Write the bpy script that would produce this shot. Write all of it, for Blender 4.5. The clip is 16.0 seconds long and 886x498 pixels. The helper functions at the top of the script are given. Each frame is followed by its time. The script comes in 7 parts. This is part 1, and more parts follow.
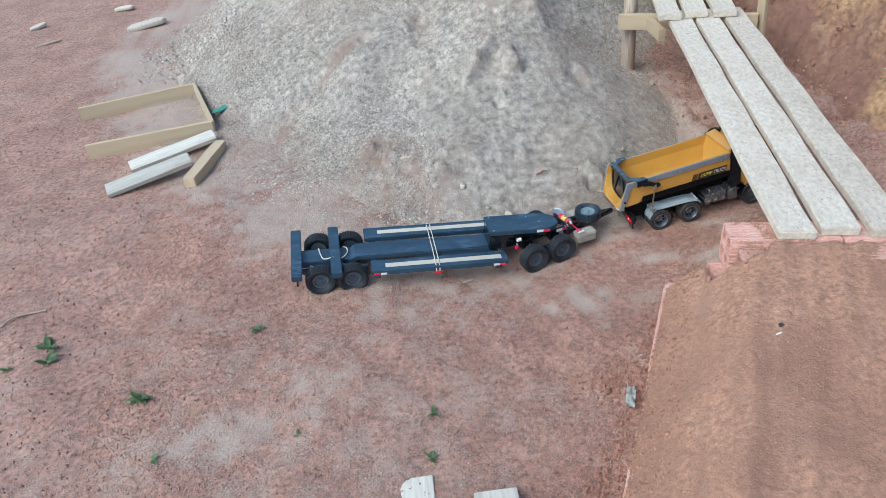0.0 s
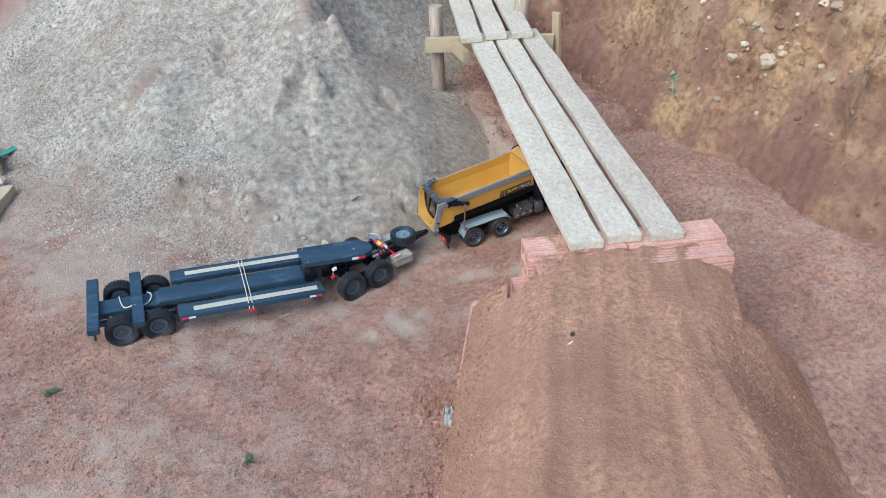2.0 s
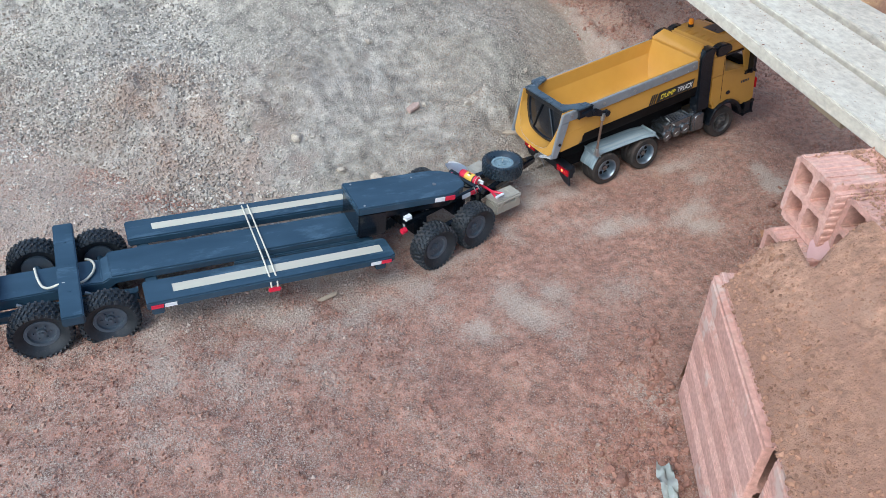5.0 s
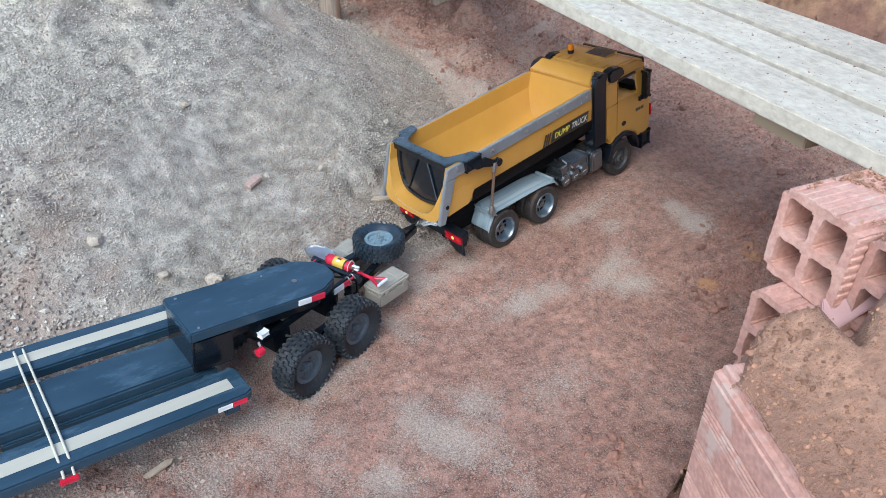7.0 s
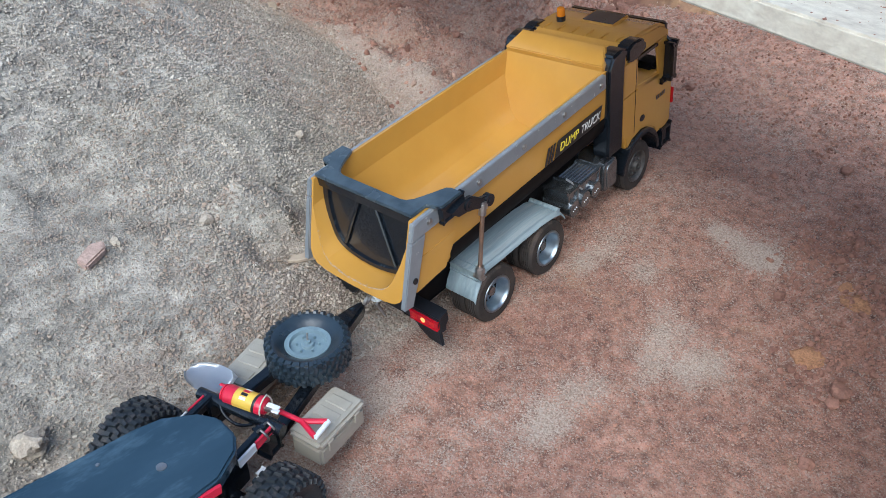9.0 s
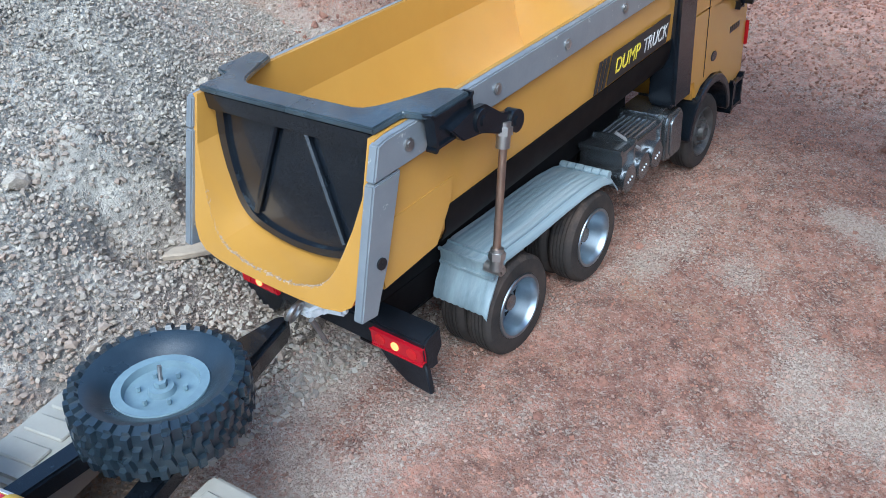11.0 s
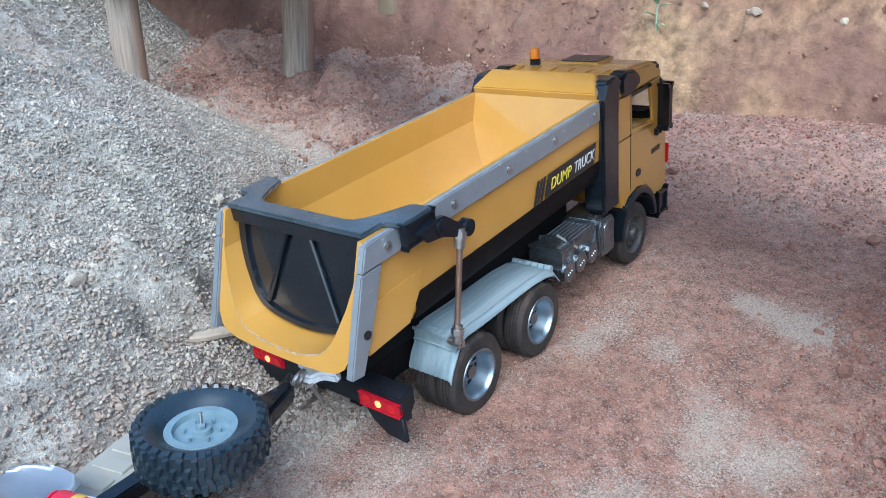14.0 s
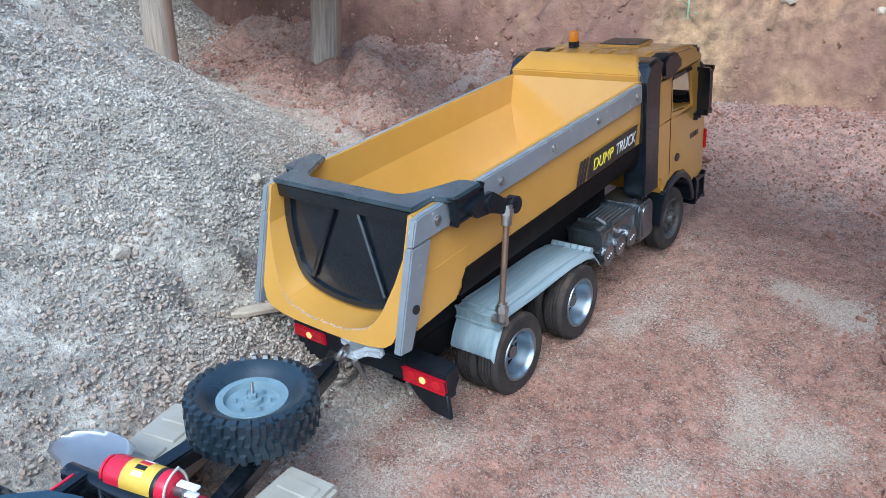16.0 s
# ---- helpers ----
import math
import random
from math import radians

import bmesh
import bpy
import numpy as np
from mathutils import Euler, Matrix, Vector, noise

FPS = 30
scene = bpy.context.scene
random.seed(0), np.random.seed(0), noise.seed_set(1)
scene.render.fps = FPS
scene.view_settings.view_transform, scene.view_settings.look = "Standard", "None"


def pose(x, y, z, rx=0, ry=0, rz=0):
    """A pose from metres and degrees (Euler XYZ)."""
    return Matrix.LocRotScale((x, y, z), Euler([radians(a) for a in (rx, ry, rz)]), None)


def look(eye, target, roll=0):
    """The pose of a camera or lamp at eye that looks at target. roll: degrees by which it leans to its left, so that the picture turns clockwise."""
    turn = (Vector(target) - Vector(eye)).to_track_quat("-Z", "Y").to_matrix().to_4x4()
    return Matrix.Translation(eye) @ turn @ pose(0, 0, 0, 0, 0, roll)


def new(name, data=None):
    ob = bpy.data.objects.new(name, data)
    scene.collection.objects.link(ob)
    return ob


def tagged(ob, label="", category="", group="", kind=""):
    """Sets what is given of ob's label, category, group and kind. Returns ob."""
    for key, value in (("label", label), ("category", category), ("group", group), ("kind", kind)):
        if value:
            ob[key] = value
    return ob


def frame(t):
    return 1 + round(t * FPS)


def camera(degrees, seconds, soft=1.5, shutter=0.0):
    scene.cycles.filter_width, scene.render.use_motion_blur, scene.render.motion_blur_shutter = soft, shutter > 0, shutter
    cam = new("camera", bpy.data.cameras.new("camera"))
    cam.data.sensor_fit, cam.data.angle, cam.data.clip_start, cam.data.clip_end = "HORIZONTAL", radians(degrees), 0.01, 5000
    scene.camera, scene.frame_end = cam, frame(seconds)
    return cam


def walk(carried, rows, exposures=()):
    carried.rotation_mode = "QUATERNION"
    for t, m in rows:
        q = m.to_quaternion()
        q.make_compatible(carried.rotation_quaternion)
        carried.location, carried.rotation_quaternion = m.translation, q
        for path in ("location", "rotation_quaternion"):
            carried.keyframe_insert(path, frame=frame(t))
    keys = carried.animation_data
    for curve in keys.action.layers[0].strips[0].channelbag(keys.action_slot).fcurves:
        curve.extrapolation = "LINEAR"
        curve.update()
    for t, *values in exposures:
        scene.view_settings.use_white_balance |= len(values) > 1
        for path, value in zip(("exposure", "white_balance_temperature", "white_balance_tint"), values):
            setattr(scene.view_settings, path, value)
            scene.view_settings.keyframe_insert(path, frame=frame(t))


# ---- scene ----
cam = camera(62.3, 16.0, soft=0.6)
PATH = [
    (0, (-0.978, -1.934, 1.504), (-0.791, -0.327, 0.327), -6.3),
    (0.5, (-0.956, -1.936, 1.511), (-0.672, -0.339, 0.341), -5.3),
    (1, (-0.895, -1.947, 1.507), (-0.479, -0.375, 0.343), -4.0),
    (1.5, (-0.855, -1.95, 1.51), (-0.338, -0.404, 0.351), -3.5),
    (2, (-0.839, -1.938, 1.506), (-0.27, -0.412, 0.345), -3.0),
    (2.5, (-0.897, -1.803, 1.471), (-0.29, -0.302, 0.296), -2.4),
    (3, (-0.968, -1.62, 1.421), (-0.312, -0.185, 0.192), -2.1),
    (3.5, (-0.956, -1.435, 1.331), (-0.302, -0.023, 0.074), -1.5),
    (4, (-0.931, -1.298, 1.199), (-0.298, 0.111, -0.071), -0.8),
    (4.2, (-0.933, -1.253, 1.147), (-0.308, 0.156, -0.127), -0.8),
    (6.3, (-0.856, -0.922, 0.766), (0.017, 0.445, -0.404), -0.1),
    (6.5, (-0.833, -0.894, 0.769), (0.087, 0.455, -0.386), -0.2),
    (7, (-0.794, -0.811, 0.778), (0.234, 0.476, -0.356), -0.4),
    (7.5, (-0.768, -0.694, 0.784), (0.322, 0.546, -0.345), -0.6),
    (8, (-0.711, -0.617, 0.764), (0.401, 0.594, -0.375), -0.8),
    (8.5, (-0.599, -0.488, 0.681), (0.543, 0.664, -0.49), -0.7),
    (9, (-0.539, -0.418, 0.618), (0.627, 0.685, -0.575), -0.3),
    (9.2, (-0.515, -0.386, 0.584), (0.653, 0.705, -0.619), -0.2),
    (11.3, (-0.347, -0.221, 0.323), (0.995, 0.886, -0.664), 1.1),
    (11.5, (-0.338, -0.219, 0.313), (1.017, 0.895, -0.647), 1.2),
    (12, (-0.322, -0.222, 0.301), (1.066, 0.906, -0.596), 1.4),
    (12.5, (-0.343, -0.245, 0.319), (1.078, 0.89, -0.512), 1.4),
    (13, (-0.38, -0.274, 0.346), (1.05, 0.867, -0.461), 1.2),
    (13.5, (-0.416, -0.303, 0.37), (1.022, 0.846, -0.411), 0.8),
    (14, (-0.452, -0.317, 0.395), (0.985, 0.835, -0.383), 0.8),
    (14.5, (-0.473, -0.307, 0.393), (0.963, 0.847, -0.385), 0.7),
    (15, (-0.473, -0.31, 0.386), (0.956, 0.851, -0.396), 0.7),
    (15.5, (-0.474, -0.301, 0.376), (0.947, 0.867, -0.408), 1.1),
    (16, (-0.471, -0.3, 0.381), (0.937, 0.878, -0.412), 1.1),
]
walk(cam, [(t, look(eye, target, roll)) for t, eye, target, roll in PATH], exposures=((0, 0.8, 5950, 3), (4, 0.85, 5950, 3), (7, 0.92, 5800, 3), (9, 0.87, 5900, 3), (11.5, 1.2, 5200, -1), (12.5, 1.22, 5150, -2), (14.5, 1.18, 5300, 0), (16, 1.18, 5300, 0)))

# ---- light ----
SUN_UP, SUN_ROT = 48.0, 243.0
world = bpy.data.worlds.new("world")
scene.world = world
world.use_nodes = True
wt = world.node_tree
sky = wt.nodes.new("ShaderNodeTexSky")
sky.sky_type, sky.sun_disc = "NISHITA", False
sky.sun_elevation, sky.sun_rotation = radians(SUN_UP), radians(SUN_ROT)
sky.air_density, sky.dust_density, sky.ozone_density = 1.0, 2.0, 1.5
wt.nodes["Background"].inputs[1].default_value = 0.14
wt.links.new(sky.outputs[0], wt.nodes["Background"].inputs[0])
sun = new("sun", bpy.data.lights.new("sun", "SUN"))
sun.data.energy, sun.data.angle, sun.data.color = 1.4, radians(46), (1.0, 0.98, 0.96)
a, e = radians(SUN_ROT), radians(SUN_UP)
sun.matrix_world = look((3 * math.sin(a) * math.cos(e), 3 * math.cos(a) * math.cos(e), 3 * math.sin(e)), (0, 0, 0))

# ---- noise on arrays ----
def lattice(ix, iy, seed):
    h = (ix.astype(np.int64) * 374761393 + iy.astype(np.int64) * 668265263 + seed * 982451653) & 0xFFFFFFFF
    h = ((h ^ (h >> 13)) * 1274126177) & 0xFFFFFFFF
    return ((h ^ (h >> 16)) & 0xFFFF) / 65535.0


def vnoise(x, y, seed=0):
    """Smooth value noise, -1 to 1, one cell a unit."""
    x, y = np.asarray(x, float), np.asarray(y, float)
    ix, iy = np.floor(x), np.floor(y)
    u, v = x - ix, y - iy
    u, v = u * u * (3 - 2 * u), v * v * (3 - 2 * v)
    a, b = lattice(ix, iy, seed), lattice(ix + 1, iy, seed)
    c, d = lattice(ix, iy + 1, seed), lattice(ix + 1, iy + 1, seed)
    return 2 * (a + (b - a) * u + (c - a) * v + (a - b - c + d) * u * v) - 1


def fbm(x, y, octaves=4, seed=0):
    t, amp, f = 0, 1.0, 1.0
    for i in range(octaves):
        t = t + amp * vnoise(x * f + 17.3 * i, y * f - 9.1 * i, seed + i)
        amp, f = amp * 0.5, f * 2.03
    return t


def smooth(a, b, x):
    t = np.clip((x - a) / (b - a), 0, 1)
    return t * t * (3 - 2 * t)


# ---- terrain forms ----
def pile_raw(x, y):
    """The gravel pile: a cone at the angle of repose with an uneven foot."""
    dx, dy = x + 0.2, y - 1.4
    r, th = np.hypot(dx, dy), np.arctan2(dx, -dy)
    R = 1.58 - 0.749 * np.cos(th) - 0.309 * np.sin(th) + 0.477 * np.cos(2 * th)
    z = 0.5 * (R - r)
    z = z + 0.07 * np.exp(-((x + 0.92) ** 2 + (y - 1.15) ** 2) / 0.03) + 0.06 * np.exp(-((x + 0.64) ** 2 + (y - 0.43) ** 2) / 0.02)
    z = z - 0.05 * np.exp(-((x + 0.79) ** 2 + (y - 0.9) ** 2) / 0.02) - 0.035 * np.exp(-((x + 0.3) ** 2 + (y - 0.44) ** 2) / 0.012)
    z = z + 0.04 * np.exp(-((x + 0.02) ** 2 + (y - 0.48) ** 2) / 0.008)
    cap = 0.78 + 0.06 * fbm(x * 1.7, y * 1.7, 3, 5)
    k = 0.08
    return -k * np.logaddexp(-z / k, -cap / k)


def bank_foot(y):
    return 1.06 - 0.12 * y + 0.05 * vnoise(y * 2.3, y * 0, 31) + 0.02 * vnoise(y * 7, y * 0, 32)


def bank_rise(x, y):
    """The cut earth bank, with ledges."""
    d = np.maximum(x - bank_foot(y), 0)
    d = d + 0.05 * fbm(x * 3.0, y * 3.0, 4, 40) * smooth(0.02, 0.2, d)
    z = 1.95 * np.maximum(d, 0)
    z = z + 0.035 * np.sin(z * 22 + 2.5 * vnoise(y * 2, x, 43)) * smooth(0.05, 0.3, z)
    cap = 1.25 + 0.12 * fbm(x * 0.6, y * 0.6, 3, 44)
    return -0.06 * np.logaddexp(-z / 0.06, -cap / 0.06) * smooth(0, 0.01, d)


def ground_base(x, y):
    """The lie of the land: it climbs under the trailer's tail, under the truck's nose and towards the hollow."""
    z = 0.035 * smooth(0.1, 0.5, x) + 0.05 * smooth(-0.5, -1.2, x) + 0.04 * smooth(0.4, 1.0, y) * smooth(-0.4, 0.2, x)
    apron = (0.045 * smooth(0.62, 1.08, x + 0.12 * y) + 0.020 * np.exp(-(((x - 0.93) / 0.10) ** 2 + ((y + 0.12) / 0.16) ** 2))) * smooth(-1.6, -1.0, y)
    rise = apron + 0.065 * smooth(-0.46, -1.15, x) - 0.05 * smooth(-0.5, -1.2, x) + 0.022 * smooth(-0.25, 0.2, y) * smooth(-0.55, -1.0, x) * smooth(0.9, 0.5, y)
    return z + rise * smooth(-1.85, -1.5, x)


def ground_z(x, y):
    z = ground_base(x, y)
    near = smooth(9, 4, np.hypot(x, y))
    z = z + 0.010 * fbm(x * 2.2, y * 2.2, 3, 1) + 0.0035 * fbm(x * 16, y * 16, 3, 2) * near
    z = z + 0.0014 * fbm(x * 70, y * 70, 2, 3) * near
    flat = smooth(0.5, 0.12, np.abs(y - 0.06)) * smooth(-1.5, -1.2, x) * smooth(0.75, 0.45, x)
    z = z - flat * 0.8 * 0.010 * fbm(x * 2.2, y * 2.2, 3, 1)
    z = z - 0.070 * np.clip(y - 0.088, -0.10, 0.10) * smooth(0.30, 0.12, np.abs(y - 0.09)) * smooth(-0.30, -0.05, x) * smooth(0.55, 0.38, x)
    lumps = np.abs(fbm(x * 5.5, y * 5.5, 3, 91))
    z = z + 0.006 * np.abs(fbm(x * 26, y * 26, 3, 93)) * np.exp(-(((x - 0.30) / 0.22) ** 2 + ((y + 0.33) / 0.10) ** 2))
    z = z - 0.011 * np.exp(-((x - 0.005) / 0.055) ** 2 - ((y - 0.095) / 0.12) ** 4) + 0.003 * np.exp(-((x - 0.12) / 0.05) ** 2 - ((y - 0.095) / 0.12) ** 4)
    z = z + gully(x, y) * (0.060 * lumps - 0.02 + 0.008 * fbm(x * 22, y * 22, 3, 92))
    z = z + bank_rise(x, y)
    return z


def sand_mask(x, y):
    """Where pale sand and gravel dust lies on the red soil: 0 to 1."""
    p = smooth(-0.15 - 0.2 * smooth(-0.3, -0.7, x), 0.0, pile_raw(x, y)) * 0.85 * smooth(0.62, 0.3, x)
    s = 0.0
    for cx, cy, a, b, w in ((0.335, -0.14, 0.018, 0.030, 1.0), (0.320, -0.19, 0.022, 0.030, 1.0), (0.09, -0.17, 0.065, 0.04, 0.8), (0.09, -0.215, 0.05, 0.035, 0.7), (-0.07, -0.145, 0.075, 0.032, 0.85),
                            (-0.085, -0.045, 0.035, 0.02, 0.5), (-0.355, -0.275, 0.075, 0.085, 1.0), (-0.455, -0.293, 0.06, 0.04, 0.8), (-0.352, -0.385, 0.035, 0.05, 0.8), (-0.59, -0.18, 0.06, 0.035, 0.7),
                            (-0.30, -0.53, 0.03, 0.09, 0.5), (-0.15, -0.32, 0.10, 0.05, 0.45), (0.02, -0.02, 0.07, 0.025, 0.4), (0.18, -0.02, 0.06, 0.03, 0.45), (0.20, -0.09, 0.03, 0.03, 0.4),
                            (-1.5, -0.6, 0.3, 0.1, 0.5), (-1.2, -0.45, 0.2, 0.12, 0.35), (0.75, 0.0, 0.06, 0.04, 0.3)):
        s = np.maximum(s, w * np.exp(-(((x - cx) / a) ** 2 + ((y - cy) / b) ** 2)))
    n = 0.22 * fbm(x * 3.1, y * 3.1, 4, 11) + 0.30 * fbm(x * 21, y * 21, 3, 12)
    m = np.maximum(p, 1.1 * s)
    m = np.maximum(m, 0.14 * smooth(-0.35, -0.8, x) * smooth(0.2, -0.2, y))
    m = np.maximum(m, 0.14 * smooth(-0.65, -0.15, x - bank_foot(y)) + 0.06 * gully(x, y))
    m = smooth(0.0, 0.90, m * (1 + 1.2 * n) + 0.30 * n)
    return np.clip(0.84 * m + 0.28 * n + 0.09, 0, 1)


def gully(x, y):
    """The rough red hollow between heap and bank: 0 to 1."""
    return smooth(0.22, 0.42, x) * smooth(0.30, 0.55, y) * smooth(-0.01, -0.08, pile_raw(x, y))


# ---- mesh helpers ----
def mesh_of(name, verts, faces, smooth_shade=True, attribute=None):
    """A mesh from arrays; faces all of one size."""
    me = bpy.data.meshes.new(name)
    verts, faces = np.asarray(verts, np.float32), np.asarray(faces, np.int32)
    n, k = faces.shape
    me.vertices.add(len(verts))
    me.vertices.foreach_set("co", verts.ravel())
    me.loops.add(n * k)
    me.loops.foreach_set("vertex_index", faces.ravel())
    me.polygons.add(n)
    me.polygons.foreach_set("loop_start", np.arange(0, n * k, k, dtype=np.int32))
    me.polygons.foreach_set("use_smooth", np.full(n, smooth_shade))
    if attribute:
        for key, values in attribute.items():
            at = me.attributes.new(key, "FLOAT", "POINT")
            at.data.foreach_set("value", np.asarray(values, np.float32).ravel())
    me.update(calc_edges=True)
    me.validate()
    return me


def sheet(name, xs, ys, zfun, **attrs):
    X, Y = np.meshgrid(xs, ys, indexing="ij")
    Z = zfun(X, Y)
    nx, ny = X.shape
    i = np.arange(nx * ny).reshape(nx, ny)
    f = np.stack([i[:-1, :-1], i[1:, :-1], i[1:, 1:], i[:-1, 1:]], -1).reshape(-1, 4)
    at = {k: fun(X, Y) for k, fun in attrs.items()}
    return mesh_of(name, np.stack([X, Y, Z], -1).reshape(-1, 3), f, True, at)


def part(name, bm, material, parent=None, label="", smooth_angle=35):
    """Links a bmesh as one mesh object under a thing or a part."""
    me = bpy.data.meshes.new(name)
    bmesh.ops.recalc_face_normals(bm, faces=bm.faces)
    if smooth_angle:
        lim = radians(smooth_angle)
        for f in bm.faces:
            f.smooth = True
        for ed in bm.edges:
            ed.smooth = len(ed.link_faces) == 2 and ed.calc_face_angle(0) < lim
    bm.to_mesh(me)
    bm.free()
    me.materials.append(material)
    ob = new(name, me)
    if parent:
        ob.parent = parent
    if label:
        tagged(ob, label)
    return ob


def box(x0, x1, y0, y1, z0, z1, bevel=0.0, seg=2, bm=None, m=None):
    b = bmesh.new()
    bmesh.ops.create_cube(b, size=1)
    for v in b.verts:
        v.co = Vector(((x0 + x1) / 2 + v.co.x * (x1 - x0), (y0 + y1) / 2 + v.co.y * (y1 - y0), (z0 + z1) / 2 + v.co.z * (z1 - z0)))
    if bevel:
        bmesh.ops.bevel(b, geom=b.edges[:], offset=bevel, segments=seg, affect="EDGES", clamp_overlap=True)
    return joined(bm, b, m)


def joined(bm, b, m=None):
    if m is not None:
        b.transform(m)
    if bm is None:
        return b
    me = bpy.data.meshes.new("t")
    b.to_mesh(me)
    b.free()
    bm.from_mesh(me)
    bpy.data.meshes.remove(me)
    return bm


def prism(points, axis, a, b, bevel=0.0, seg=2, bm=None, m=None):
    """A flat outline pushed from a to b along an axis. axis y: points are (x, z); x: (y, z); z: (x, y)."""
    g = bmesh.new()
    put = {"y": lambda p, d: (p[0], d, p[1]), "x": lambda p, d: (d, p[0], p[1]), "z": lambda p, d: (p[0], p[1], d)}[axis]
    lo, hi = [g.verts.new(put(p, a)) for p in points], [g.verts.new(put(p, b)) for p in points]
    g.faces.new(lo)
    g.faces.new(hi[::-1])
    n = len(points)
    for i in range(n):
        g.faces.new((lo[i], hi[i], hi[(i + 1) % n], lo[(i + 1) % n]))
    bmesh.ops.recalc_face_normals(g, faces=g.faces)
    if bevel:
        bmesh.ops.bevel(g, geom=g.edges[:], offset=bevel, segments=seg, affect="EDGES", clamp_overlap=True)
    return joined(bm, g, m)


def rod(p, q, r, seg=12, bm=None, r2=None, caps=True):
    """A round bar from p to q."""
    p, q = Vector(p), Vector(q)
    g = bmesh.new()
    bmesh.ops.create_cone(g, cap_ends=caps, segments=seg, radius1=r, radius2=r if r2 is None else r2, depth=(q - p).length)
    m = Matrix.Translation((p + q) / 2) @ (q - p).to_track_quat("Z", "Y").to_matrix().to_4x4()
    return joined(bm, g, m)


def lathe(profile, seg=32, bm=None, m=None, closed=False):
    """Turns (radius, height) points about z."""
    g = bmesh.new()
    rings = []
    for r, z in profile:
        rings.append([g.verts.new((r * math.cos(2 * math.pi * i / seg), r * math.sin(2 * math.pi * i / seg), z)) for i in range(seg)])
    pairs = list(zip(rings, rings[1:])) + ([(rings[-1], rings[0])] if closed else [])
    for a, b in pairs:
        for i in range(seg):
            g.faces.new((a[i], a[(i + 1) % seg], b[(i + 1) % seg], b[i]))
    if not closed:
        for ring in (rings[0], rings[-1]):
            g.faces.new(ring)
    bmesh.ops.recalc_face_normals(g, faces=g.faces)
    return joined(bm, g, m)


def thing(name, m, label, category, group="", kind=""):
    ob = new(name)
    ob.empty_display_size = 0.05
    ob.matrix_world = m
    return tagged(ob, label, category, group, kind)


# ---- materials ----
def mat(name, c1, c2=None, scale=60.0, rough=0.7, metal=0.0, bump=0.0, bscale=None, spots=None, rvar=0.1, island=0.0, objrand=0.0,
        coat=0.0, stretch=None, fine=0.0, dust_or_sheen=None, spec=0.5):
    """Two-colour noise with fine relief. spots: (colour, scale, share); island: shade by piece; dust_or_sheen: (colour,
    amount) on upward faces and specks, real dust or painted sky sheen.
    """
    m = bpy.data.materials.new(name)
    m.use_nodes = True
    nt = m.node_tree
    b = nt.nodes["Principled BSDF"]
    b.inputs["Metallic"].default_value = metal
    b.inputs["Coat Weight"].default_value = coat
    b.inputs["Specular IOR Level"].default_value = spec
    co = nt.nodes.new("ShaderNodeTexCoord").outputs["Object"]
    if stretch:
        mp = nt.nodes.new("ShaderNodeMapping")
        mp.inputs["Scale"].default_value = stretch
        nt.links.new(co, mp.inputs[0])
        co = mp.outputs[0]

    def tex(s, detail=5.0, r=0.6):
        n = nt.nodes.new("ShaderNodeTexNoise")
        n.inputs["Scale"].default_value, n.inputs["Detail"].default_value, n.inputs["Roughness"].default_value = s, detail, r
        nt.links.new(co, n.inputs["Vector"])
        return n.outputs["Fac"]

    def ramp(src, lo, hi):
        r = nt.nodes.new("ShaderNodeMapRange")
        r.inputs["From Min"].default_value, r.inputs["From Max"].default_value = lo, hi
        nt.links.new(src, r.inputs["Value"])
        return r.outputs[0]

    def mix(f, a, c, kind="MIX"):
        n = nt.nodes.new("ShaderNodeMix")
        n.data_type, n.blend_type = "RGBA", kind
        for sock, v in ((n.inputs[0], f), (n.inputs[6], a), (n.inputs[7], c)):
            if isinstance(v, (int, float)):
                sock.default_value = v
            elif isinstance(v, tuple):
                sock.default_value = (*v, 1) if len(v) == 3 else v
            else:
                nt.links.new(v, sock)
        return n.outputs[2]

    col = mix(ramp(tex(scale), 0.35, 0.65), c1, c2 or c1)
    if fine:
        col = mix(fine, col, mix(ramp(tex(scale * 9, 3), 0.3, 0.7), (0.25, 0.25, 0.25), (0.9, 0.9, 0.9)), "OVERLAY")
    if spots:
        c, s, share = spots
        col = mix(ramp(tex(s, 4, 0.7), 1 - share, 1 - share + 0.08), col, c)
    if island:
        g = nt.nodes.new("ShaderNodeNewGeometry").outputs["Random Per Island"]
        col = mix(island, col, mix(g, (0.12, 0.11, 0.11), (0.95, 0.93, 0.9)), "OVERLAY")
    if objrand:
        g = nt.nodes.new("ShaderNodeObjectInfo").outputs["Random"]
        col = mix(objrand, col, mix(g, (0.2, 0.2, 0.2), (0.8, 0.8, 0.8)), "OVERLAY")
    # upward faces take a colour: dust, or on BLACK and NAVY painted sky sheen
    if dust_or_sheen:
        c, amount = dust_or_sheen
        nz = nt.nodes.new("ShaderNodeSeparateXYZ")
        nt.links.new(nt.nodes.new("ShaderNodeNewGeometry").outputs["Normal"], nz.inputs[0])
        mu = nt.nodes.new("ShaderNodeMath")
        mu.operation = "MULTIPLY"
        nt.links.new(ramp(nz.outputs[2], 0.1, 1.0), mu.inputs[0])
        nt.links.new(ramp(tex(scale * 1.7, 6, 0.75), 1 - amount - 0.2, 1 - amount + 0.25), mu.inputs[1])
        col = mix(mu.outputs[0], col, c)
    nt.links.new(col, b.inputs["Base Color"])
    nt.links.new(ramp(tex(scale * 0.7 + 3), 0.0, 1.0), b.inputs["Roughness"])
    rr = b.inputs["Roughness"].links[0].from_node
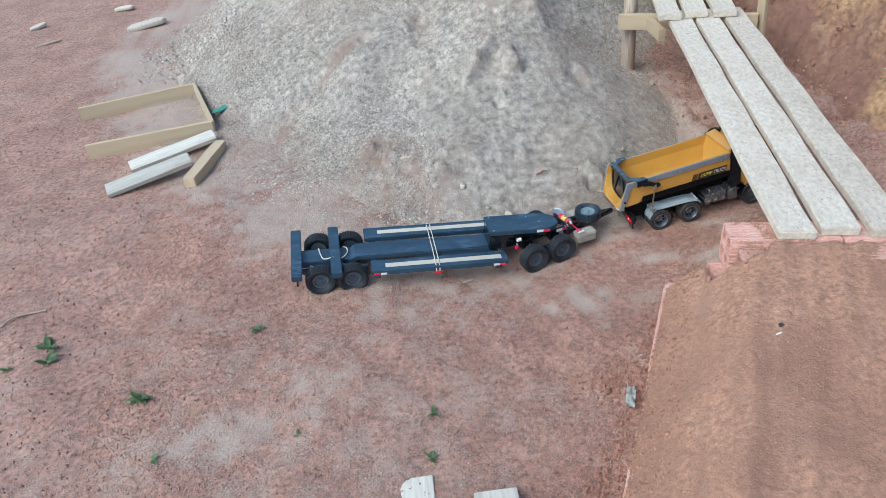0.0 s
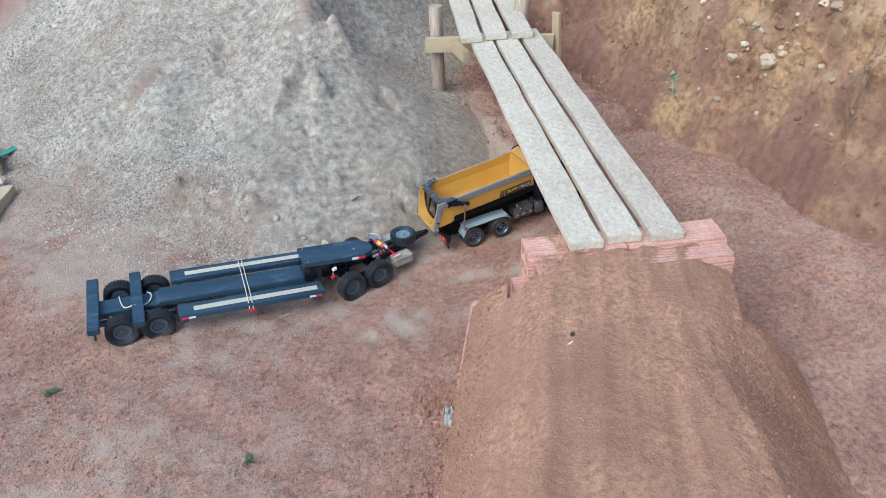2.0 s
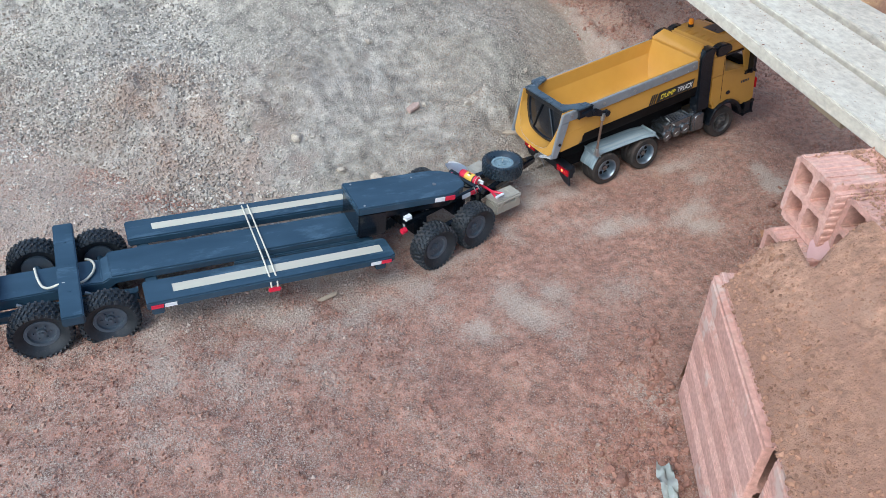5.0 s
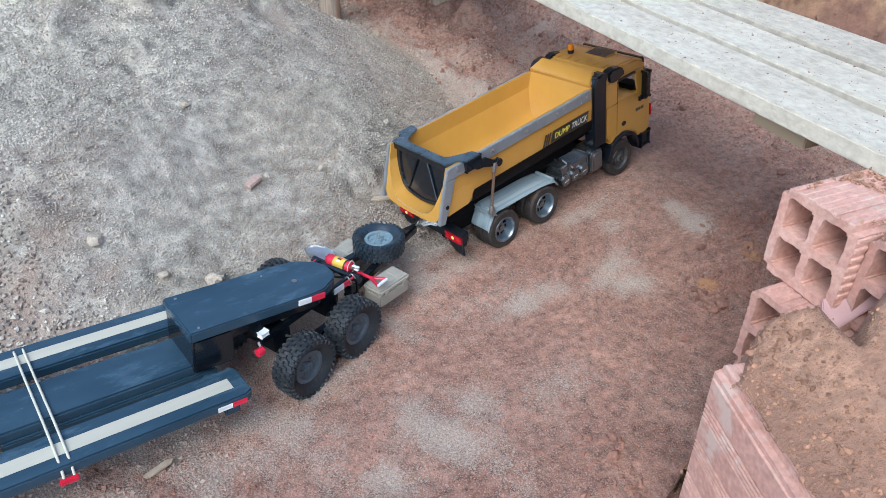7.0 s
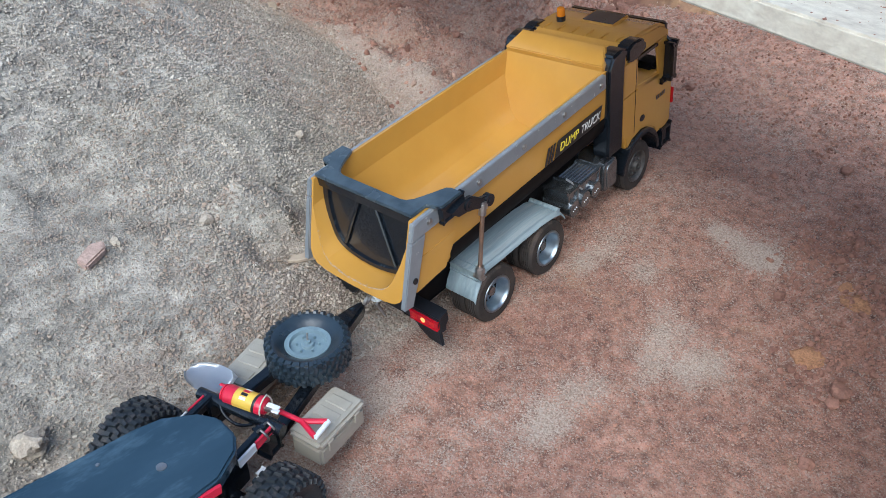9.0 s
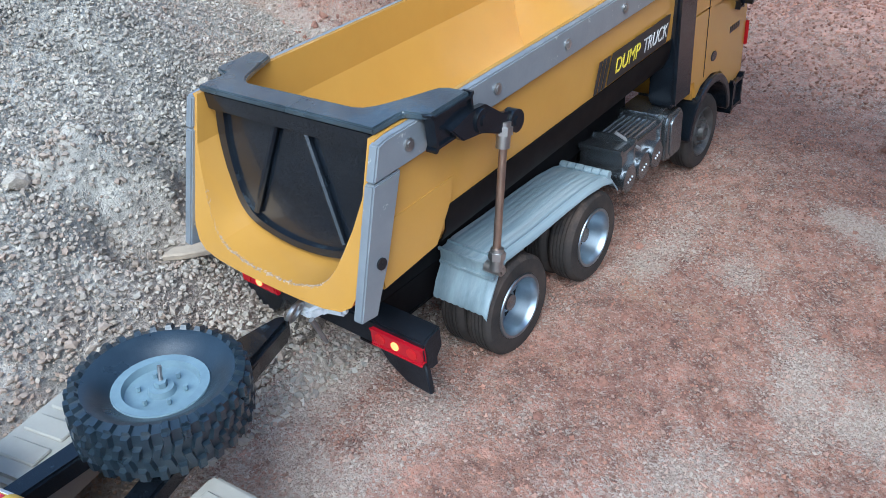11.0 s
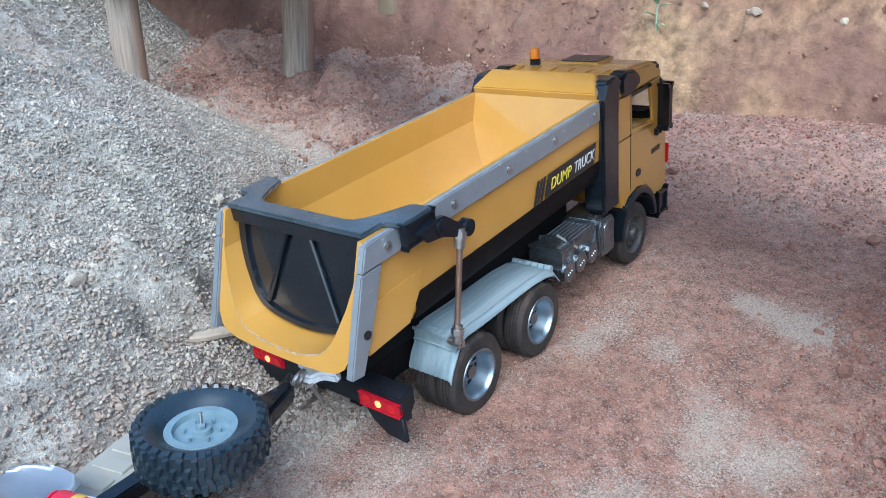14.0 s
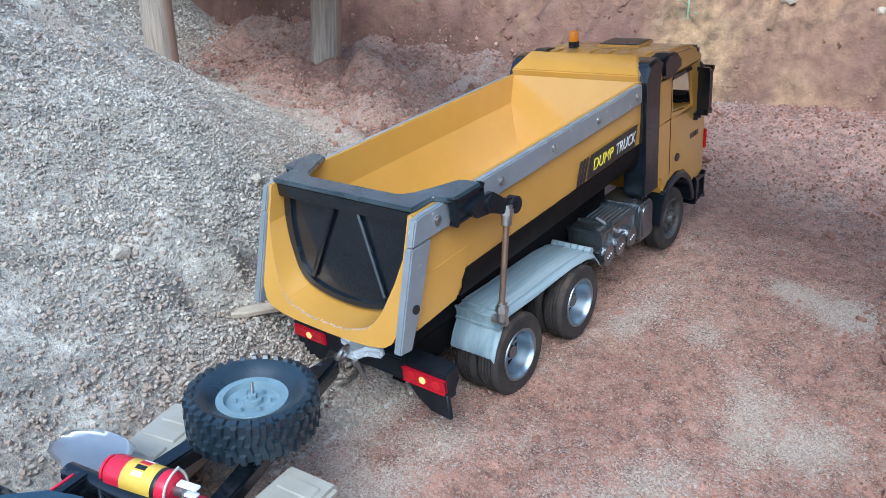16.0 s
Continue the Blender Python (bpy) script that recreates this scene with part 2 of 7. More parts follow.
    rr.inputs["To Min"].default_value, rr.inputs["To Max"].default_value = max(rough - rvar, 0.02), min(rough + rvar, 1)
    if bump:
        bn = nt.nodes.new("ShaderNodeBump")
        bn.inputs["Strength"].default_value, bn.inputs["Distance"].default_value = 1.0, bump
        nt.links.new(tex(bscale or scale * 3, 6, 0.65), bn.inputs["Height"])
        nt.links.new(bn.outputs[0], b.inputs["Normal"])
    return m


def soil_material():
    """Red soil with pale sand where the sheet's sand value is high, small stones in both."""
    m = mat("soil", (0.318, 0.174, 0.124), (0.212, 0.108, 0.079), 7.0, 0.95, bump=0.0040, bscale=190, fine=0.95, spots=((0.35, 0.200, 0.130), 11, 0.40))
    nt = m.node_tree
    b = nt.nodes["Principled BSDF"]
    old = b.inputs["Base Color"].links[0].from_socket
    at = nt.nodes.new("ShaderNodeAttribute")
    at.attribute_name = "sand"
    co = nt.nodes.new("ShaderNodeTexCoord").outputs["Object"]
    vo = nt.nodes.new("ShaderNodeTexVoronoi")
    vo.inputs["Scale"].default_value = 640
    nt.links.new(co, vo.inputs["Vector"])
    sp = nt.nodes.new("ShaderNodeSeparateColor")
    nt.links.new(vo.outputs["Color"], sp.inputs[0])
    pale = nt.nodes.new("ShaderNodeMix")
    pale.data_type = "RGBA"
    pale.inputs[6].default_value, pale.inputs[7].default_value = (0.325, 0.245, 0.192, 1), (0.50, 0.425, 0.355, 1)
    nt.links.new(sp.outputs[0], pale.inputs[0])
    # grains stand singly: each cell is sand when its own number is below the share of sand
    less = nt.nodes.new("ShaderNodeMath")
    less.operation = "SUBTRACT"
    nt.links.new(at.outputs["Fac"], less.inputs[0])
    nt.links.new(sp.outputs[1], less.inputs[1])
    rg = nt.nodes.new("ShaderNodeMapRange")
    rg.inputs["From Min"].default_value, rg.inputs["From Max"].default_value = -0.45, 0.25
    rg.inputs["To Max"].default_value = 0.92
    nt.links.new(less.outputs[0], rg.inputs["Value"])
    mx = nt.nodes.new("ShaderNodeMix")
    mx.data_type = "RGBA"
    nt.links.new(rg.outputs[0], mx.inputs[0])
    nt.links.new(old, mx.inputs[6])
    nt.links.new(pale.outputs[2], mx.inputs[7])
    nt.links.new(mx.outputs[2], b.inputs["Base Color"])
    return m


def bank_material():
    m = mat("bank_earth", (0.325, 0.205, 0.110), (0.20, 0.108, 0.064), 4.2, 0.95, bump=0.012, bscale=40, fine=0.85,
            spots=((0.42, 0.295, 0.175), 5.0, 0.45))
    nt = m.node_tree
    b = nt.nodes["Principled BSDF"]
    old = b.inputs["Base Color"].links[0].from_socket
    at = nt.nodes.new("ShaderNodeAttribute")
    at.attribute_name = "tone"
    mx = nt.nodes.new("ShaderNodeMix")
    mx.data_type = "RGBA"
    sc = nt.nodes.new("ShaderNodeMath")
    sc.operation = "MULTIPLY"
    sc.inputs[1].default_value = 0.85
    nt.links.new(at.outputs["Fac"], sc.inputs[0])
    nt.links.new(sc.outputs[0], mx.inputs[0])
    nt.links.new(old, mx.inputs[6])
    tx = nt.nodes.new("ShaderNodeTexNoise")
    tx.inputs["Scale"].default_value, tx.inputs["Detail"].default_value = 30, 6
    nt.links.new(nt.nodes.new("ShaderNodeTexCoord").outputs["Object"], tx.inputs["Vector"])
    pl = nt.nodes.new("ShaderNodeMix")
    pl.data_type = "RGBA"
    pl.inputs[6].default_value, pl.inputs[7].default_value = (0.10, 0.042, 0.034, 1), (0.28, 0.150, 0.112, 1)
    nt.links.new(tx.outputs["Fac"], pl.inputs[0])
    nt.links.new(pl.outputs[2], mx.inputs[7])
    nt.links.new(mx.outputs[2], b.inputs["Base Color"])
    return m


def gravel_material():
    m = mat("gravel", (0.395, 0.362, 0.310), (0.325, 0.296, 0.250), 4.0, 0.95, bump=0.0045, bscale=230, fine=0.9, spots=((0.36, 0.30, 0.25), 5.0, 0.42))
    nt = m.node_tree
    b = nt.nodes["Principled BSDF"]
    old = b.inputs["Base Color"].links[0].from_socket
    at = nt.nodes.new("ShaderNodeAttribute")
    at.attribute_name = "foot"
    mx = nt.nodes.new("ShaderNodeMix")
    mx.data_type = "RGBA"
    nt.links.new(at.outputs["Fac"], mx.inputs[0])
    nt.links.new(old, mx.inputs[6])
    mx.inputs[7].default_value = (0.33, 0.245, 0.195, 1)
    nt.links.new(mx.outputs[2], b.inputs["Base Color"])
    return m


SOIL = soil_material()
BANK = bank_material()
GRAVEL = gravel_material()
def grain_material(m, far):
    """Single grains whose colour runs to a second one by their own tone."""
    nt = m.node_tree
    b = nt.nodes["Principled BSDF"]
    old = b.inputs["Base Color"].links[0].from_socket
    at = nt.nodes.new("ShaderNodeAttribute")
    at.attribute_name = "tone"
    mx = nt.nodes.new("ShaderNodeMix")
    mx.data_type = "RGBA"
    nt.links.new(at.outputs["Fac"], mx.inputs[0])
    nt.links.new(old, mx.inputs[6])
    mx.inputs[7].default_value = (*far, 1)
    nt.links.new(mx.outputs[2], b.inputs["Base Color"])
    return m


RAMP_DIRT = grain_material(mat("ramp_dirt", (0.390, 0.222, 0.142), (0.340, 0.188, 0.119), 9, 0.95, bump=0.0045, bscale=150, fine=0.6, spots=((0.41, 0.245, 0.162), 13, 0.42)), (0.285, 0.153, 0.102))
PEBBLES = grain_material(mat("soil_grains", (0.350, 0.188, 0.132), (0.240, 0.119, 0.087), 9, 0.9, island=0.52, spec=0.25), (0.45, 0.37, 0.305))
STONES = grain_material(mat("gravel_stones", (0.45, 0.418, 0.366), (0.36, 0.332, 0.288), 4.0, 0.95, fine=0.2, island=0.50, spec=0.2), (0.345, 0.255, 0.195))
STONES_NEAR = grain_material(mat("fine_gravel_stones", (0.43, 0.392, 0.334), (0.35, 0.314, 0.262), 4.0, 0.95, fine=0.3, island=0.36, spec=0.15), (0.335, 0.245, 0.185))
STONES_FAR = grain_material(mat("coarse_gravel_stones", (0.43, 0.402, 0.356), (0.345, 0.318, 0.28), 4.0, 0.95, island=0.75, spec=0.2), (0.345, 0.255, 0.195))
RAMP_GRAINS = mat("ramp_grains", (0.320, 0.180, 0.116), (0.265, 0.143, 0.094), 6, 0.95, fine=0.5, island=0.30, spec=0.2)
PEBBLES2 = grain_material(mat("rubble_earth", (0.40, 0.225, 0.16), (0.29, 0.15, 0.11), 9, 0.95, bump=0.002, bscale=200, island=0.35, fine=0.5), (0.42, 0.31, 0.24))
CLODS = mat("earth_clods", (0.29, 0.152, 0.108), (0.22, 0.108, 0.078), 20, 0.95, bump=0.002, bscale=200, objrand=0.3, fine=0.4)
PLANK = mat("plank_wood", (0.54, 0.490, 0.402), (0.480, 0.422, 0.338), 11, 0.88, bump=0.0020, bscale=110, stretch=(1, 0.6, 1), objrand=0.12,
            fine=0.30, spots=((0.42, 0.315, 0.235), 5, 0.37), dust_or_sheen=((0.33, 0.225, 0.16), 0.15))
PLANK_X = mat("board_wood", (0.50, 0.48, 0.41), (0.40, 0.38, 0.32), 14, 0.8, bump=0.0012, bscale=60, stretch=(0.07, 1, 1), objrand=0.35, fine=0.3, spots=((0.36, 0.27, 0.2), 9, 0.38))
ORANGE_CLAY = mat("orange_clay", (0.35, 0.18, 0.09), (0.29, 0.145, 0.08), 40, 0.95, bump=0.002, bscale=200, fine=0.5)
TIMBER = mat("form_timber", (0.52, 0.42, 0.28), (0.42, 0.32, 0.2), 10, 0.75, bump=0.0008, bscale=60, stretch=(0.1, 1, 1), spots=((0.5, 0.46, 0.4), 6, 0.42), objrand=0.3)
POST = mat("post_wood", (0.42, 0.34, 0.27), (0.25, 0.21, 0.17), 22, 0.85, bump=0.0025, bscale=60, stretch=(1, 1, 0.06), fine=0.5, spots=((0.36, 0.23, 0.16), 9, 0.44))
BRICK = mat("red_brick", (0.55, 0.325, 0.265), (0.47, 0.255, 0.20), 16, 0.9, bump=0.0010, bscale=140, objrand=0.2, spots=((0.57, 0.41, 0.345), 13, 0.42), fine=0.3, dust_or_sheen=((0.43, 0.30, 0.22), 0.34))
ROCK = mat("bank_rock", (0.50, 0.42, 0.32), (0.40, 0.30, 0.21), 16, 0.9, bump=0.003, bscale=60, objrand=0.4)
LEAF = mat("weed_leaf", (0.13, 0.21, 0.09), (0.18, 0.26, 0.12), 40, 0.6, objrand=0.4)
DRY = mat("dry_stick", (0.42, 0.34, 0.25), (0.3, 0.24, 0.18), 60, 0.85)

# ---- ground ----
def spread(lo, hi, step, far):
    a = np.arange(lo, hi, step)
    out = [hi]
    d = step
    while out[-1] < far:
        d *= 1.13
        out.append(out[-1] + d)
    out = np.array(out)
    return np.concatenate([(lo - (out - hi))[:0:-1], a, out])


def ground_sheet_z(x, y):
    return ground_z(x, y) - 0.09 * smooth(-0.01, 0.06, x - bank_foot(y)) * smooth(9.5, 8.0, x - bank_foot(y))


ground = new("ground", sheet("ground", spread(-1.9, 1.5, 0.009, 60), spread(-0.95, 1.6, 0.009, 60), ground_sheet_z, sand=sand_mask))
ground.data.materials.append(SOIL)
tagged(ground, "bare red earth with pale sandy patches and fine grit", "ground", kind="structure")


def bank_sheet():
    ys = np.concatenate([np.linspace(-14, -1.2, 50)[:-1], np.arange(-1.2, 3.2, 0.011), np.linspace(3.2, 30, 60)])
    us = np.concatenate([np.arange(0, 1.1, 0.010), np.linspace(1.1, 9, 30)])
    Y, U = np.meshgrid(ys, us, indexing="ij")
    X = bank_foot(Y) - 0.015 + U
    Z = ground_z(X, Y) + 0.004 + (0.045 * fbm(X * 7, Y * 7, 4, 50) - 0.05 * np.abs(fbm(X * 14, Y * 14, 3, 53))) * smooth(0.02, 0.2, U) * smooth(1.5, 1.0, U) + 0.017 * fbm(X * 36, Y * 36, 3, 54) * smooth(1.5, 1.0, U)
    Z = Z - 0.02 * smooth(0.03, 0.0, U)
    # an undercut ledge runs along the face
    X = X - 0.045 * smooth(0.10, 0.0, np.abs(U - 0.26 - 0.10 * fbm(Y * 1.7, Y * 0, 3, 55))) * (0.6 + 0.6 * vnoise(Y * 5, Y * 0, 52))
    X = X + 0.03 * vnoise(Y * 8, Z * 12, 51) * smooth(0.05, 0.3, U) * smooth(1.5, 1.0, U)
    i = np.arange(X.size).reshape(X.shape)
    f = np.stack([i[:-1, :-1], i[1:, :-1], i[1:, 1:], i[:-1, 1:]], -1).reshape(-1, 4)
    # veins of plum-red clay: upright streaks, and a band along the foot
    foot = smooth(0.24, 0.05, U + 0.06 * fbm(Y * 6, U * 6, 3, 56)) * smooth(-0.15, 0.5, fbm(Y * 3.5, U * 5, 3, 58) + 0.55)
    streak = smooth(0.08, 0.7, fbm(Y * 4.2 + 0.4 * U, U * 3.0, 3, 57))
    # shade in the crevice below the undercut, painted with the plum tone
    crevice_shade = smooth(0.05, 0.0, np.abs(U - 0.20 - 0.10 * fbm(Y * 1.7, Y * 0, 3, 55)))
    plum = np.clip(0.95 * foot + 0.55 * crevice_shade + 0.6 * streak + 0.25 * fbm(X * 25, Y * 25, 3, 59) * (foot + streak), 0, 1)
    return mesh_of("earth_bank", np.stack([X, Y, Z], -1).reshape(-1, 3), f[:, ::-1], True, {"tone": plum})


earth_bank = new("earth_bank", bank_sheet())
earth_bank.data.materials.append(BANK)
tagged(earth_bank, "cut bank of ochre and red earth with pale crumbling rock", "earth bank", kind="structure")


# slumps on the heap: place, radius, rise, share of brown earth
CLUMPS = ((-0.307, 0.824, 0.026, 0.044, 0.3), (-0.307, 0.761, 0.032, 0.062, 0.3), (-0.325, 0.790, 0.020, 0.040, 0.2), (-0.394, 0.627, 0.024, -0.020, 0.2), (-0.385, 0.650, 0.020, 0.026, 0.2),
          (-0.594, 1.261, 0.060, -0.045, 0.5), (-0.611, 1.138, 0.045, -0.030, 0.5), (-0.251, 1.138, 0.060, 0.030, 1.0), (-0.634, 0.912, 0.040, 0.008, 0.7), (-0.150, 1.030, 0.032, 0.050, 0.2),
          (-0.050, 0.752, 0.048, -0.034, 0.1), (-0.020, 0.790, 0.030, 0.020, 0.1), (-0.150, 0.245, 0.030, -0.030, 0.2), (-0.128, 0.288, 0.034, 0.034, 0.2), (-0.165, 0.300, 0.022, 0.020, 0.2),
          (-0.892, 0.568, 0.120, 0.012, 0.75), (-0.753, 0.454, 0.100, 0.012, 0.75), (-0.714, 0.320, 0.080, 0.010, 0.75), (-0.886, 0.413, 0.080, 0.010, 0.6), (-0.930, 0.600, 0.032, 0.022, 0.6),
          (-0.855, 0.520, 0.028, 0.020, 0.6), (-0.775, 0.450, 0.032, 0.020, 0.4), (-0.690, 0.360, 0.028, 0.016, 0.5), (-0.560, 0.420, 0.040, 0.010, 0.1), (0.087, 1.448, 0.080, -0.030, 0.1))
# scarps and ledges: from, to, half width, rise, share of brown earth
LEDGES = ((-0.871, 1.266, -1.090, 1.170, 0.060, -0.050, 1.0), (-1.090, 1.170, -1.316, 0.967, 0.055, -0.020, 0.7), (-0.367, 0.901, -0.440, 0.815, 0.024, 0.030, 0.1), (-0.440, 0.815, -0.505, 0.743, 0.026, 0.048, 0.2),
          (-0.380, 1.080, -0.147, 1.013, 0.042, 0.052, 0.3), (-0.845, 1.310, -0.990, 1.270, 0.030, 0.025, 0.0))


def along_line(x, y, ax, ay, bx, by):
    """How far a place lies from the line between two others."""
    t = np.clip(((x - ax) * (bx - ax) + (y - ay) * (by - ay)) / ((bx - ax) ** 2 + (by - ay) ** 2), 0, 1)
    return np.hypot(x - ax - t * (bx - ax), y - ay - t * (by - ay))


def pile_brown(x, y):
    """Where brown earth is mixed into the gravel: 0 to 1."""
    b = 0.0
    for cx, cy, rr, hh, brown in CLUMPS:
        b = np.maximum(b, brown * np.exp(-((x - cx) ** 2 + (y - cy) ** 2) / rr ** 2))
    for ax, ay, bx, by, rr, hh, brown in LEDGES:
        b = np.maximum(b, brown * np.exp(-(along_line(x, y, ax, ay, bx, by) / rr) ** 2))
    return np.clip(b * (1 + 0.8 * fbm(x * 18, y * 18, 3, 28)), 0, 1)


def pile_z(x, y):
    g = ground_z(x, y)
    h = pile_raw(x, y)
    rough = smooth(-0.02, 0.1, h)
    h = h + rough * (0.007 * fbm(x * 4, y * 4, 2, 21) + 0.0022 * fbm(x * 46, y * 46, 3, 22) + 0.0018 * smooth(0.2, 0.7, fbm(x * 17, y * 17, 3, 23)))
    # runnels down the slope, then slumped clumps, ledges and hollows
    th = np.arctan2(x + 0.2, 1.4 - y)
    h = h + rough * 0.0045 * fbm(th * 11, np.hypot(x + 0.2, y - 1.4) * 1.6, 3, 26)
    wob = 1 + 0.35 * vnoise(x * 40, y * 40, 25) + 0.12 * vnoise(x * 110, y * 110, 27)
    for cx, cy, rr, hh, brown in CLUMPS:
        d = ((x - cx) ** 2 + (y - cy) ** 2) / rr ** 2 * wob
        h = h + hh * np.exp(-d * d)
    for ax, ay, bx, by, rr, hh, brown in LEDGES:
        h = h + hh * np.exp(-(along_line(x, y, ax, ay, bx, by) / rr) ** 2 * (0.6 + 0.4 * wob))
    return np.where(h > 0.002, ground_base(x, y) + h, g - 0.006 + h * 0.2)


def pile_foot(x, y):
    """Where the heap thins out over red soil: 1 at its edge, 0 up the slope."""
    h = pile_raw(x, y)
    return np.clip(smooth(0.10, -0.03, h) * 0.6 + 0.8 * pile_brown(x, y) + 0.16 * fbm(x * 5, y * 5, 4, 81) + 0.25 * fbm(x * 40, y * 40, 2, 82) * smooth(0.2, 0.02, h), 0, 1)


gravel_pile = new("gravel_pile", sheet("gravel_pile", np.concatenate([np.arange(-2.5, -1.4, 0.012), np.arange(-1.4, 0.95, 0.0062)]), np.concatenate([np.arange(0.05, 1.5, 0.0062), np.arange(1.5, 4.6, 0.03)]), lambda x, y: pile_z(x, y) - 0.0025, foot=pile_foot))
gravel_pile.data.materials.append(GRAVEL)
tagged(gravel_pile, "sloping heap of grey gravel with slumped sandy clumps", "gravel pile", kind="stuff")



# ---- earth ramp with its brick edge ----
P0 = Vector((-0.254, -0.563))
RU, RV = Vector((-0.512, -0.859)), Vector((0.859, -0.512))


def ramp_top(s, w):
    top = 0.274 - 0.006 * smooth(0.030, 0.008, w) + 0.110 * smooth(0.0, 0.22, w) - 0.014 * smooth(0.3, 0.7, w)
    top = top - 0.003 * smooth(0.04, 0.0, np.abs(w - 0.30)) - 0.003 * smooth(0.04, 0.0, np.abs(w - 0.46))
    fall = smooth(1.02, 0.56, w + 0.05 * vnoise(s * 4, w * 4, 60))
    cut = np.where(w < 0.24, 0.010 - 0.55 * np.maximum(w - 0.10, 0), -0.067 - 0.293 * (w - 0.24))
    cut = cut + 0.032 * np.exp(-((w - 0.192) / 0.030) ** 2)
    edge = -0.02 + 0.04 * vnoise(w * 14, w * 0, 61)
    front = np.where(w < 0.1, smooth(edge - 0.06, edge + 0.03, s), np.where(w < 0.66, smooth(cut - 0.045 - 0.2 * np.maximum(0.24 - w, 0), cut + 0.005 + 0.3 * np.maximum(0.24 - w, 0), s + 0.012 * vnoise(w * 30, s * 30, 67)), smooth(-0.5, 0.15, s)))
    bump = 0.0040 * fbm(s * 5, w * 5, 3, 62) + (0.0012 + 0.004 * smooth(0.5, 0.75, w)) * fbm(s * 40, w * 40, 3, 63)
    # tyre ruts with their tread marks
    for w0, c, h in ((0.235, 0.02, 0.8), (0.36, -0.03, 1.0), (0.42, 0.10, 0.7), (0.50, 0.22, 1.0)):
        e = w - w0 - c * np.maximum(s, 0) ** 1.4 - 0.006 * vnoise(s * 6, s * 0, 64)
        rut = np.exp(-(e / 0.020) ** 2) * smooth(-0.2, 0.5, 0.4 + vnoise(s * 3.1, w0 * 40 + s * 0, 65))
        bump = bump - h * rut * (0.0030 - 0.0012 * np.sin(2 * math.pi * (s + 0.6 * np.abs(e)) / 0.024))
        bump = bump + 0.0018 * h * np.exp(-((np.abs(e) - 0.030) / 0.010) ** 2)
    return top * fall * front + bump * smooth(0.0, 0.03, w) - 0.03 * (1 - fall * front)


def ramp_sheet():
    ss = np.concatenate([np.arange(-0.5, 1.0, 0.005), np.linspace(1.0, 3.2, 70)])
    ws = np.concatenate([np.arange(0.008, 1.25, 0.006)])
    S, Wd = np.meshgrid(ss, ws, indexing="ij")
    X = P0.x + S * RU.x + Wd * RV.x
    Y = P0.y + S * RU.y + Wd * RV.y
    Z = ramp_top(S, Wd) + 0.01
    i = np.arange(X.size).reshape(X.shape)
    f = np.stack([i[:-1, :-1], i[1:, :-1], i[1:, 1:], i[:-1, 1:]], -1).reshape(-1, 4)
    # darker moist streaks drawn out along the way of the wheels, and darker flanks
    tone = np.clip(0.36 + 0.26 * fbm(Wd * 17, S * 1.3, 3, 66) + 0.20 * fbm(Wd * 60, S * 4.5, 2, 68) + 0.45 * fbm(S * 6, Wd * 6, 4, 69), 0, 1)
    return mesh_of("earth_ramp", np.stack([X, Y, Z], -1).reshape(-1, 3), f[:, ::-1], True, {"tone": tone})


earth_ramp = new("earth_ramp", ramp_sheet())
earth_ramp.data.materials.append(RAMP_DIRT)
tagged(earth_ramp, "packed brown earth ramp with wheel tracks leading to planks", "earth ramp", kind="structure")


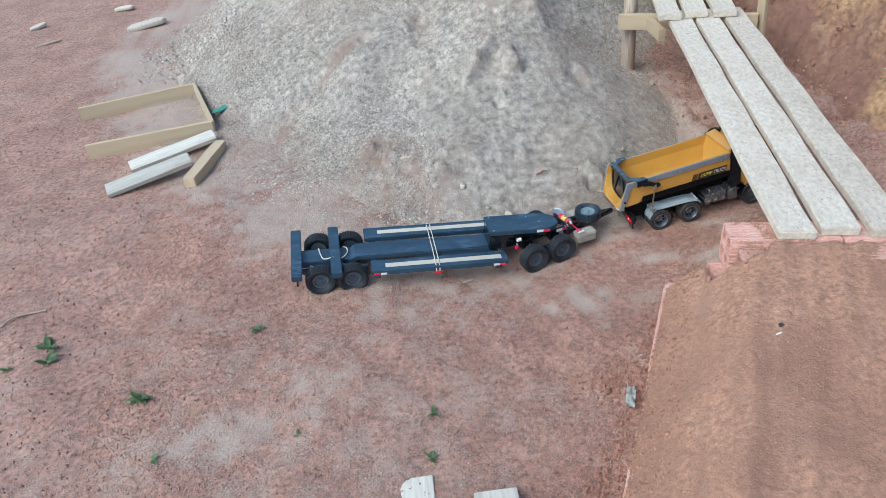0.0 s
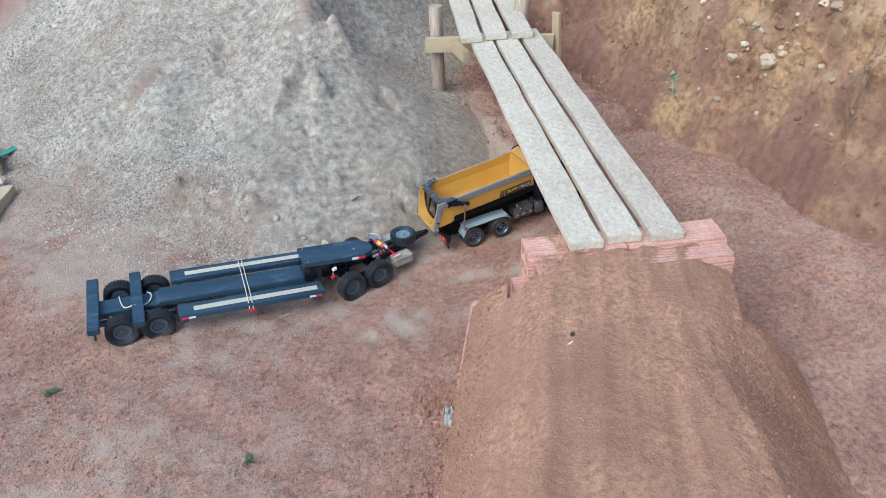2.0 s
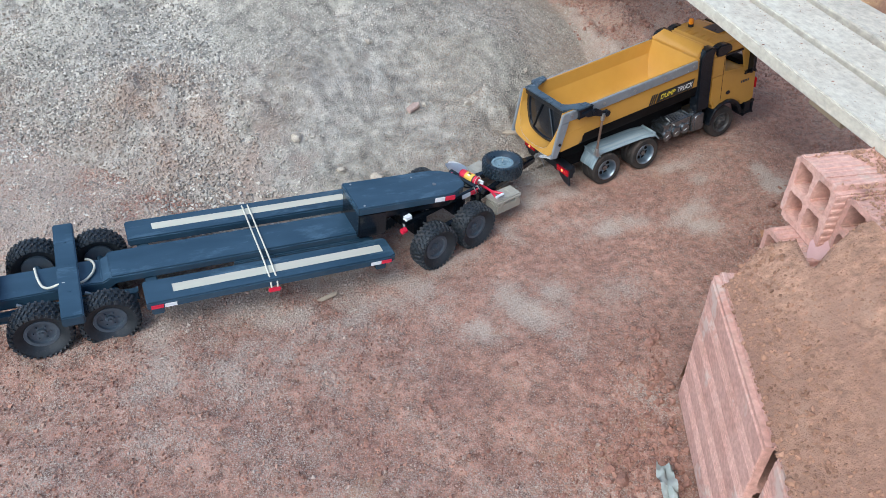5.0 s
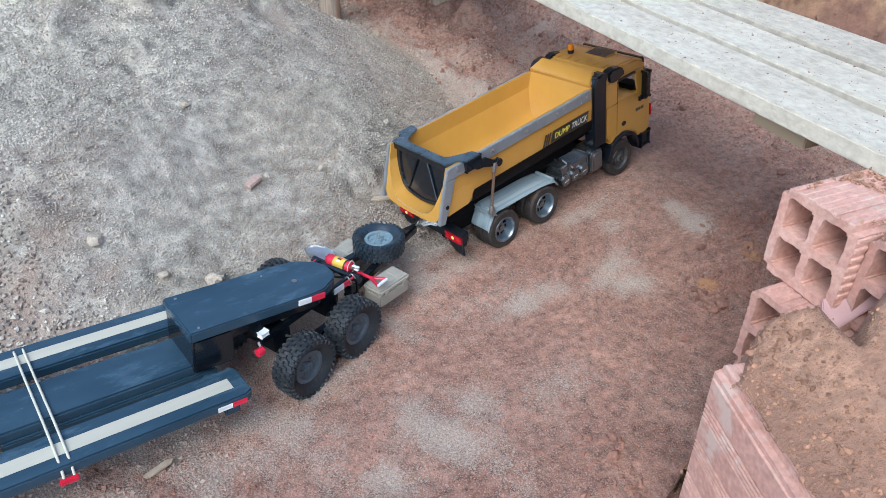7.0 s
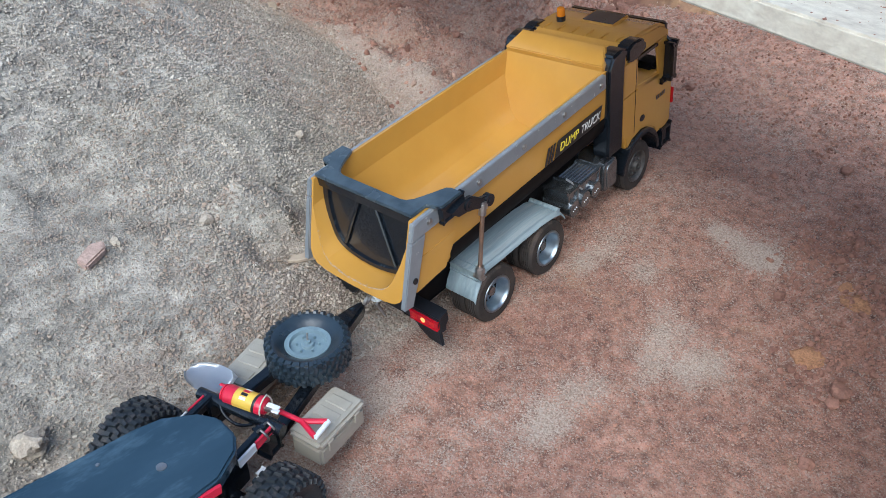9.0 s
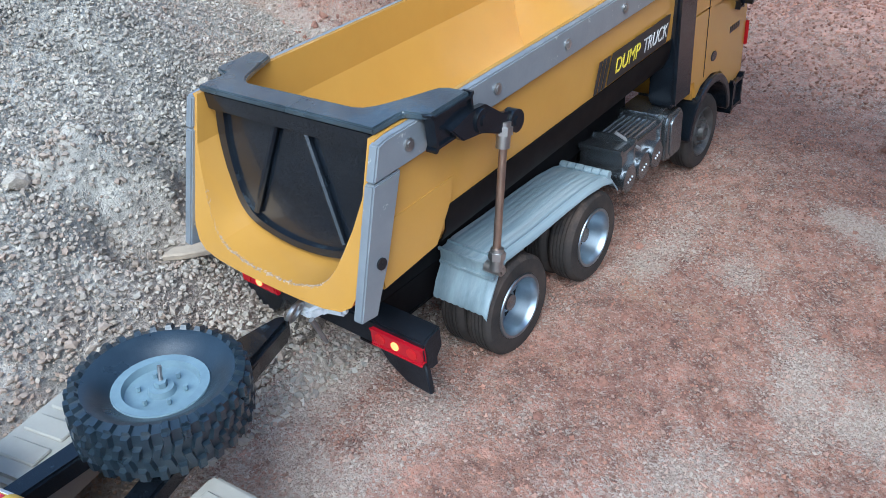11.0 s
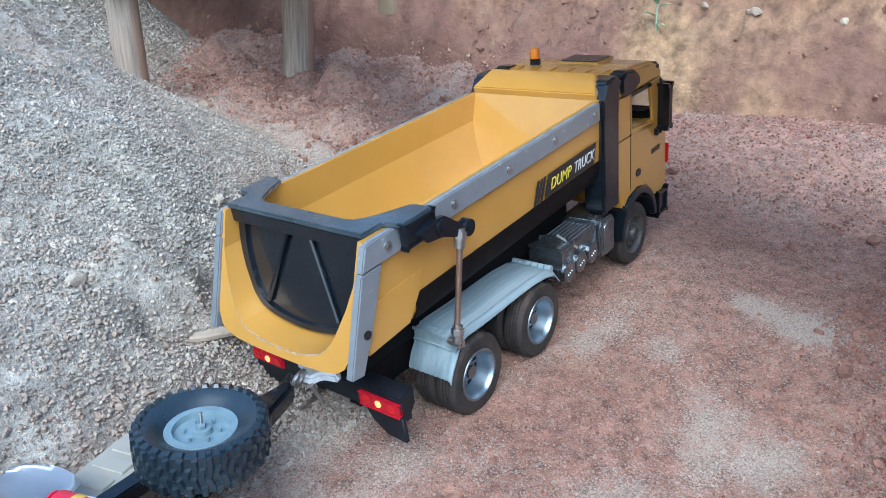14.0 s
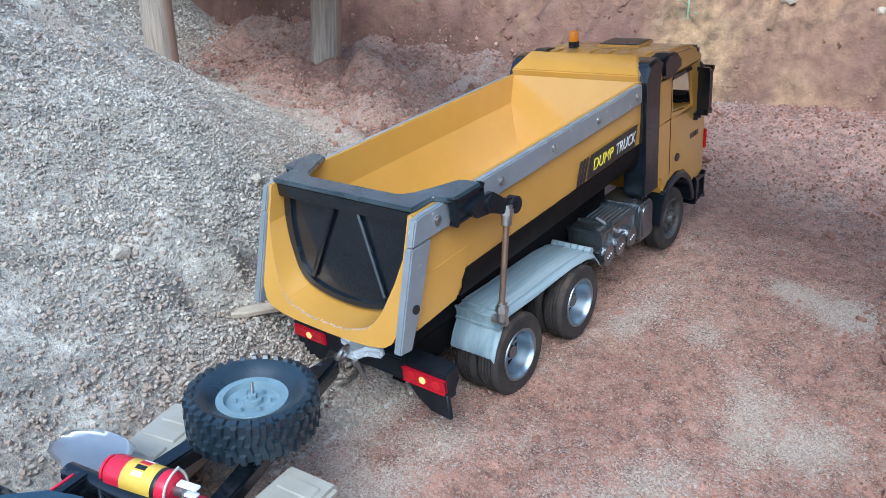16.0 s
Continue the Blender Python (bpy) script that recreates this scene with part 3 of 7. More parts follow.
def hollow_brick(L, Wd, H, cols, rows, wall=0.009, bands=0):
    """A clay block: holes run along x; ribs on its four long sides."""
    g = bmesh.new()

    def lines(size, n):
        hole = (size - wall * (n + 1)) / n
        out, p = [0.0], 0.0
        for i in range(n):
            out += [p + wall, p + wall + hole]
            p += wall + hole
        return [v - size / 2 for v in out] + [size / 2]
    ys, zs = lines(Wd, cols), [v + H / 2 for v in lines(H, rows)]
    solid = lambda i, j: 0 <= i < len(ys) - 1 and 0 <= j < len(zs) - 1 and not (i % 2 and j % 2)
    jit = lambda: random.uniform(-0.0006, 0.0006)
    v = {}
    for i in range(len(ys)):
        for j in range(len(zs)):
            for k, x in enumerate((-L / 2, L / 2)):
                v[i, j, k] = g.verts.new((x + jit(), ys[i] + jit(), zs[j] + jit()))
    for i in range(len(ys) - 1):
        for j in range(len(zs) - 1):
            if not solid(i, j):
                continue
            for k in (0, 1):
                g.faces.new((v[i, j, k], v[i + 1, j, k], v[i + 1, j + 1, k], v[i, j + 1, k]))
            for (di, dj), (p, q) in {(-1, 0): ((i, j), (i, j + 1)), (1, 0): ((i + 1, j), (i + 1, j + 1)), (0, -1): ((i, j), (i + 1, j)), (0, 1): ((i, j + 1), (i + 1, j + 1))}.items():
                if not solid(i + di, j + dj):
                    g.faces.new((v[*p, 0], v[*q, 0], v[*q, 1], v[*p, 1]))
    bmesh.ops.recalc_face_normals(g, faces=g.faces)
    outer = lambda p: abs(abs(p.y) - Wd / 2) < 0.002 and abs(abs(p.z - H / 2) - H / 2) < 0.002
    long_ones = [e for e in g.edges if e.calc_length() > L * 0.9]
    inner = [e for e in long_ones if not outer(e.verts[0].co)]
    bmesh.ops.bevel(g, geom=[e for e in long_ones if outer(e.verts[0].co)], offset=0.0075, segments=4, affect="EDGES")
    bmesh.ops.bevel(g, geom=[e for e in inner if e.is_valid], offset=0.0025, segments=2, affect="EDGES")
    # the cut ends are torn and uneven
    at_end = lambda e: e.verts[0].co.x * e.verts[1].co.x > 0 and min(abs(v.co.x) for v in e.verts) > L * 0.45
    bmesh.ops.subdivide_edges(g, edges=[e for e in g.edges if at_end(e) and e.calc_length() > 0.02], cuts=5, use_grid_fill=True)
    for w in g.verts:
        if abs(w.co.x) > L * 0.45:
            k = w.co * 90
            w.co += Vector((0.0022 * noise.noise(k), 0.0016 * noise.noise(k + Vector((7, 0, 0))), 0.0016 * noise.noise(k + Vector((0, 9, 0)))))
    for side, size in ((0, Wd), (1, H)):
        n = max(4, int(size / 0.012))
        ribs = [((t + 0.5) / n * size * 0.86 - size * 0.43, 0.0032) for t in range(n)]
        if bands and side == 1:
            # broad flats with groups of three narrow ribs between them
            ribs, c = [], -size * 0.46
            for t in range(5):
                ribs.append((c + 0.0165, 0.0165))
                ribs += [(c + 0.0365 + 0.0058 * q, 0.0020) for q in range(3)]
                c += 0.0530
            ribs = ribs[:-3]
        for c, half in ribs:
            for sg in (-1, 1):
                if side == 0:
                    z0 = H if sg > 0 else 0.0
                    box(-L / 2 + 0.001, L / 2 - 0.001, c - 0.0032, c + 0.0032, z0 - 0.001, z0 + 0.0016, 0.0009, 1, g)
                else:
                    y0 = sg * Wd / 2
                    box(-L / 2 + 0.001, L / 2 - 0.001, y0 - 0.0020, y0 + 0.0020, H / 2 + c - half, H / 2 + c + half, 0.0012, 1, g)
    return g


def put_brick(x, y, z, turn, bands=0, L=0.19, Wd=0.116, H=0.116, cols=2, rows=2, wall=0.009, label="pink-red hollow clay brick with ribbed sides, dusty with earth"):
    ob = part("brick", hollow_brick(L, Wd, H, cols, rows, wall, bands), BRICK, smooth_angle=30)
    ob.matrix_world = pose(x, y, z, 0, 0, turn)
    return tagged(ob, label, "brick", "bricks of the ramp")


NA = -14.5  # the turn of the brick row under the planks
nx, ny = math.cos(radians(NA)), math.sin(radians(NA))


def row_at(along, deep, z):
    """A place in the brick row: metres from its outer end, and back from its front."""
    return (-0.0935 + along * nx + deep * ny, -0.507 + along * ny - deep * nx, z)


put_brick(*row_at(0.142, 0.049, 0.281), NA - 2.0, L=0.262, Wd=0.099, H=0.106, wall=0.0100)
put_brick(*row_at(0.407, 0.054, 0.279), NA + 0.3, L=0.262, Wd=0.106, H=0.106)
put_brick(*row_at(0.150, 0.154, 0.275), NA - 2.5, L=0.255, Wd=0.102, H=0.106, label="chipped pink-red hollow clay brick half buried in ramp earth")
put_brick(*row_at(0.405, 0.143, 0.276), NA - 0.8, L=0.245, Wd=0.062, H=0.106, cols=1, label="narrow pink-red hollow clay brick lying flush with the ramp")
put_brick(*row_at(0.080, 0.0700, 0.169), NA - 1, L=0.20, Wd=0.10, H=0.109, label="pink-red hollow clay brick carrying another brick")
put_brick(*row_at(0.31, 0.070, 0.167), NA - 1, L=0.22, Wd=0.10, H=0.109, label="pink-red hollow clay brick carrying another brick")
put_brick(*row_at(0.090, 0.072, 0.006), NA + 1, L=0.20, H=0.161, label="pink-red hollow clay brick standing on the soil")
put_brick(*row_at(0.31, 0.072, 0.006), NA, L=0.22, H=0.159, label="pink-red hollow clay brick standing on the soil")
WALL_TURN = math.degrees(math.atan2(RU.y, RU.x))
for i in range(5):
    s = 0.146 + 0.296 * i
    p = P0 + RU * s + RV * (0.047 + (0, 0.010, 0.004, 0.012, 0.006)[i])
    put_brick(p.x, p.y, 0.0 + (0.002, -0.004, 0.004, 0, 0.003)[i], WALL_TURN + (0.3, -1.6, 0.8, -0.5, 0.4)[i], bands=1, L=0.288, Wd=0.09, H=0.270, cols=1, rows=3,
              label="tall pink-red ribbed clay brick edging the earth ramp")

# ---- plank bridge ----
DX, DY = 0.250, 0.968   # along the planks
PX, PY = 0.968, -0.250  # across them


def plank(name, s0, s1, across, width, z0, z1, thick=0.024, turn=0.0, label="weathered pale plank with dirt stains on a bridge"):
    """A board from s0 to s1 along the bridge; its own y runs along it."""
    L = s1 - s0
    n = 30
    g = bmesh.new()
    rows = []
    for i in range(n + 1):
        t = i / n
        y = -L / 2 + L * t
        wob = 0.0050 * noise.noise((t * 7, across * 31, 3.1))
        w0, w1 = -width / 2 + wob, width / 2 + 0.0050 * noise.noise((t * 8, across * 17, 8.7))
        ends = 0.006 * noise.noise((across * 50, i, 2)) if i in (0, n) else 0
        rows.append([g.verts.new((x, y + ends * (1 if x > 0 else -1), z)) for x, z in ((w0, 0), (w1, 0), (w1, thick), (w0, thick))])
    for a, b in zip(rows, rows[1:]):
        for k in range(4):
            g.faces.new((a[k], a[(k + 1) % 4], b[(k + 1) % 4], b[k]))
    g.faces.new(rows[0])
    g.faces.new(rows[-1])
    bmesh.ops.recalc_face_normals(g, faces=g.faces)
    bmesh.ops.bevel(g, geom=[e for e in g.edges if abs(e.verts[0].co.y - e.verts[1].co.y) > 0.01 or True], offset=0.0022, segments=2, affect="EDGES", clamp_overlap=True)
    ob = part(name, g, PLANK)
    sm, ac = (s0 + s1) / 2, across
    tilt = math.degrees(math.atan2(z1 - z0, L))
    yaw = math.degrees(math.atan2(-DX, DY)) + turn
    ob.matrix_world = pose(-0.004 + sm * DX + ac * PX, -0.62 + sm * DY + ac * PY, (z0 + z1) / 2, 0, 0, yaw) @ pose(0, 0, 0, tilt, 0, 0)
    return tagged(ob, label, "plank", "planks of the bridge")


for k, (ac, w, d) in enumerate(((0.049, 0.089, 0.0), (0.156, 0.090, 0.012), (0.266, 0.089, 0.0))):
    plank("plank", d, 1.62, ac, w, 0.387, 0.3855, thick=0.024)
    plank("plank", 1.50 + d, 3.1, ac - 0.012, w, 0.412, 0.44, turn=-2.5)


def on_bridge(s, ac, z):
    return (-0.004 + s * DX + ac * PX, -0.62 + s * DY + ac * PY, z)


def wooden_post(x, y, z0, z1, r, lean=(0, 0), label="grey round timber post set in the soil"):
    g = bmesh.new()
    prof = [(r * 1.04, 0), (r, (z1 - z0) * 0.3), (r * 0.97, (z1 - z0) * 0.7), (r * 0.96, z1 - z0 - 0.003), (r * 0.9, z1 - z0)]
    lathe(prof, 20, g)
    for v in g.verts:
        k = 1 + 0.05 * noise.noise((v.co.x * 20 + x * 9, v.co.y * 20, v.co.z * 3))
        v.co.x, v.co.y = v.co.x * k, v.co.y * k
    ob = part("post", g, POST)
    ob.matrix_world = pose(x, y, z0, lean[0], lean[1], 0)
    return tagged(ob, label, "post", "posts of the bridge")


wooden_post(0.322, 1.115, -0.02, 0.50, 0.031)
wooden_post(0.695, 1.05, -0.01, 0.50, 0.036, (0, 3))


def board(name, p, q, width, thick, material, label, category, up=0.0, group=""):
    """A board from p to q, lying flat (up 0) or on edge (up 90)."""
    p, q = Vector(p), Vector(q)
    L = (q - p).length
    g = box(-L / 2, L / 2, -width / 2, width / 2, -thick / 2, thick / 2)
    bmesh.ops.subdivide_edges(g, edges=[e for e in g.edges if e.calc_length() > L * 0.9], cuts=6)
    for v in g.verts:
        v.co.y += 0.0015 * noise.noise((v.co.x * 9 + p.x * 50, v.co.y * 9, 1))
        v.co.z += 0.0012 * noise.noise((v.co.x * 9, p.y * 50, v.co.z * 9))
    bmesh.ops.bevel(g, geom=[e for e in g.edges if e.calc_face_angle(0) > 0.5], offset=0.0015, segments=2, affect="EDGES", clamp_overlap=True)
    d = (q - p).normalized()
    yaw, pitch = math.atan2(d.y, d.x), -math.asin(d.z)
    ob = part(name, g, material)
    ob.matrix_world = Matrix.Translation((p + q) / 2) @ Euler((0, pitch, yaw)).to_matrix().to_4x4() @ pose(0, 0, 0, up)
    return tagged(ob, label, category, group)


board("crossbeam", (0.255, 1.085, 0.343), (0.775, 0.850, 0.343), 0.066, 0.026, TIMBER, "sawn timber crossbeam under the bridge planks", "beam", 90)
board("crossbeam", on_bridge(1.66, -0.05, 0.345), on_bridge(1.52, -0.02, 0.345), 0.05, 0.03, TIMBER, "short sawn timber block under the bridge planks", "beam", 90)

board("packing_block", on_bridge(0.195, 0.066, 0.3675), on_bridge(0.285, 0.066, 0.3675), 0.036, 0.042, TIMBER, "short grey sawn timber block nailed under a plank", "block", 90)

# ---- loose timber ----
FRAME = [(-2.263, 1.63), (-1.714, 1.72), (-1.587, 1.233), (-2.137, 1.187)]
for a, b in ((0, 1), (1, 2), (3, 2)):
    (ax, ay), (bx, by) = FRAME[a], FRAME[b]
    za, zb = 0.05 + 0.032, 0.05 + 0.032
    board("form_board", (ax, ay, za), (bx, by, zb), 0.072, 0.016, TIMBER, "pale yellow timber board on edge in an open frame", "board", 90, "boards of the open frame")
board("slat", (-1.93, 1.01, 0.065), (-1.575, 1.13, 0.095), 0.075, 0.018, PLANK_X, "weathered grey slat leaning on a timber beam", "board", 8, "slats on the beam")
board("slat", (-1.995, 0.83, 0.065), (-1.66, 0.93, 0.10), 0.08, 0.018, PLANK_X, "weathered grey slat leaning on a timber beam", "board", 8, "slats on the beam")
board("timber_beam", (-1.545, 1.06, 0.075), (-1.65, 0.75, 0.08), 0.05, 0.05, TIMBER, "split brown timber beam lying on gravel", "beam")


# ---- toy paint and plastics ----
DUSTC = (0.42, 0.33, 0.27)
YELLOW = mat("yellow_paint", (0.52, 0.275, 0.052), (0.475, 0.245, 0.045), 14, 0.24, coat=0.5, bump=0.00012, bscale=300, rvar=0.08, dust_or_sheen=((0.48, 0.34, 0.20), 0.13))
GREY = mat("grey_paint", (0.275, 0.295, 0.312), (0.235, 0.253, 0.27), 40, 0.36, metal=0.35, spots=((0.62, 0.62, 0.6), 120, 0.345), dust_or_sheen=((0.55, 0.54, 0.52), 0.30), bump=0.0001, bscale=400)
# the bluish colour on upward faces paints the sky's sheen into the black
BLACK = mat("black_plastic", (0.005, 0.007, 0.010), (0.009, 0.012, 0.017), 50, 0.20, rvar=0.06, spec=0.4, coat=0.25, spots=((0.20, 0.22, 0.24), 420, 0.26), dust_or_sheen=((0.14, 0.195, 0.225), 0.24), bump=0.0001, bscale=500)
# lighter blue-grey black: sky gloss painted into the base, scuffs as specks
SCUFFED_SHEEN = mat("scuffed_sheen_frame", (0.030, 0.043, 0.052), (0.062, 0.083, 0.096), 26, 0.26, rvar=0.08, spec=0.5, coat=0.3, spots=((0.24, 0.27, 0.28), 380, 0.27), bump=0.0001, bscale=400)
SOOT = mat("black_bumper", (0.006, 0.008, 0.011), (0.011, 0.014, 0.019), 50, 0.32, spec=0.3, spots=((0.26, 0.21, 0.17), 520, 0.25), bump=0.0002, bscale=300)
# chassis black, also worn by the shell that paints shade under the tub
DARK = mat("dark_chassis_and_shade", (0.004, 0.004, 0.005), (0.008, 0.007, 0.007), 50, 0.6, spec=0.12, dust_or_sheen=(DUSTC, 0.03))
RUBBER = mat("tyre_rubber", (0.028, 0.026, 0.025), (0.06, 0.047, 0.04), 45, 0.8, spec=0.25, dust_or_sheen=((0.22, 0.155, 0.115), 0.34), bump=0.0003, bscale=300)
RUBBER2 = mat("crawler_rubber", (0.014, 0.019, 0.024), (0.022, 0.027, 0.032), 60, 0.5, spec=0.4, dust_or_sheen=((0.20, 0.155, 0.13), 0.30), bump=0.0003, bscale=300)
CHROME = mat("chrome_rim", (0.34, 0.40, 0.45), (0.26, 0.31, 0.36), 70, 0.36, metal=0.95, dust_or_sheen=(DUSTC, 0.15))
STEEL = mat("steel_parts", (0.45, 0.44, 0.43), (0.33, 0.32, 0.31), 80, 0.38, metal=0.9, dust_or_sheen=(DUSTC, 0.28))
BRONZE = mat("bronze_rod", (0.36, 0.25, 0.19), (0.28, 0.2, 0.16), 90, 0.35, metal=0.8)
GUARD = mat("mudguard_plastic", (0.29, 0.365, 0.395), (0.17, 0.225, 0.25), 30, 0.55, stretch=(0.12, 3.0, 1), dust_or_sheen=((0.46, 0.47, 0.46), 0.34), bump=0.0005, bscale=90)
SILVER = mat("silver_plastic", (0.29, 0.31, 0.33), (0.20, 0.215, 0.23), 60, 0.24, metal=0.9, dust_or_sheen=(DUSTC, 0.08))
STEELK = mat("dark_front_rim", (0.06, 0.06, 0.062), (0.10, 0.095, 0.09), 70, 0.45, metal=0.4, dust_or_sheen=(DUSTC, 0.3))
WHITE = mat("white_plastic", (0.78, 0.81, 0.83), (0.68, 0.71, 0.73), 60, 0.45)
DECAL_Y = mat("decal_yellow", (0.75, 0.62, 0.06), (0.7, 0.56, 0.05), 60, 0.5)
DECAL_W = mat("decal_white", (0.62, 0.62, 0.62), (0.55, 0.55, 0.55), 60, 0.5)
DECAL_K = mat("decal_black", (0.016, 0.015, 0.015), (0.022, 0.02, 0.02), 60, 0.42)
AMBER = mat("amber_lens", (0.75, 0.25, 0.01), (0.7, 0.2, 0.01), 60, 0.2)
SOLAR = mat("dark_panel", (0.025, 0.025, 0.035), (0.03, 0.03, 0.04), 60, 0.3)


def glow(name, colour, strength):
    m = mat(name, colour, colour, 60, 0.25)
    b = m.node_tree.nodes["Principled BSDF"]
    b.inputs["Emission Color"].default_value, b.inputs["Emission Strength"].default_value = (*colour, 1), strength
    return m


RED_LENS = mat("red_lens", (0.55, 0.012, 0.018), (0.45, 0.01, 0.014), 60, 0.2)
RED_LIT = glow("lit_tail_lamp", (1.0, 0.20, 0.06), 1.5)
RED_GLOW = glow("lit_red_lens", (0.25, 0.004, 0.011), 0.35)

# ---- dump truck ----
TRUCK_M = pose(0, 0.0922, -0.0106, -4.18, -5.34, 1.62)
truck = thing("dump_truck", TRUCK_M, "yellow toy dump truck with grey rails and an empty open tub", "toy truck")
TY = 0.080


def rear_x(z):
    return -0.098 - (0.226 - z) * 0.37


def tub_mesh():
    half = [(TY, 0.224), (TY, 0.186), (0.0790, 0.164), (0.0786, 0.152), (0.0768, 0.1420), (0.0725, 0.1340), (0.0650, 0.1292), (0.0500, 0.1265), (0.0300, 0.1253), (0.010, 0.1250)]
    inside = [(TY - 0.0045, 0.224), (TY - 0.0050, 0.194), (0.0695, 0.176), (0.0640, 0.163), (0.0590, 0.152), (0.0535, 0.1445), (0.0475, 0.1395), (0.0400, 0.1362), (0.0240, 0.1325), (0.010, 0.1318)]
    out = [(-y, z) for y, z in half] + [(y, z) for y, z in half[::-1]]
    inn = [(-y, z) for y, z in inside] + [(y, z) for y, z in inside[::-1]]
    g = bmesh.new()
    ring = lambda pts, xf, zf=lambda z: z: [g.verts.new((xf(z), y, zf(z))) for y, z in pts]
    o0 = ring(out, rear_x)
    o1 = ring(out, lambda z: 0.266)
    i0 = ring(inn, rear_x)
    rings = [i0, ring(inn, lambda z: 0.225 + (z - 0.12) * 0.35)]
    n = len(out)

    def strip(a, b):
        for k in range(n - 1):
            g.faces.new((a[k], a[k + 1], b[k + 1], b[k]))
    strip(o0, o1)
    for a, b in zip(rings, rings[1:]):
        strip(b, a)
    strip(i0, o0)
    g.faces.new(o1)
    g.faces.new(rings[1])
    for k in (0, n - 1):
        g.faces.new([o0[k], o1[k]] + [r[k] for r in rings[::-1]])
    bmesh.ops.remove_doubles(g, verts=g.verts, dist=0.00002)
    return g


tub = part("tub", tub_mesh(), YELLOW, truck, "yellow half-pipe tub, open and empty", 15)
# headboard with its sloping hood
hb = prism([(0.2625, 0.222), (0.2605, 0.231), (0.2835, 0.2455), (0.289, 0.2455), (0.289, 0.240), (0.272, 0.230), (0.272, 0.205), (0.2635, 0.205)], "y", -0.0775, 0.0775, 0.0012, 2)
for v in hb.verts:
    if v.co.z > 0.2375:
        v.co.y *= 0.86
part("headboard", hb, YELLOW, truck)
for sg in (-1, 1):
    rail = prism([(-0.0930, 0.2240), (0.257, 0.2240), (0.257, 0.2045), (-0.0860, 0.2038), (-0.1088, 0.2038), (-0.1012, 0.2225)], "y", sg * 0.0780, sg * 0.0850, 0.001, 2)
    r = part("rail", rail, GREY, truck, "worn grey rail along the tub")
    for x in (-0.0795, 0.0018, 0.0830, 0.1642, 0.2455):
        b = rod((x, sg * 0.0840, 0.2140), (x, sg * 0.0862, 0.2140), 0.0036, 14)
        rod((x, sg * 0.0856, 0.2140), (x, sg * 0.0869, 0.2140), 0.0022, 6, b)
        part("bolt", b, STEEL, r)
    pil = prism([(-0.1092, 0.2030), (-0.0872, 0.2030), (-0.1085, 0.1550), (-0.1180, 0.1388), (-0.1240, 0.1275), (-0.1370, 0.1300), (-0.1268, 0.1570)], "y", sg * 0.0775, sg * 0.0848, 0.001, 2)
    p = part("pillar", pil, GREY, truck)
    part("bolt", rod((-0.1145, sg * 0.084, 0.1578), (-0.1145, sg * 0.0858, 0.1578), 0.0036, 14), BLACK, p)
    sk = prism([(-0.112, 0.176), (-0.040, 0.176), (-0.046, 0.160), (-0.0635, 0.1377), (-0.112, 0.1355)], "y", sg * 0.0735, sg * 0.0802, 0.001, 2)
    part("skirt", sk, YELLOW, truck)


def gate_x(z):
    return -0.0875 - (0.226 - z) * 0.205


def tailgate_mesh():
    half = [(0.0738, 0.220), (0.0736, 0.198), (0.0690, 0.1755), (0.0600, 0.1540), (0.0420, 0.1405), (0.0, 0.1350)]
    # the lower border runs in one smooth curve
    curve = half[:2]
    for i in range(1, len(half) - 1):
        p0, p1, p2 = half[i - 1], half[i], half[i + 1]
        p3 = half[i + 2] if i + 2 < len(half) else (-half[i][0], half[i][1])
        for q in range(1, 6):
            u = q / 5
            curve.append(tuple(0.5 * (2 * b + (c - a) * u + (2 * a - 5 * b + 4 * c - d) * u * u + (3 * b - a - 3 * c + d) * u ** 3) for a, b, c, d in zip(p0, p1, p2, p3)))
    pts = curve + [(-y, z) for y, z in curve[-2::-1]]
    g = bmesh.new()
    ins = [(y * 0.89, 0.128 + (z - 0.128) * 0.89 + 0.0052) for y, z in pts]
    X = lambda z, d: gate_x(z) + d
    v = [[g.verts.new((X(z, d), y, z)) for y, z in q] for q, d in ((pts, 0.007), (pts, 0.0), (ins, 0.0), (ins, 0.003))]
    n = len(pts)
    for a, b in zip(v, v[1:]):
        for k in range(n):
            g.faces.new((a[k], a[(k + 1) % n], b[(k + 1) % n], b[k]))
    g.faces.new(v[0])
    g.faces.new(v[3])
    return g


gate = part("tailgate", tailgate_mesh(), BLACK, truck, "scuffed black tailgate with diagonal ribs", 30)
for sg in (-1, 1):
    a, b = Vector((gate_x(0.214) + 0.001, sg * 0.012, 0.214)), Vector((gate_x(0.149) + 0.001, sg * 0.041, 0.149))
    part("rib", rod(a, b, 0.0024, 8), BLACK, gate)
side = [(-0.0785, 0.046), (-0.0765, 0.0525), (-0.071, 0.058), (-0.062, 0.063), (-0.052, 0.068), (-0.044, 0.0715), (-0.038, 0.0745), (-0.0355, 0.0800),
        (-0.0355, 0.0940), (-0.068, 0.0940), (-0.0705, 0.0880), (-0.0725, 0.0778), (-0.0745, 0.0772), (-0.0955, 0.0772)]
bar = prism([(x, -y) for x, y in side] + [(x, y) for x, y in side[::-1]], "z", 0.2242, 0.2285, 0.0012, 2)
part("top_frame", bar, SCUFFED_SHEEN, gate, "scuffed black frame with painted sky sheen across the tailgate top")
part("top_bar", box(-0.0945, -0.0850, -0.0755, 0.0755, 0.2120, 0.2248, 0.0012, 2), BLACK, gate)
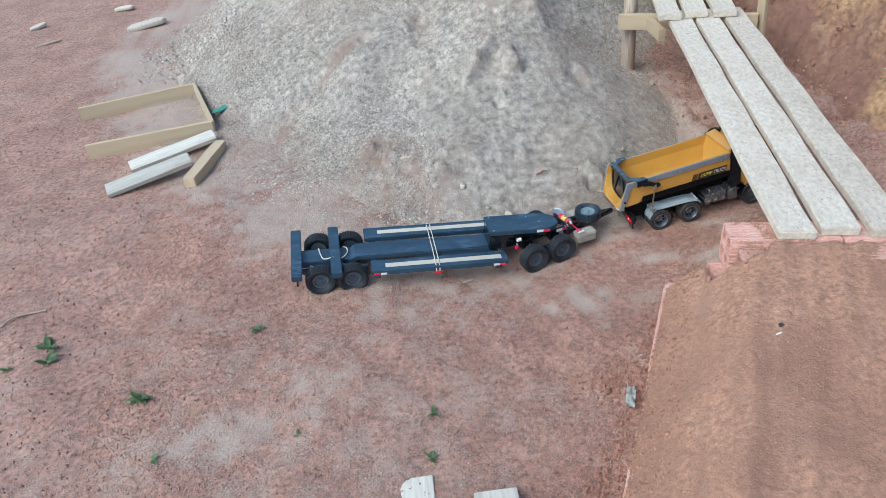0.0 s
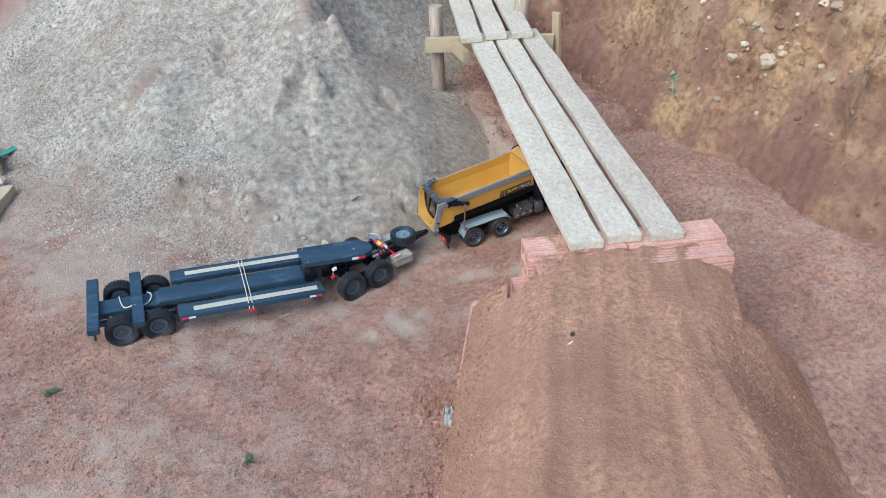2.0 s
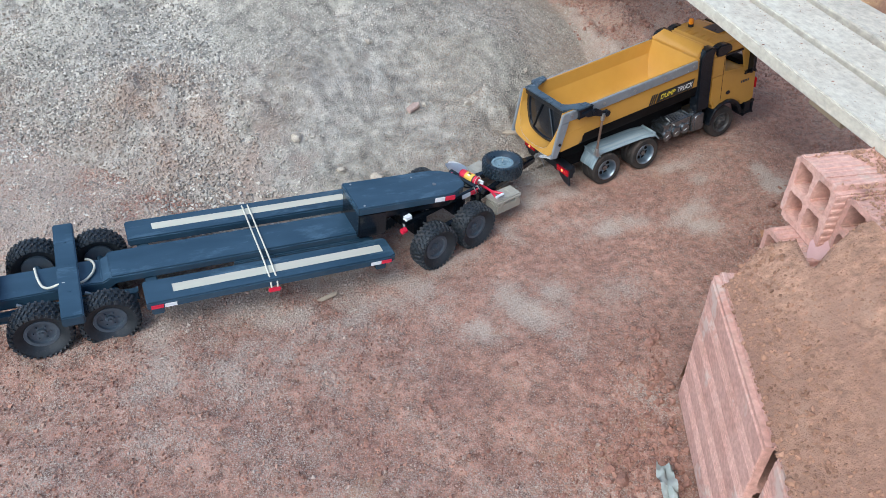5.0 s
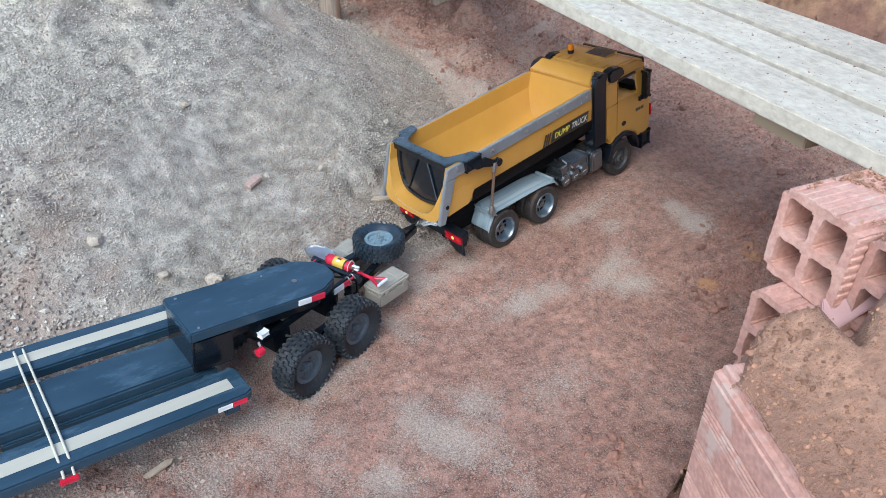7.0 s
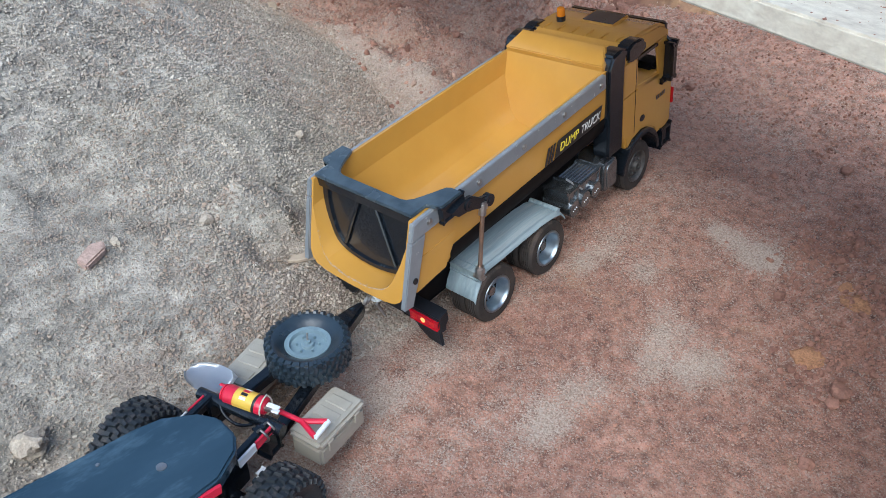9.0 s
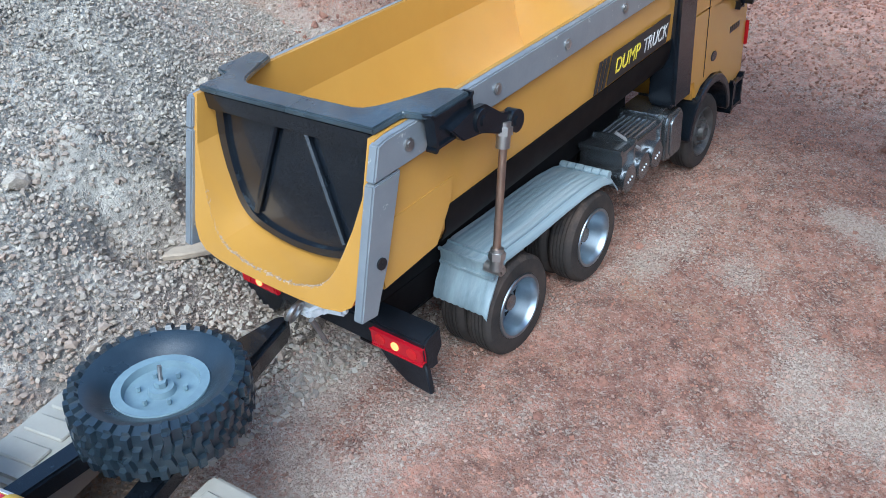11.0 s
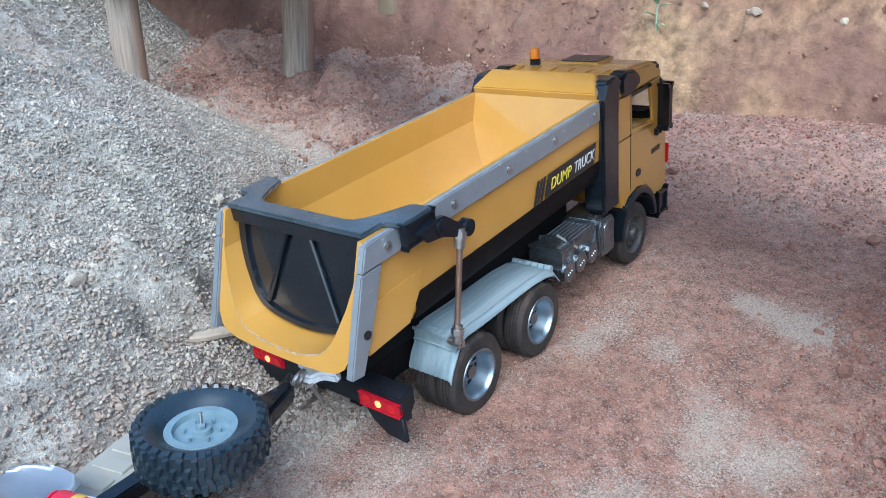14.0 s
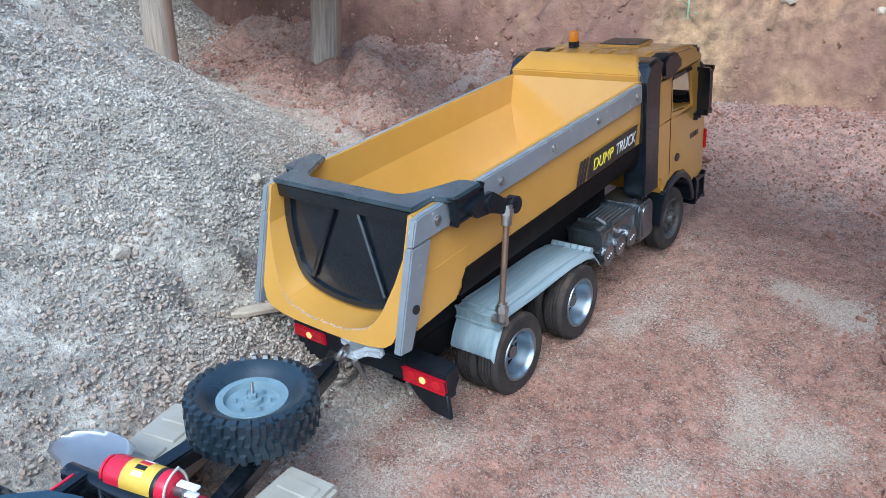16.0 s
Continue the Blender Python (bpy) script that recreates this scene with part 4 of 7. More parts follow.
for sg in (-1, 1):
    part("bracket_side", box(-0.0685, -0.0345, sg * 0.0898, sg * 0.0938, 0.2075, 0.2262, 0.0016), BLACK, gate)
arm = prism([(-0.0597, 0.2157), (-0.042, 0.2194), (-0.0267, 0.2179), (-0.0115, 0.206), (0.0038, 0.202), (0.0088, 0.1959), (0.0012, 0.1908), (-0.014, 0.1938), (-0.0318, 0.2021), (-0.0496, 0.2049)], "y", -0.0985, -0.0930, 0.0008, 2)
la = part("link_arm", arm, BLACK, truck)
for x, z in ((-0.0318, 0.2101), (-0.0002, 0.1967)):
    b = rod((x, -0.0925, z), (x, -0.1000, z), 0.0072, 18)
    rod((x, -0.0995, z), (x, -0.1010, z), 0.0034, 6, b)
    part("pivot_bolt", b, BLACK, la)
tie = rod((-0.0098, -0.0970, 0.185), (-0.0253, -0.0960, 0.103), 0.0026, 12)
tr = part("tie_rod", tie, BRONZE, truck, "slim bronze tie rod beside the tub")
for (z0, z1) in ((0.176, 0.192), (0.096, 0.111)):
    f = lambda z: -0.0253 + (z - 0.103) * 0.189
    b = rod((f(z0), -0.0966, z0), (f(z1), -0.0966, z1), 0.0044, 12)
    rod((f((z0 + z1) / 2), -0.0966, (z0 + z1) / 2), (f((z0 + z1) / 2) + 0.001, -0.0966, (z0 + z1) / 2 + 0.005), 0.0056, 6, b)
    part("rod_end", b, STEEL, tr)

# sand caught along the rear lip of the tub
sand_rng = random.Random(4)
crust = bmesh.new()
LIP_Y, LIP_Z = (0.010, 0.024, 0.040, 0.0475, 0.0535, 0.059, 0.064, 0.0695), (0.1318, 0.1325, 0.1362, 0.1395, 0.1445, 0.152, 0.163, 0.176)
for i in range(620):
    y = 0.066 * sand_rng.uniform(-1, 1)
    z = float(np.interp(abs(y), LIP_Y, LIP_Z)) - abs(sand_rng.gauss(0, 0.0006)) + 0.0003
    d = sand_rng.uniform(0.0002, 0.0006) * (1.0 if abs(y) < 0.05 else 0.7)
    x = rear_x(z) - 0.0001 + abs(sand_rng.gauss(0.0, 0.0009))
    g = bmesh.new()
    bmesh.ops.create_icosphere(g, subdivisions=1, radius=d)
    joined(crust, g, Matrix.Translation((x, y, z)))
SANDG = mat("clinging_sand", (0.42, 0.33, 0.25), (0.32, 0.24, 0.18), 300, 0.9, island=0.5)
part("sand_crust", crust, SANDG, truck, "sand grains clinging along the tub lip", 60)


def words(body, size, material, parent, m, shear=0.25, name="lettering"):
    cu = bpy.data.curves.new(name, "FONT")
    cu.body, cu.size, cu.shear, cu.extrude = body, size, shear, 0.0002
    tmp = new(name, cu)
    me = bpy.data.meshes.new_from_object(tmp)
    bpy.data.objects.remove(tmp)
    me.materials.append(material)
    ob = new(name, me)
    ob.parent = parent
    ob.matrix_local = m
    return ob


# added dark shell: painted shade under the yellow tub, ahead of the skirts
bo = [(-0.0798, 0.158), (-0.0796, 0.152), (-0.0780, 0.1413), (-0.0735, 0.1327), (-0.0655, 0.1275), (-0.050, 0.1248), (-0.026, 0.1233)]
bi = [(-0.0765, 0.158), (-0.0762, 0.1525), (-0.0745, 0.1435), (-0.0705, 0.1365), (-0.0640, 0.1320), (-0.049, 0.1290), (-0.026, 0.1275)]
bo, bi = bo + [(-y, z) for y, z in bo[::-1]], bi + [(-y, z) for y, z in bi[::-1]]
part("belly", prism(bo + bi[::-1], "x", -0.052, 0.268), DARK, truck, "dark shell painted as the shade under the tub", 20)
# side decal on the lower facet
FAC = 180 - math.degrees(math.atan2(0.022, 0.0010))
dm = Matrix.Translation((0.119, -0.0800, 0.1590)) @ pose(0, 0, 0, FAC, 0, 0) @ pose(0, 0, 0.0)
decal = part("decal", prism([(0.026, 0.0015), (0.128, 0.0015), (0.133, 0.024), (0.034, 0.024)], "z", 0.0004, 0.0012), DECAL_K, truck, "black side decal with yellow and white lettering", 0)
decal.matrix_local = dm
for k in range(3):
    b = prism([(0.006 + 0.006 * k, 0.001), (0.0095 + 0.006 * k, 0.001), (0.0175 + 0.006 * k, 0.024), (0.014 + 0.006 * k, 0.024)], "z", 0.0004, 0.0012)
    part("stripe", b, DECAL_K, decal, smooth_angle=0)
words("DUMP", 0.0165, DECAL_Y, decal, pose(0.036, 0.0070, 0.0016), name="word").scale = (0.90, 1, 1)
words("TRUCK", 0.0165, DECAL_W, decal, pose(0.0825, 0.0070, 0.0016), name="word").scale = (0.82, 1, 1)


# the tub with all that is fixed to it sits a little lower at the back
LEAN_TUB = Matrix.Translation((0.238, 0, 0.2135)) @ pose(0, 0, 0, 0, -1.8, 0) @ Matrix.Translation((-0.238, 0, -0.2135))
for ob in truck.children:
    if ob.name.split(".")[0] in ("tub", "headboard", "rail", "pillar", "skirt", "tailgate", "link_arm", "belly", "decal", "sand_crust"):
        ob.matrix_basis = LEAN_TUB @ ob.matrix_basis


# wheels
def turned(profile, seg=40):
    g = lathe(profile, seg, closed=True)
    g.transform(Euler((radians(90), 0, 0)).to_matrix().to_4x4())
    return g


def road_tyre(R, w, seg=44):
    h = w / 2
    prof = [(R * 0.66, -h), (R * 0.80, -h * 1.08), (R * 0.93, -h), (R * 0.985, -h * 0.78)]
    for k in range(-2, 3):
        c = k * h * 0.30
        prof += [(R, c - h * 0.10), (R, c + h * 0.10), (R * 0.975, c + h * 0.12), (R * 0.975, c + h * 0.18)] if k < 2 else [(R, c - h * 0.10), (R, c + h * 0.10)]
    prof += [(R * 0.985, h * 0.78), (R * 0.93, h), (R * 0.80, h * 1.08), (R * 0.66, h), (R * 0.6, h * 0.6), (R * 0.6, -h * 0.6)]
    return turned(prof, seg)


def truck_wheel(x, y, side, front=False):
    R, w = 0.0385, 0.021
    g = bmesh.new()
    s = side
    if front:
        prof = [(0.0255, 0.0095), (0.0245, 0.0110), (0.0225, 0.0095), (0.0205, 0.0035), (0.0160, 0.0030), (0.0150, 0.0075), (0.0090, 0.0085), (0.0080, 0.0135), (0.0045, 0.0140), (0.004, -0.009), (0.0250, -0.009)]
    else:
        prof = [(0.0254, 0.0095), (0.0247, 0.0113), (0.0227, 0.0113), (0.0219, 0.0098), (0.0206, 0.0062), (0.0201, -0.0052), (0.0190, -0.0070), (0.0105, -0.0075), (0.0095, -0.0015), (0.0055, -0.0005), (0.004, -0.009), (0.0250, -0.009)]
    lathe([(r, z) for r, z in prof], 40, g, closed=True)
    spokes = []
    for k in range(8):
        a = k * math.pi / 4
        if front:
            spokes.append(rod((0.0120 * math.cos(a), 0.0120 * math.sin(a), 0.006), (0.0120 * math.cos(a), 0.0120 * math.sin(a), 0.0105), 0.0014, 6))
        else:
            spokes.append(box(0.010, 0.0192, -0.0016, 0.0016, -0.0073, -0.0045, 0.0008, 1, None, pose(0, 0, 0, 0, 0, math.degrees(a))))
    turn = Euler((radians(90 if s < 0 else -90), 0, 0)).to_matrix().to_4x4()
    g.transform(turn)
    wh = part("wheel", g, STEELK if front else CHROME, truck, "dark steel front rim" if front else "chromed deep-dish rim")
    wh.matrix_local = pose(x, y, 0.0388)
    for b in spokes:
        b.transform(turn)
        part("wheel_nut" if front else "spoke", b, STEELK if front else CHROME, wh)
    part("tyre", road_tyre(R, w), RUBBER, wh, "dusty black rubber tyre")
    if not front:
        t2 = part("inner_tyre", road_tyre(R, w), RUBBER, wh)
        t2.matrix_local = pose(0, -s * 0.0235, 0)
        part("axle_end", rod((0, s * 0.0, 0), (0, s * 0.003, 0), 0.0062, 18), SILVER, wh)
        part("hub_disc", rod((0, -s * 0.0065, 0), (0, -s * 0.0058, 0), 0.0186, 32), DARK, wh)
    return wh


for sd in (-1, 1):
    truck_wheel(0.0105, sd * 0.0765, sd)
    truck_wheel(0.1180, sd * 0.0765, sd)
    truck_wheel(0.3500, sd * 0.0715, sd, True)
part("axle", rod((0.0105, -0.06, 0.0388), (0.0105, 0.06, 0.0388), 0.009, 12), DARK, truck)
part("axle", rod((0.1180, -0.06, 0.0388), (0.1180, 0.06, 0.0388), 0.009, 12), DARK, truck)
part("axle", rod((0.3500, -0.06, 0.0388), (0.3500, 0.06, 0.0388), 0.007, 12), DARK, truck)
# chassis
for sd in (-1, 1):
    part("chassis_beam", box(-0.088, 0.40, sd * 0.026, sd * 0.036, 0.052, 0.078, 0.0015), DARK, truck)
part("subframe", box(-0.086, 0.262, -0.040, 0.040, 0.079, 0.113, 0.002), DARK, truck)
part("transfer_case", box(0.175, 0.300, -0.058, 0.058, 0.045, 0.074, 0.003), DARK, truck)


def mudguard(sd):
    path = [(-0.0310, 0.0585), (-0.0265, 0.0680), (-0.0190, 0.0785), (-0.0120, 0.0890), (-0.004, 0.0920), (0.03, 0.0905), (0.075, 0.0905), (0.105, 0.0898), (0.130, 0.0868), (0.1460, 0.0820), (0.1555, 0.0700)]
    g = bmesh.new()
    ys = np.linspace(0.0420, 0.0885, 27)
    lay = []
    for lift in (0.0, -0.0022):
        rows = []
        for x, z in path:
            rows.append([g.verts.new((x, sd * y, z + lift + (0.0007 * (k % 3 == 0) - 0.0035 * max(0, (y - 0.0855) / 0.003)))) for k, y in enumerate(ys)])
        lay.append(rows)
    for rows in lay:
        for a, b in zip(rows, rows[1:]):
            for k in range(len(ys) - 1):
                g.faces.new((a[k], a[k + 1], b[k + 1], b[k]))
    for k in (0, len(ys) - 1):
        for i in range(len(path) - 1):
            g.faces.new((lay[0][i][k], lay[0][i + 1][k], lay[1][i + 1][k], lay[1][i][k]))
    for i in (0, len(path) - 1):
        for k in range(len(ys) - 1):
            g.faces.new((lay[0][i][k], lay[0][i][k + 1], lay[1][i][k + 1], lay[1][i][k]))
    mg = part("mudguard", g, GUARD, truck, "dusty grey ribbed mudguard over two wheels", 50)
    for k in range(6):
        x, y = 0.149, sd * (0.0455 + 0.0076 * k)
        part("clamp", rod((x - 0.006, y - 0.0034, 0.0845), (x - 0.006, y + 0.0034, 0.0845), 0.0036, 10), GUARD, mg)
    b = box(-0.0185, -0.0095, sd * 0.0440, sd * 0.0870, 0.0815, 0.0905, 0.002)
    part("hinge", b, GUARD, mg)
    if sd < 0:
        b = rod((-0.0230, -0.0860, 0.0935), (-0.0230, -0.0985, 0.0935), 0.0040, 14)
        rod((-0.0230, -0.0980, 0.0935), (-0.0230, -0.1000, 0.0935), 0.0024, 6, b)
        part("bolt", b, STEEL, mg)


for sd in (-1, 1):
    mudguard(sd)

# tanks and boxes along the side
for sd in (-1, 1):
    bb = box(0.196, 0.249, sd * 0.044, sd * 0.080, 0.070, 0.0885, 0.002)
    bat = part("battery_box", bb, SILVER, truck, "silver ribbed battery box")
    for k in range(7):
        y = sd * (0.047 + 0.005 * k)
        part("slat", box(0.199, 0.246, y - 0.0013, y + 0.0013, 0.0880, 0.0910, 0.0008, 1), SILVER, bat)
    part("strut", rod((0.192, sd * 0.066, 0.098), (0.203, sd * 0.084, 0.082), 0.0015, 8), STEEL, bat)
    part("tool_bin", box(0.172, 0.196, sd * 0.046, sd * 0.080, 0.070, 0.090, 0.003), SILVER, truck)
    for k, x in enumerate((0.182, 0.2085, 0.2345)):
        b = rod((x, sd * 0.050, 0.0635), (x, sd * 0.0860, 0.0635), 0.0118, 24)
        bmesh.ops.bevel(b, geom=[e for e in b.edges if len(e.link_faces) == 2 and e.calc_face_angle(0) > 1], offset=0.001, segments=2, affect="EDGES")
        tank = part("air_tank", b, SILVER, truck)
        for j in (-1, 0, 1):
            part("rivet", rod((x + 0.0036 * j, sd * 0.0855, 0.0625 + 0.0012 * j), (x + 0.0036 * j, sd * 0.0866, 0.0625 + 0.0012 * j), 0.0010, 6), WHITE, tank)
    ft = prism([(0.254, 0.050), (0.254, 0.083), (0.258, 0.090), (0.286, 0.090), (0.290, 0.083), (0.290, 0.050), (0.286, 0.045), (0.258, 0.045)], "y", sd * 0.046, sd * 0.0850, 0.0022, 2)
    f = part("fuel_tank", ft, SILVER, truck)
    part("tank_plate", prism([(0.262, 0.052), (0.262, 0.082), (0.268, 0.087), (0.280, 0.087), (0.284, 0.082), (0.284, 0.052), (0.280, 0.048), (0.266, 0.048)], "y", sd * 0.0845, sd * 0.0863, 0.0006, 1), SILVER, f)
    part("tank_step", box(0.250, 0.290, sd * 0.040, sd * 0.075, 0.0885, 0.0935, 0.0012), SILVER, f)

# rear bumper, lamps, flaps, tow hook
bump = prism([(-0.0910, 0.056), (-0.0950, 0.060), (-0.0950, 0.0788), (-0.0900, 0.0815), (-0.0785, 0.0830), (-0.0785, 0.068), (-0.0840, 0.062), (-0.0840, 0.056)], "y", -0.0905, 0.0905, 0.0012, 2)
part("rear_bumper", bump, SOOT, truck, "dusty black rear bumper")
for sd in (-1, 1):
    lm = part("tail_lamp", box(-0.0978, -0.0935, sd * 0.0478, sd * 0.0885, 0.0640, 0.0752, 0.0010), RED_GLOW, truck, "red tail lamp, lit")
    part("bulb", rod((-0.0986, sd * 0.0675, 0.0697), (-0.0970, sd * 0.0675, 0.0697), 0.0031, 16), RED_LIT, lm)
    for y in (0.0545, 0.0815):
        part("lamp_cell", rod((-0.0984, sd * y, 0.0697), (-0.0970, sd * y, 0.0697), 0.0042, 16), RED_LENS, lm)
    flap = prism([(sd * 0.0450, 0.0635), (sd * 0.0890, 0.0635), (sd * 0.0905, 0.0370), (sd * 0.0700, 0.0385), (sd * 0.0560, 0.0480)], "x", -0.0950, -0.0905, 0.0010, 1)
    part("mud_flap", flap, SOOT, truck)
hook = prism([(-0.022, 0.0), (0.022, 0.0), (0.025, 0.008), (0.010, 0.012), (0.007, 0.022), (-0.007, 0.022), (-0.010, 0.012), (-0.025, 0.008)], "z", 0.0, 0.009, 0.0025, 2)
hk = part("tow_hook", hook, WHITE, truck, "white plastic tow hook")
hk.matrix_local = pose(-0.093, -0.003, 0.0765, 0, 0, 90)
part("hook_latch", rod((-0.115, -0.011, 0.0790), (-0.110, -0.015, 0.0580), 0.0022, 10, None, 0.0014), STEEL, truck, "thin steel latch hanging from the hook")

# cab
CY = 0.082
low = prism([(0.290, 0.100), (0.290, 0.168), (0.4265, 0.168), (0.4300, 0.120), (0.4310, 0.072), (0.4160, 0.066), (0.3900, 0.066), (0.3830, 0.078), (0.3660, 0.090), (0.3430, 0.0945), (0.3200, 0.090), (0.3060, 0.0800), (0.3000, 0.100)], "y", -CY, CY, 0.003, 2)
cab = part("cab", low, YELLOW, truck, "yellow cab body with doors")
cab.matrix_local = pose(0.014, 0, 0)
part("back_wall", box(0.290, 0.296, -CY, CY, 0.166, 0.232, 0.0018), YELLOW, cab)
roof = prism([(0.289, 0.212), (0.289, 0.230), (0.300, 0.2385), (0.345, 0.2405), (0.392, 0.2365), (0.409, 0.227), (0.413, 0.212)], "y", -CY, CY, 0.005, 3)
for v in roof.verts:
    if v.co.z > 0.230:
        v.co.y *= 0.95
rf = part("cab_roof", roof, YELLOW, cab)
for k in range(6):
    part("roof_rib", box(0.306, 0.326, -0.060 + 0.023 * k, -0.0585 + 0.023 * k, 0.2385, 0.2412, 0.0005, 1), YELLOW, rf)
part("hatch", box(0.345, 0.386, -0.032, 0.022, 0.2380, 0.2420, 0.0012), YELLOW, rf)
part("hatch_panel", box(0.348, 0.383, -0.029, 0.019, 0.2415, 0.2430, 0.0006, 1), SOLAR, rf, "dark panel on the roof hatch")
bc = rod((0.336, 0.047, 0.238), (0.336, 0.047, 0.247), 0.0065, 20)
beacon = part("beacon_base", bc, BLACK, cab)
part("beacon_lens", lathe([(0.0058, 0.0), (0.0058, 0.008), (0.005, 0.0115), (0.0026, 0.0125)], 20, m=pose(0.336, 0.047, 0.247)), AMBER, beacon, "amber beacon lens")
for sd in (-1, 1):
    part("door_panel", prism([(0.2905, 0.166), (0.2905, 0.214), (0.3270, 0.214), (0.3290, 0.171), (0.331, 0.166)], "y", sd * (CY - 0.004), sd * CY, 0.0008, 1), YELLOW, cab)
    part("front_pillar", prism([(0.3890, 0.160), (0.3765, 0.214), (0.4080, 0.216), (0.4260, 0.166)], "y", sd * (CY - 0.004), sd * CY, 0.0008, 1), YELLOW, cab)
    part("door_sill", prism([(0.328, 0.164), (0.328, 0.172), (0.386, 0.166), (0.390, 0.160)], "y", sd * (CY - 0.004), sd * CY, 0.0006, 1), YELLOW, cab)
    part("window_frame", prism([(0.327, 0.2095), (0.325, 0.214), (0.379, 0.214), (0.380, 0.2095)], "y", sd * (CY - 0.003), sd * (CY + 0.0008), 0.0005, 1), BLACK, cab)
    part("door_seam", box(0.3235, 0.3243, sd * (CY - 0.001), sd * (CY + 0.0004), 0.100, 0.212), DARK, cab, smooth_angle=0)
    part("filler_cap", prism([(0.3450 + 0.0065 * math.cos(t * 0.524), 0.1145 + 0.005 * math.sin(t * 0.524)) for t in range(12)], "y", sd * (CY - 0.001), sd * (CY + 0.0012), 0.0005, 1), BLACK, cab)
    part("door_handle", box(0.391, 0.401, sd * CY, sd * (CY + 0.004), 0.1485, 0.1545, 0.0012), BLACK, cab)
    for k in range(5):
        part("name_bar", box(0.3835 + 0.0052 * k, 0.3870 + 0.0052 * k, sd * (CY - 0.001), sd * (CY + 0.0004), 0.1255, 0.1320), DECAL_K, cab, smooth_angle=0)
    mh = box(0.400, 0.409, sd * 0.0840, sd * 0.0925, 0.156, 0.205, 0.0040, 4)
    mr = part("mirror", mh, BLACK, cab, "black mirror housing")
    part("mirror_arm", rod((0.404, sd * 0.078, 0.2165), (0.408, sd * 0.089, 0.203), 0.0022, 8), BLACK, mr)
    part("mirror_arm", rod((0.404, sd * 0.080, 0.158), (0.405, sd * 0.088, 0.156), 0.0022, 8), BLACK, mr)
    arch_o = [(0.357 + 0.0515 * math.cos(t), 0.0425 + 0.0535 * math.sin(t)) for t in np.linspace(0.05, math.pi - 0.05, 18)]
    arch_i = [(0.357 + 0.0440 * math.cos(t), 0.0425 + 0.0450 * math.sin(t)) for t in np.linspace(math.pi - 0.05, 0.05, 18)]
    part("wheel_arch", prism(arch_o + arch_i, "y", sd * 0.060, sd * 0.0865, 0.0012, 1), BLACK, truck)
    part("step", box(0.416, 0.4425, sd * 0.062, sd * 0.0830, 0.038, 0.068, 0.003), BLACK, truck)
    col = prism([(0.2640, 0.095), (0.2640, 0.225), (0.274, 0.2405), (0.296, 0.2440), (0.310, 0.2380), (0.3035, 0.225), (0.3020, 0.200), (0.3020, 0.095)], "y", sd * 0.060, sd * 0.0855, 0.003, 2)
    part("intake_column", col, BLACK, truck, "black air intake column behind the cab")
    snork = prism([(0.296, 0.218), (0.294, 0.236), (0.306, 0.2425), (0.330, 0.2405), (0.341, 0.232), (0.342, 0.221), (0.316, 0.213)], "y", sd * 0.0655, sd * 0.0862, 0.003, 2)
    part("snorkel", snork, BLACK, cab)
part("visor", box(0.402, 0.414, -0.078, 0.078, 0.2180, 0.2320, 0.003), BLACK, cab)
GLASS = bpy.data.materials.new("tinted_glass")
GLASS.use_nodes = True
gb = GLASS.node_tree.nodes["Principled BSDF"]
gb.inputs["Base Color"].default_value, gb.inputs["Transmission Weight"].default_value, gb.inputs["Roughness"].default_value = (0.75, 0.8, 0.82, 1), 1.0, 0.05
wsb = box(-0.0012, 0.0012, -CY + 0.006, CY - 0.006, -0.026, 0.026)
ws = part("windscreen", wsb, GLASS, cab, "clear plastic windscreen", 0)
ws.matrix_local = pose(0.4165, 0, 0.191, 0, -18, 0)
ws.visible_shadow = False
part("seat", box(0.302, 0.345, -0.062, 0.062, 0.150, 0.176, 0.006), DARK, cab)
part("dashboard", box(0.385, 0.420, -0.074, 0.074, 0.150, 0.176, 0.005), DARK, cab)
part("front_bumper", box(0.432, 0.4480, -0.081, 0.081, 0.038, 0.072, 0.005, 3), BLACK, truck)
for sd in (-1, 1):
    part("marker", box(0.4290, 0.4320, sd * 0.077, sd * 0.0832, 0.102, 0.124, 0.001, 1), RED_LENS, cab)


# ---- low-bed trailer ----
# sky sheen on the deck tops is painted by the blue upward-face colour
NAVY = mat("black_painted_wood", (0.021, 0.046, 0.071), (0.037, 0.071, 0.105), 12, 0.24, rvar=0.10, spec=0.42, stretch=(0.35, 1, 1), spots=((0.16, 0.19, 0.22), 160, 0.27), dust_or_sheen=((0.16, 0.25, 0.32), 0.27), bump=0.0004, bscale=120)
CREAM = mat("bare_wood_strip", (0.56, 0.53, 0.42), (0.46, 0.43, 0.35), 20, 0.6, stretch=(0.1, 1, 1))
RIMK = mat("dark_rim", (0.06, 0.08, 0.10), (0.085, 0.105, 0.125), 70, 0.35, dust_or_sheen=(DUSTC, 0.25))
RIMG = mat("grey_rim", (0.205, 0.285, 0.315), (0.155, 0.215, 0.245), 70, 0.4)
RED = mat("red_paint", (0.62, 0.02, 0.055), (0.56, 0.015, 0.045), 60, 0.3)
RUBBER3 = mat("clean_rubber", (0.012, 0.021, 0.030), (0.020, 0.032, 0.043), 60, 0.30, spec=0.8, bump=0.0002, bscale=300)
LABEL_Y = mat("yellow_label", (0.75, 0.52, 0.08), (0.72, 0.42, 0.06), 90, 0.4)
CORD = mat("white_cord", (0.60, 0.575, 0.47), (0.5, 0.475, 0.39), 200, 0.8)
